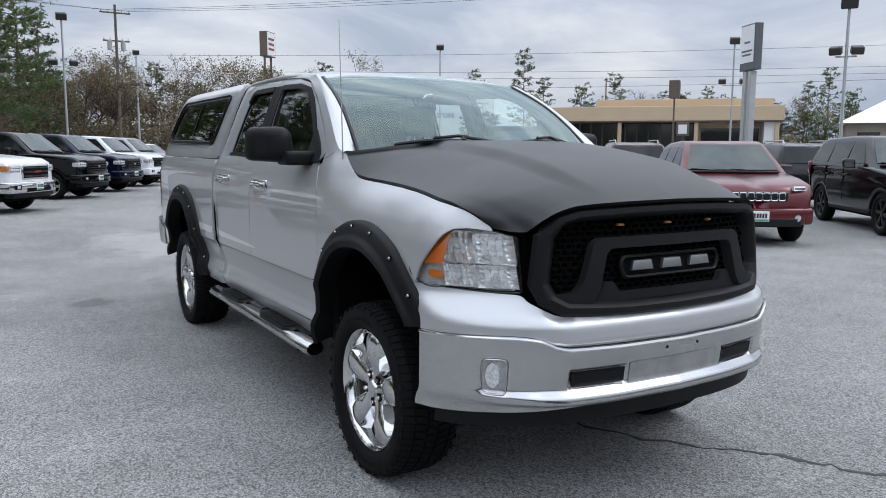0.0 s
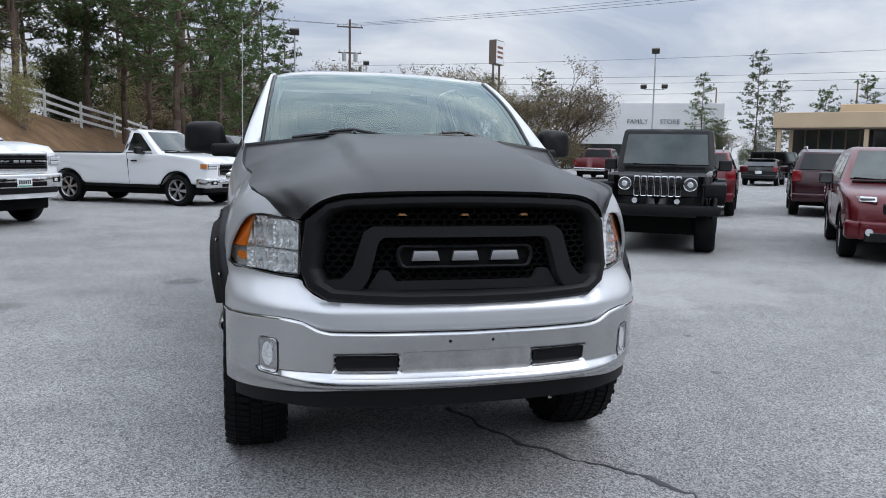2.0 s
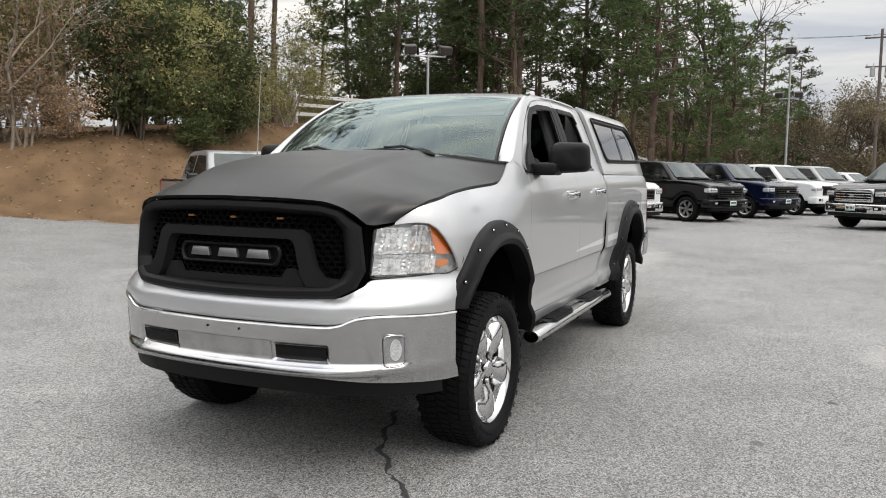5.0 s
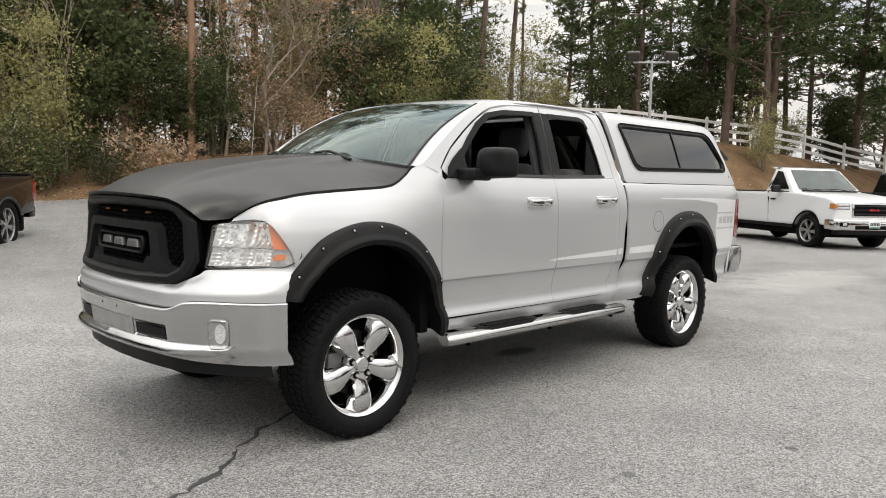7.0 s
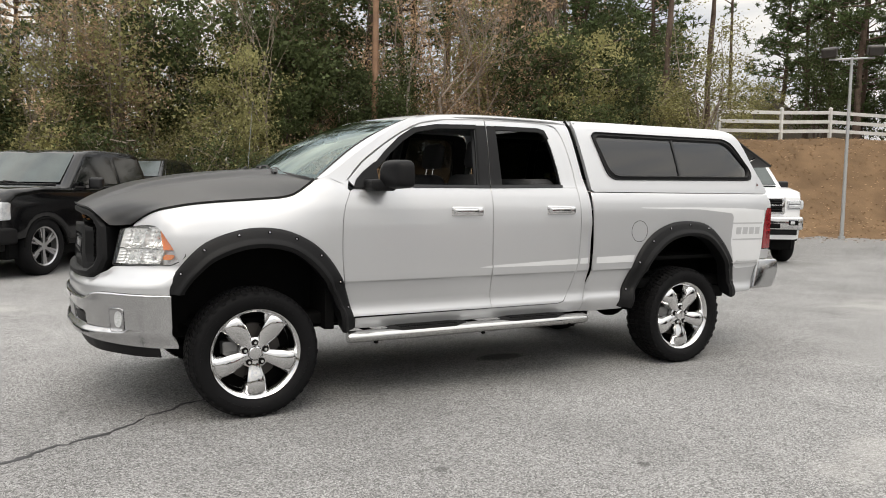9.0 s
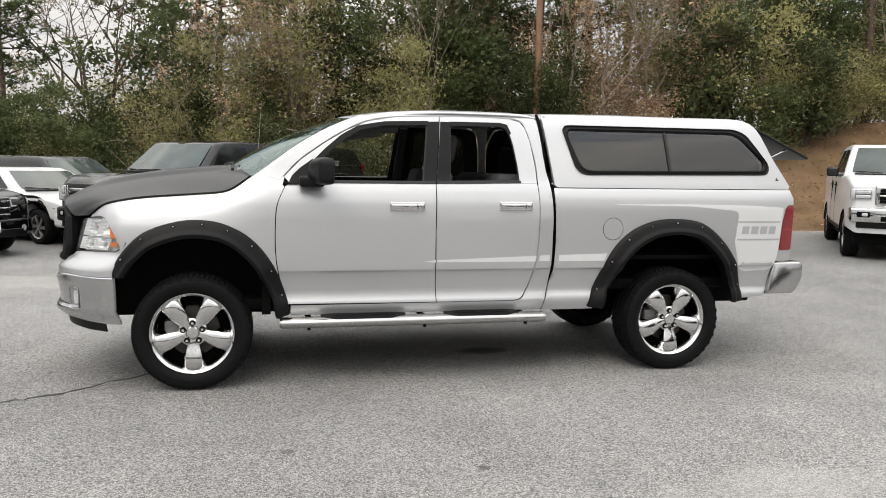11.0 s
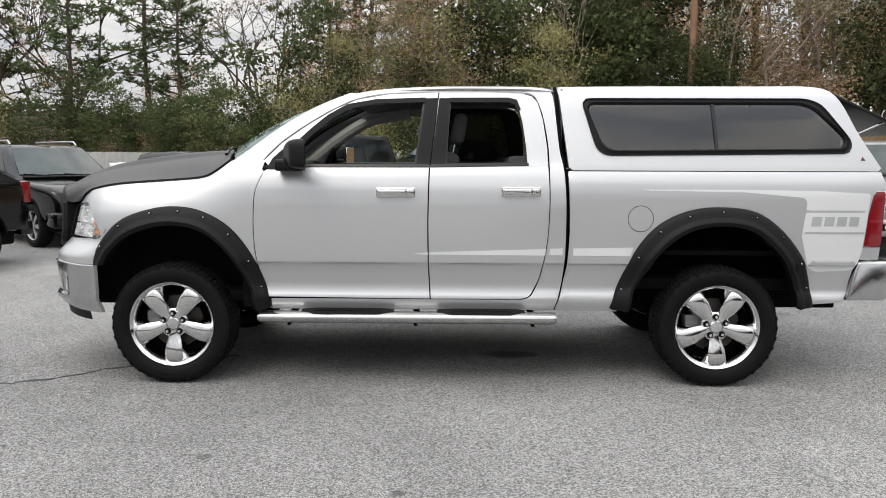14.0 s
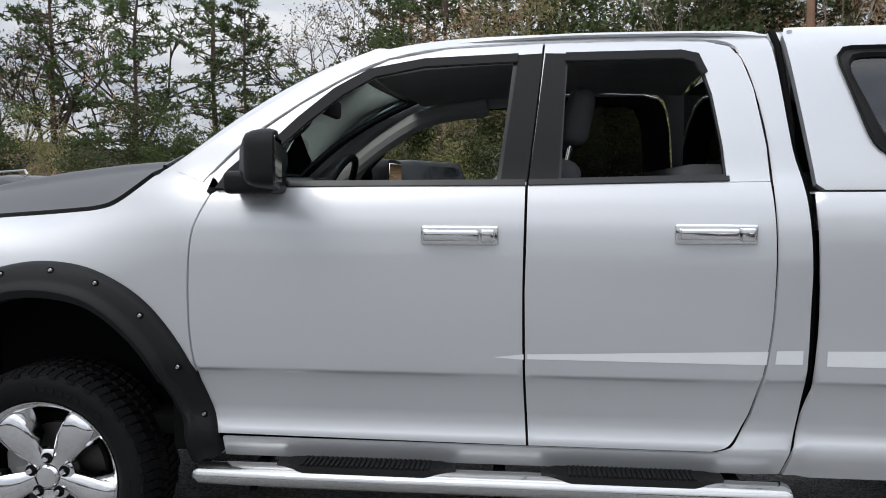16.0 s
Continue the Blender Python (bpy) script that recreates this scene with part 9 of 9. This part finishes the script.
def in_gap(x, y):
    """An opening in the wood where the sky comes through."""
    t = ((x + 14.6) * -0.78 + (y + 9.65) * -0.624)
    return t > 4.0 and -2.0 < (x + 14.6) * 0.624 - (y + 9.65) * 0.78 < 2.6


def plant(kind, x, y, scale=1.0, i=None):
    # the store's front stays open towards the lot
    if -100 < x < -55 and abs((x + 96) * 0.469 + (y - 53) * 0.883) < 6.0:
        return None
    # the bare pole keeps its open strip towards the lot
    u = (x + 9.6) * 0.448 + (y + 19.6) * 0.894
    if 0.0 < u < 14.0 and abs((x + 9.6) * 0.894 - (y + 19.6) * 0.448) < 1.7 and kind not in ("sapling", "brush"):
        kind, scale, i = "olive", 0.5, 2
    if in_gap(x, y):
        kind, scale, i = ("mast", 0.8, None) if rng.random() < 0.3 else ("olive", 0.8, None)
    p = rng.choice(protos[kind]) if i is None else protos[kind][i]
    m = pose(x, y, ground_z(x, y), 0, 0, rng.uniform(0, 360)) @ Matrix.Diagonal((scale * rng.uniform(0.9, 1.1), scale * rng.uniform(0.9, 1.1), scale * rng.uniform(0.88, 1.15), 1))
    if p.name not in used:
        used.add(p.name)
        p.matrix_basis = m
        return p
    q = copy_thing(p, Matrix())
    q.matrix_basis = m
    return q


# trees that can be told apart
for x, y, s, i in ((-33.0, -12.3, 1.0, 2), (-34.9, -10.9, 0.95, 2), (-36.2, -4.2, 1.1, 0), (-33.0, -10.5, 1.0, 1), (-40.6, -6.0, 0.9, 1), (-43.0, -9.5, 1.1, 0), (4.4, -38.2, 1.1, 2), (5.2, -38.6, 1.0, 0), (-13.5, -24.5, 1.0, 0), (-16.5, -27.0, 1.1, 2), (-21.0, -24.0, 0.9, 1), (-19.0, -20.0, 0.85, 1), (-46.2, -4.8, 1.2, 2), (-43.0, -7.6, 1.0, 1), (-74.0, 2.6, 0.9, 0), (-39.7, -13.0, 1.1, 1), (9.5, -26.5, 0.8, 3), (13.5, -25.0, 0.75, 3), (18.0, -27.0, 0.9, 3)):
    plant("pine", x, y, s, i)
plant("bare", -56.8, -3.6, 1.3, 0)
plant("bare", -50.5, -4.4, 1.25, 1)
for x, y, sc, i in ((-47.5, -2.6, 0.9, 3), (-52.0, -1.2, 1.0, 3), (-56.0, 0.2, 0.95, 1)):
    plant("pine", x, y, sc, i)
# the edge of the wood along the bank, layer by layer
x = -15.5
while x < 4.0:
    kind, size = rng.choice((("olive", 0.9), ("olive", 0.75), ("brown", 0.8), ("brown", 0.65), ("olive", 0.8), ("green", 0.5)))
    plant(kind, x, wood_y(x) - rng.uniform(1.6, 3.6), size * rng.uniform(0.85, 1.15))
    plant(rng.choice(("olive", "green", "olive", "brown", "green")), x + rng.uniform(-0.5, 0.5), wood_y(x) - rng.uniform(4.0, 6.5), rng.uniform(0.85, 1.2))
    plant("sapling", x + rng.uniform(-0.6, 0.6), wood_y(x) - rng.uniform(1.8, 5.0), rng.uniform(0.7, 1.2))
    if x > -8.5:
        plant("brush", x + rng.uniform(-0.6, 0.6), wood_y(x) - rng.uniform(0.9, 1.8), rng.uniform(0.7, 1.2))
    if rng.random() < 0.6:
        plant("mast", x + rng.uniform(-0.6, 0.6), wood_y(x) - rng.uniform(4.5, 11.0), rng.uniform(0.9, 1.1))
    x += 1.25
x = -15.5
while x < 2.5:
    plant(rng.choice(("olive", "olive", "sapling", "brown")), x, wood_y(x) - rng.uniform(7.0, 10.0), rng.uniform(0.75, 1.08))
    if rng.random() < 0.6:
        plant(rng.choice(("pine", "bare", "pine", "sapling")), x, wood_y(x) - rng.uniform(7.0, 14.0), rng.uniform(0.85, 1.1))
    x += 1.7
x = -24.0
while x < 2.0:
    plant(rng.choice(("sapling", "sapling", "bare", "mast")), x, wood_y(x) - rng.uniform(12.0, 20.0), rng.uniform(1.1, 1.4))
    x += 2.2
# thinner wood behind the corrugated fence
x = 3.5
while x < 24.0:
    plant(rng.choice(("green", "brown", "olive")), x, -22.5 - rng.uniform(0.0, 3.5) + 0.25 * x, rng.uniform(0.42, 0.60), rng.choice((0, 1)))
    x += 1.5
x = 4.0
while x < 34.0:
    plant(rng.choice(("green", "olive", "green")), x, -21.5 - rng.uniform(0.0, 3.0), rng.uniform(0.5, 0.72))
    plant(rng.choice(("bare", "sapling", "sapling", "sapling")), x + 0.5, -26.0 - rng.uniform(0, 8), rng.uniform(0.8, 1.1))
    x += 1.7
# behind the board fence
for k in range(15):
    x = -19.0 - 2.4 * k
    y = interp([(-60, -3.0), (-43, -9.4), (-34, -14.0), (-25, -17.0), (-19, -19.5)], x)
    if k % 2:
        plant(rng.choice(("green", "olive", "green")), x, y - rng.uniform(1.5, 3.5), rng.uniform(0.6, 0.95))
    plant(rng.choice(("pine", "pine", "green", "pine")), x - 1.0, y - rng.uniform(3.0, 7.0), rng.uniform(0.8, 1.1))
    plant(rng.choice(("pine", "pine", "bare")), x - 1.0, y - rng.uniform(7.0, 12.0), rng.uniform(0.9, 1.15))
    if k % 2:
        plant(rng.choice(("green", "bare", "green")), x - 1.0, y - rng.uniform(12.0, 18.0), rng.uniform(1.0, 1.4))
for x, y, s in ((-17.0, -15.2, 0.75), (-14.6, -16.4, 0.9), (-19.0, -16.2, 0.8)):
    plant("green", x, y, s, 2)
for x, y, s in ((-15.8, -15.6, 0.9), (-18.2, -15.6, 0.8), (-20.2, -16.8, 0.75), (-31.5, -9.8, 0.5)):
    plant("olive", x, y, s)
plant("green", -21.3, -15.7, 0.95, 2)
plant("green", -20.6, -16.8, 0.6, 0)
# far trees beyond the lot: a close brown belt
for k in range(58):
    t = k / 57
    x, y = -90 + 10 * t + rng.uniform(-7, 7), -16 + 60 * t + rng.uniform(-1.5, 1.5)
    plant("bare" if k % 5 == 0 else "oak", x, y, rng.uniform(0.8, 1.12), None)
    if k % 3 == 0:
        plant(rng.choice(("pine", "brown", "green")), x - 8, y + rng.uniform(-2, 2), rng.uniform(0.6, 0.85))
for k in range(46):
    t = k / 45
    plant("thicket", -84 + 10 * t + rng.uniform(-5, 3), -17 + 63 * t + rng.uniform(-1, 1), rng.uniform(0.7, 1.1))
for k in range(16):
    t = k / 15
    plant("oak", -102 + 8 * t + rng.uniform(-3, 3), -24 + 66 * t, rng.uniform(0.95, 1.15))
for k in range(12):
    t = k / 11
    plant("oak" if k % 3 else "pine", -66 + 6 * t + rng.uniform(-3, 3), -14 + 20 * t, rng.uniform(0.7, 1.0))
# a few more pines behind the end of the fence
for i, (x, y, s) in enumerate(((-32.0, -16.5, 0.9), (-33.5, -19.0, 1.0), (-36.0, -13.5, 0.85), (-38.5, -16.5, 0.95))):
    plant("pine", x, y, s, i)
for k in range(9):
    plant("green", 1.0 + 1.15 * k, -21.3 - rng.uniform(0.0, 2.8), rng.uniform(0.44, 0.58), 0)
# deeper wood beyond the corrugated fence
for kind, x, y, s, i in (("olive", 7.0, -29.0, 1.0, 0), ("pine", 12.0, -29.5, 0.9, 0), ("bare", 16.5, -31.0, 1.0, 0)):
    plant(kind, x, y, s, i)
# pines beyond the shops
for k in range(10):
    t = k / 9
    plant(rng.choice(("pine", "green", "oak", "pine")), -116 + 82 * t + rng.uniform(-3, 3), 62 + 44 * t + rng.uniform(-4, 6), rng.choice((0.5, 0.55, 0.6, 0.72)), None)
for k in range(34):
    t = k / 33
    plant(rng.choice(("oak", "pine", "green", "pine")), -97 + 44 * t + rng.uniform(-3, 3), 48 + 46 * t + rng.uniform(-3, 3), rng.choice((0.55, 0.62, 0.7, 0.82)))
for k in range(24):
    a = radians(143 - 25 * k / 23)
    d = 112 + rng.uniform(-6, 8)
    plant("pine" if k % 3 else "green", 3 + d * math.cos(a), -2 + d * math.sin(a), rng.uniform(0.5, 0.72), 3 if k % 3 else 1)
for x, y in ((-21.2, -20.6), (-23.0, -20.2), (-19.8, -19.6)):
    p = plant("green", x, y, 0.85, 0)
for k in range(9):
    plant("green", -62 + 1.6 * k, 50 + 1.5 * k, 0.22)
for lst in protos.values():
    for p in lst:
        if p.name not in used:
            plant([k for k, v in protos.items() if p in v][0], -60 - rng.uniform(0, 10), -20 - rng.uniform(0, 10), 1.0, [v for v in protos.values() if p in v][0].index(p))

# fallen leaves along the foot of the bank
lit = random.Random(77)
litter = ([], [])
for k in range(9000):
    x = lit.uniform(-30, 6)
    y = bank_y(x) - (lit.gauss(0.9, 1.0) if k % 3 == 0 else lit.uniform(0.0, 7.0))
    p = Vector((x, y, ground_z(x, y) + 0.012))
    a = lit.uniform(0, 6.283)
    d, e = Vector((math.cos(a), math.sin(a), lit.uniform(-0.3, 0.3))) * 0.055, Vector((-math.sin(a), math.cos(a), lit.uniform(-0.2, 0.3))) * 0.035
    litter[1].append((bm_add(litter, p - d), bm_add(litter, p + e + Vector((0, 0, 0.02))), bm_add(litter, p + d)))
tagged(new("fallen_leaves", mesh_of("fallen_leaves", litter, LEAF_BROWN)), "dry brown fallen leaves strewn along the bank", "leaves", kind="stuff")
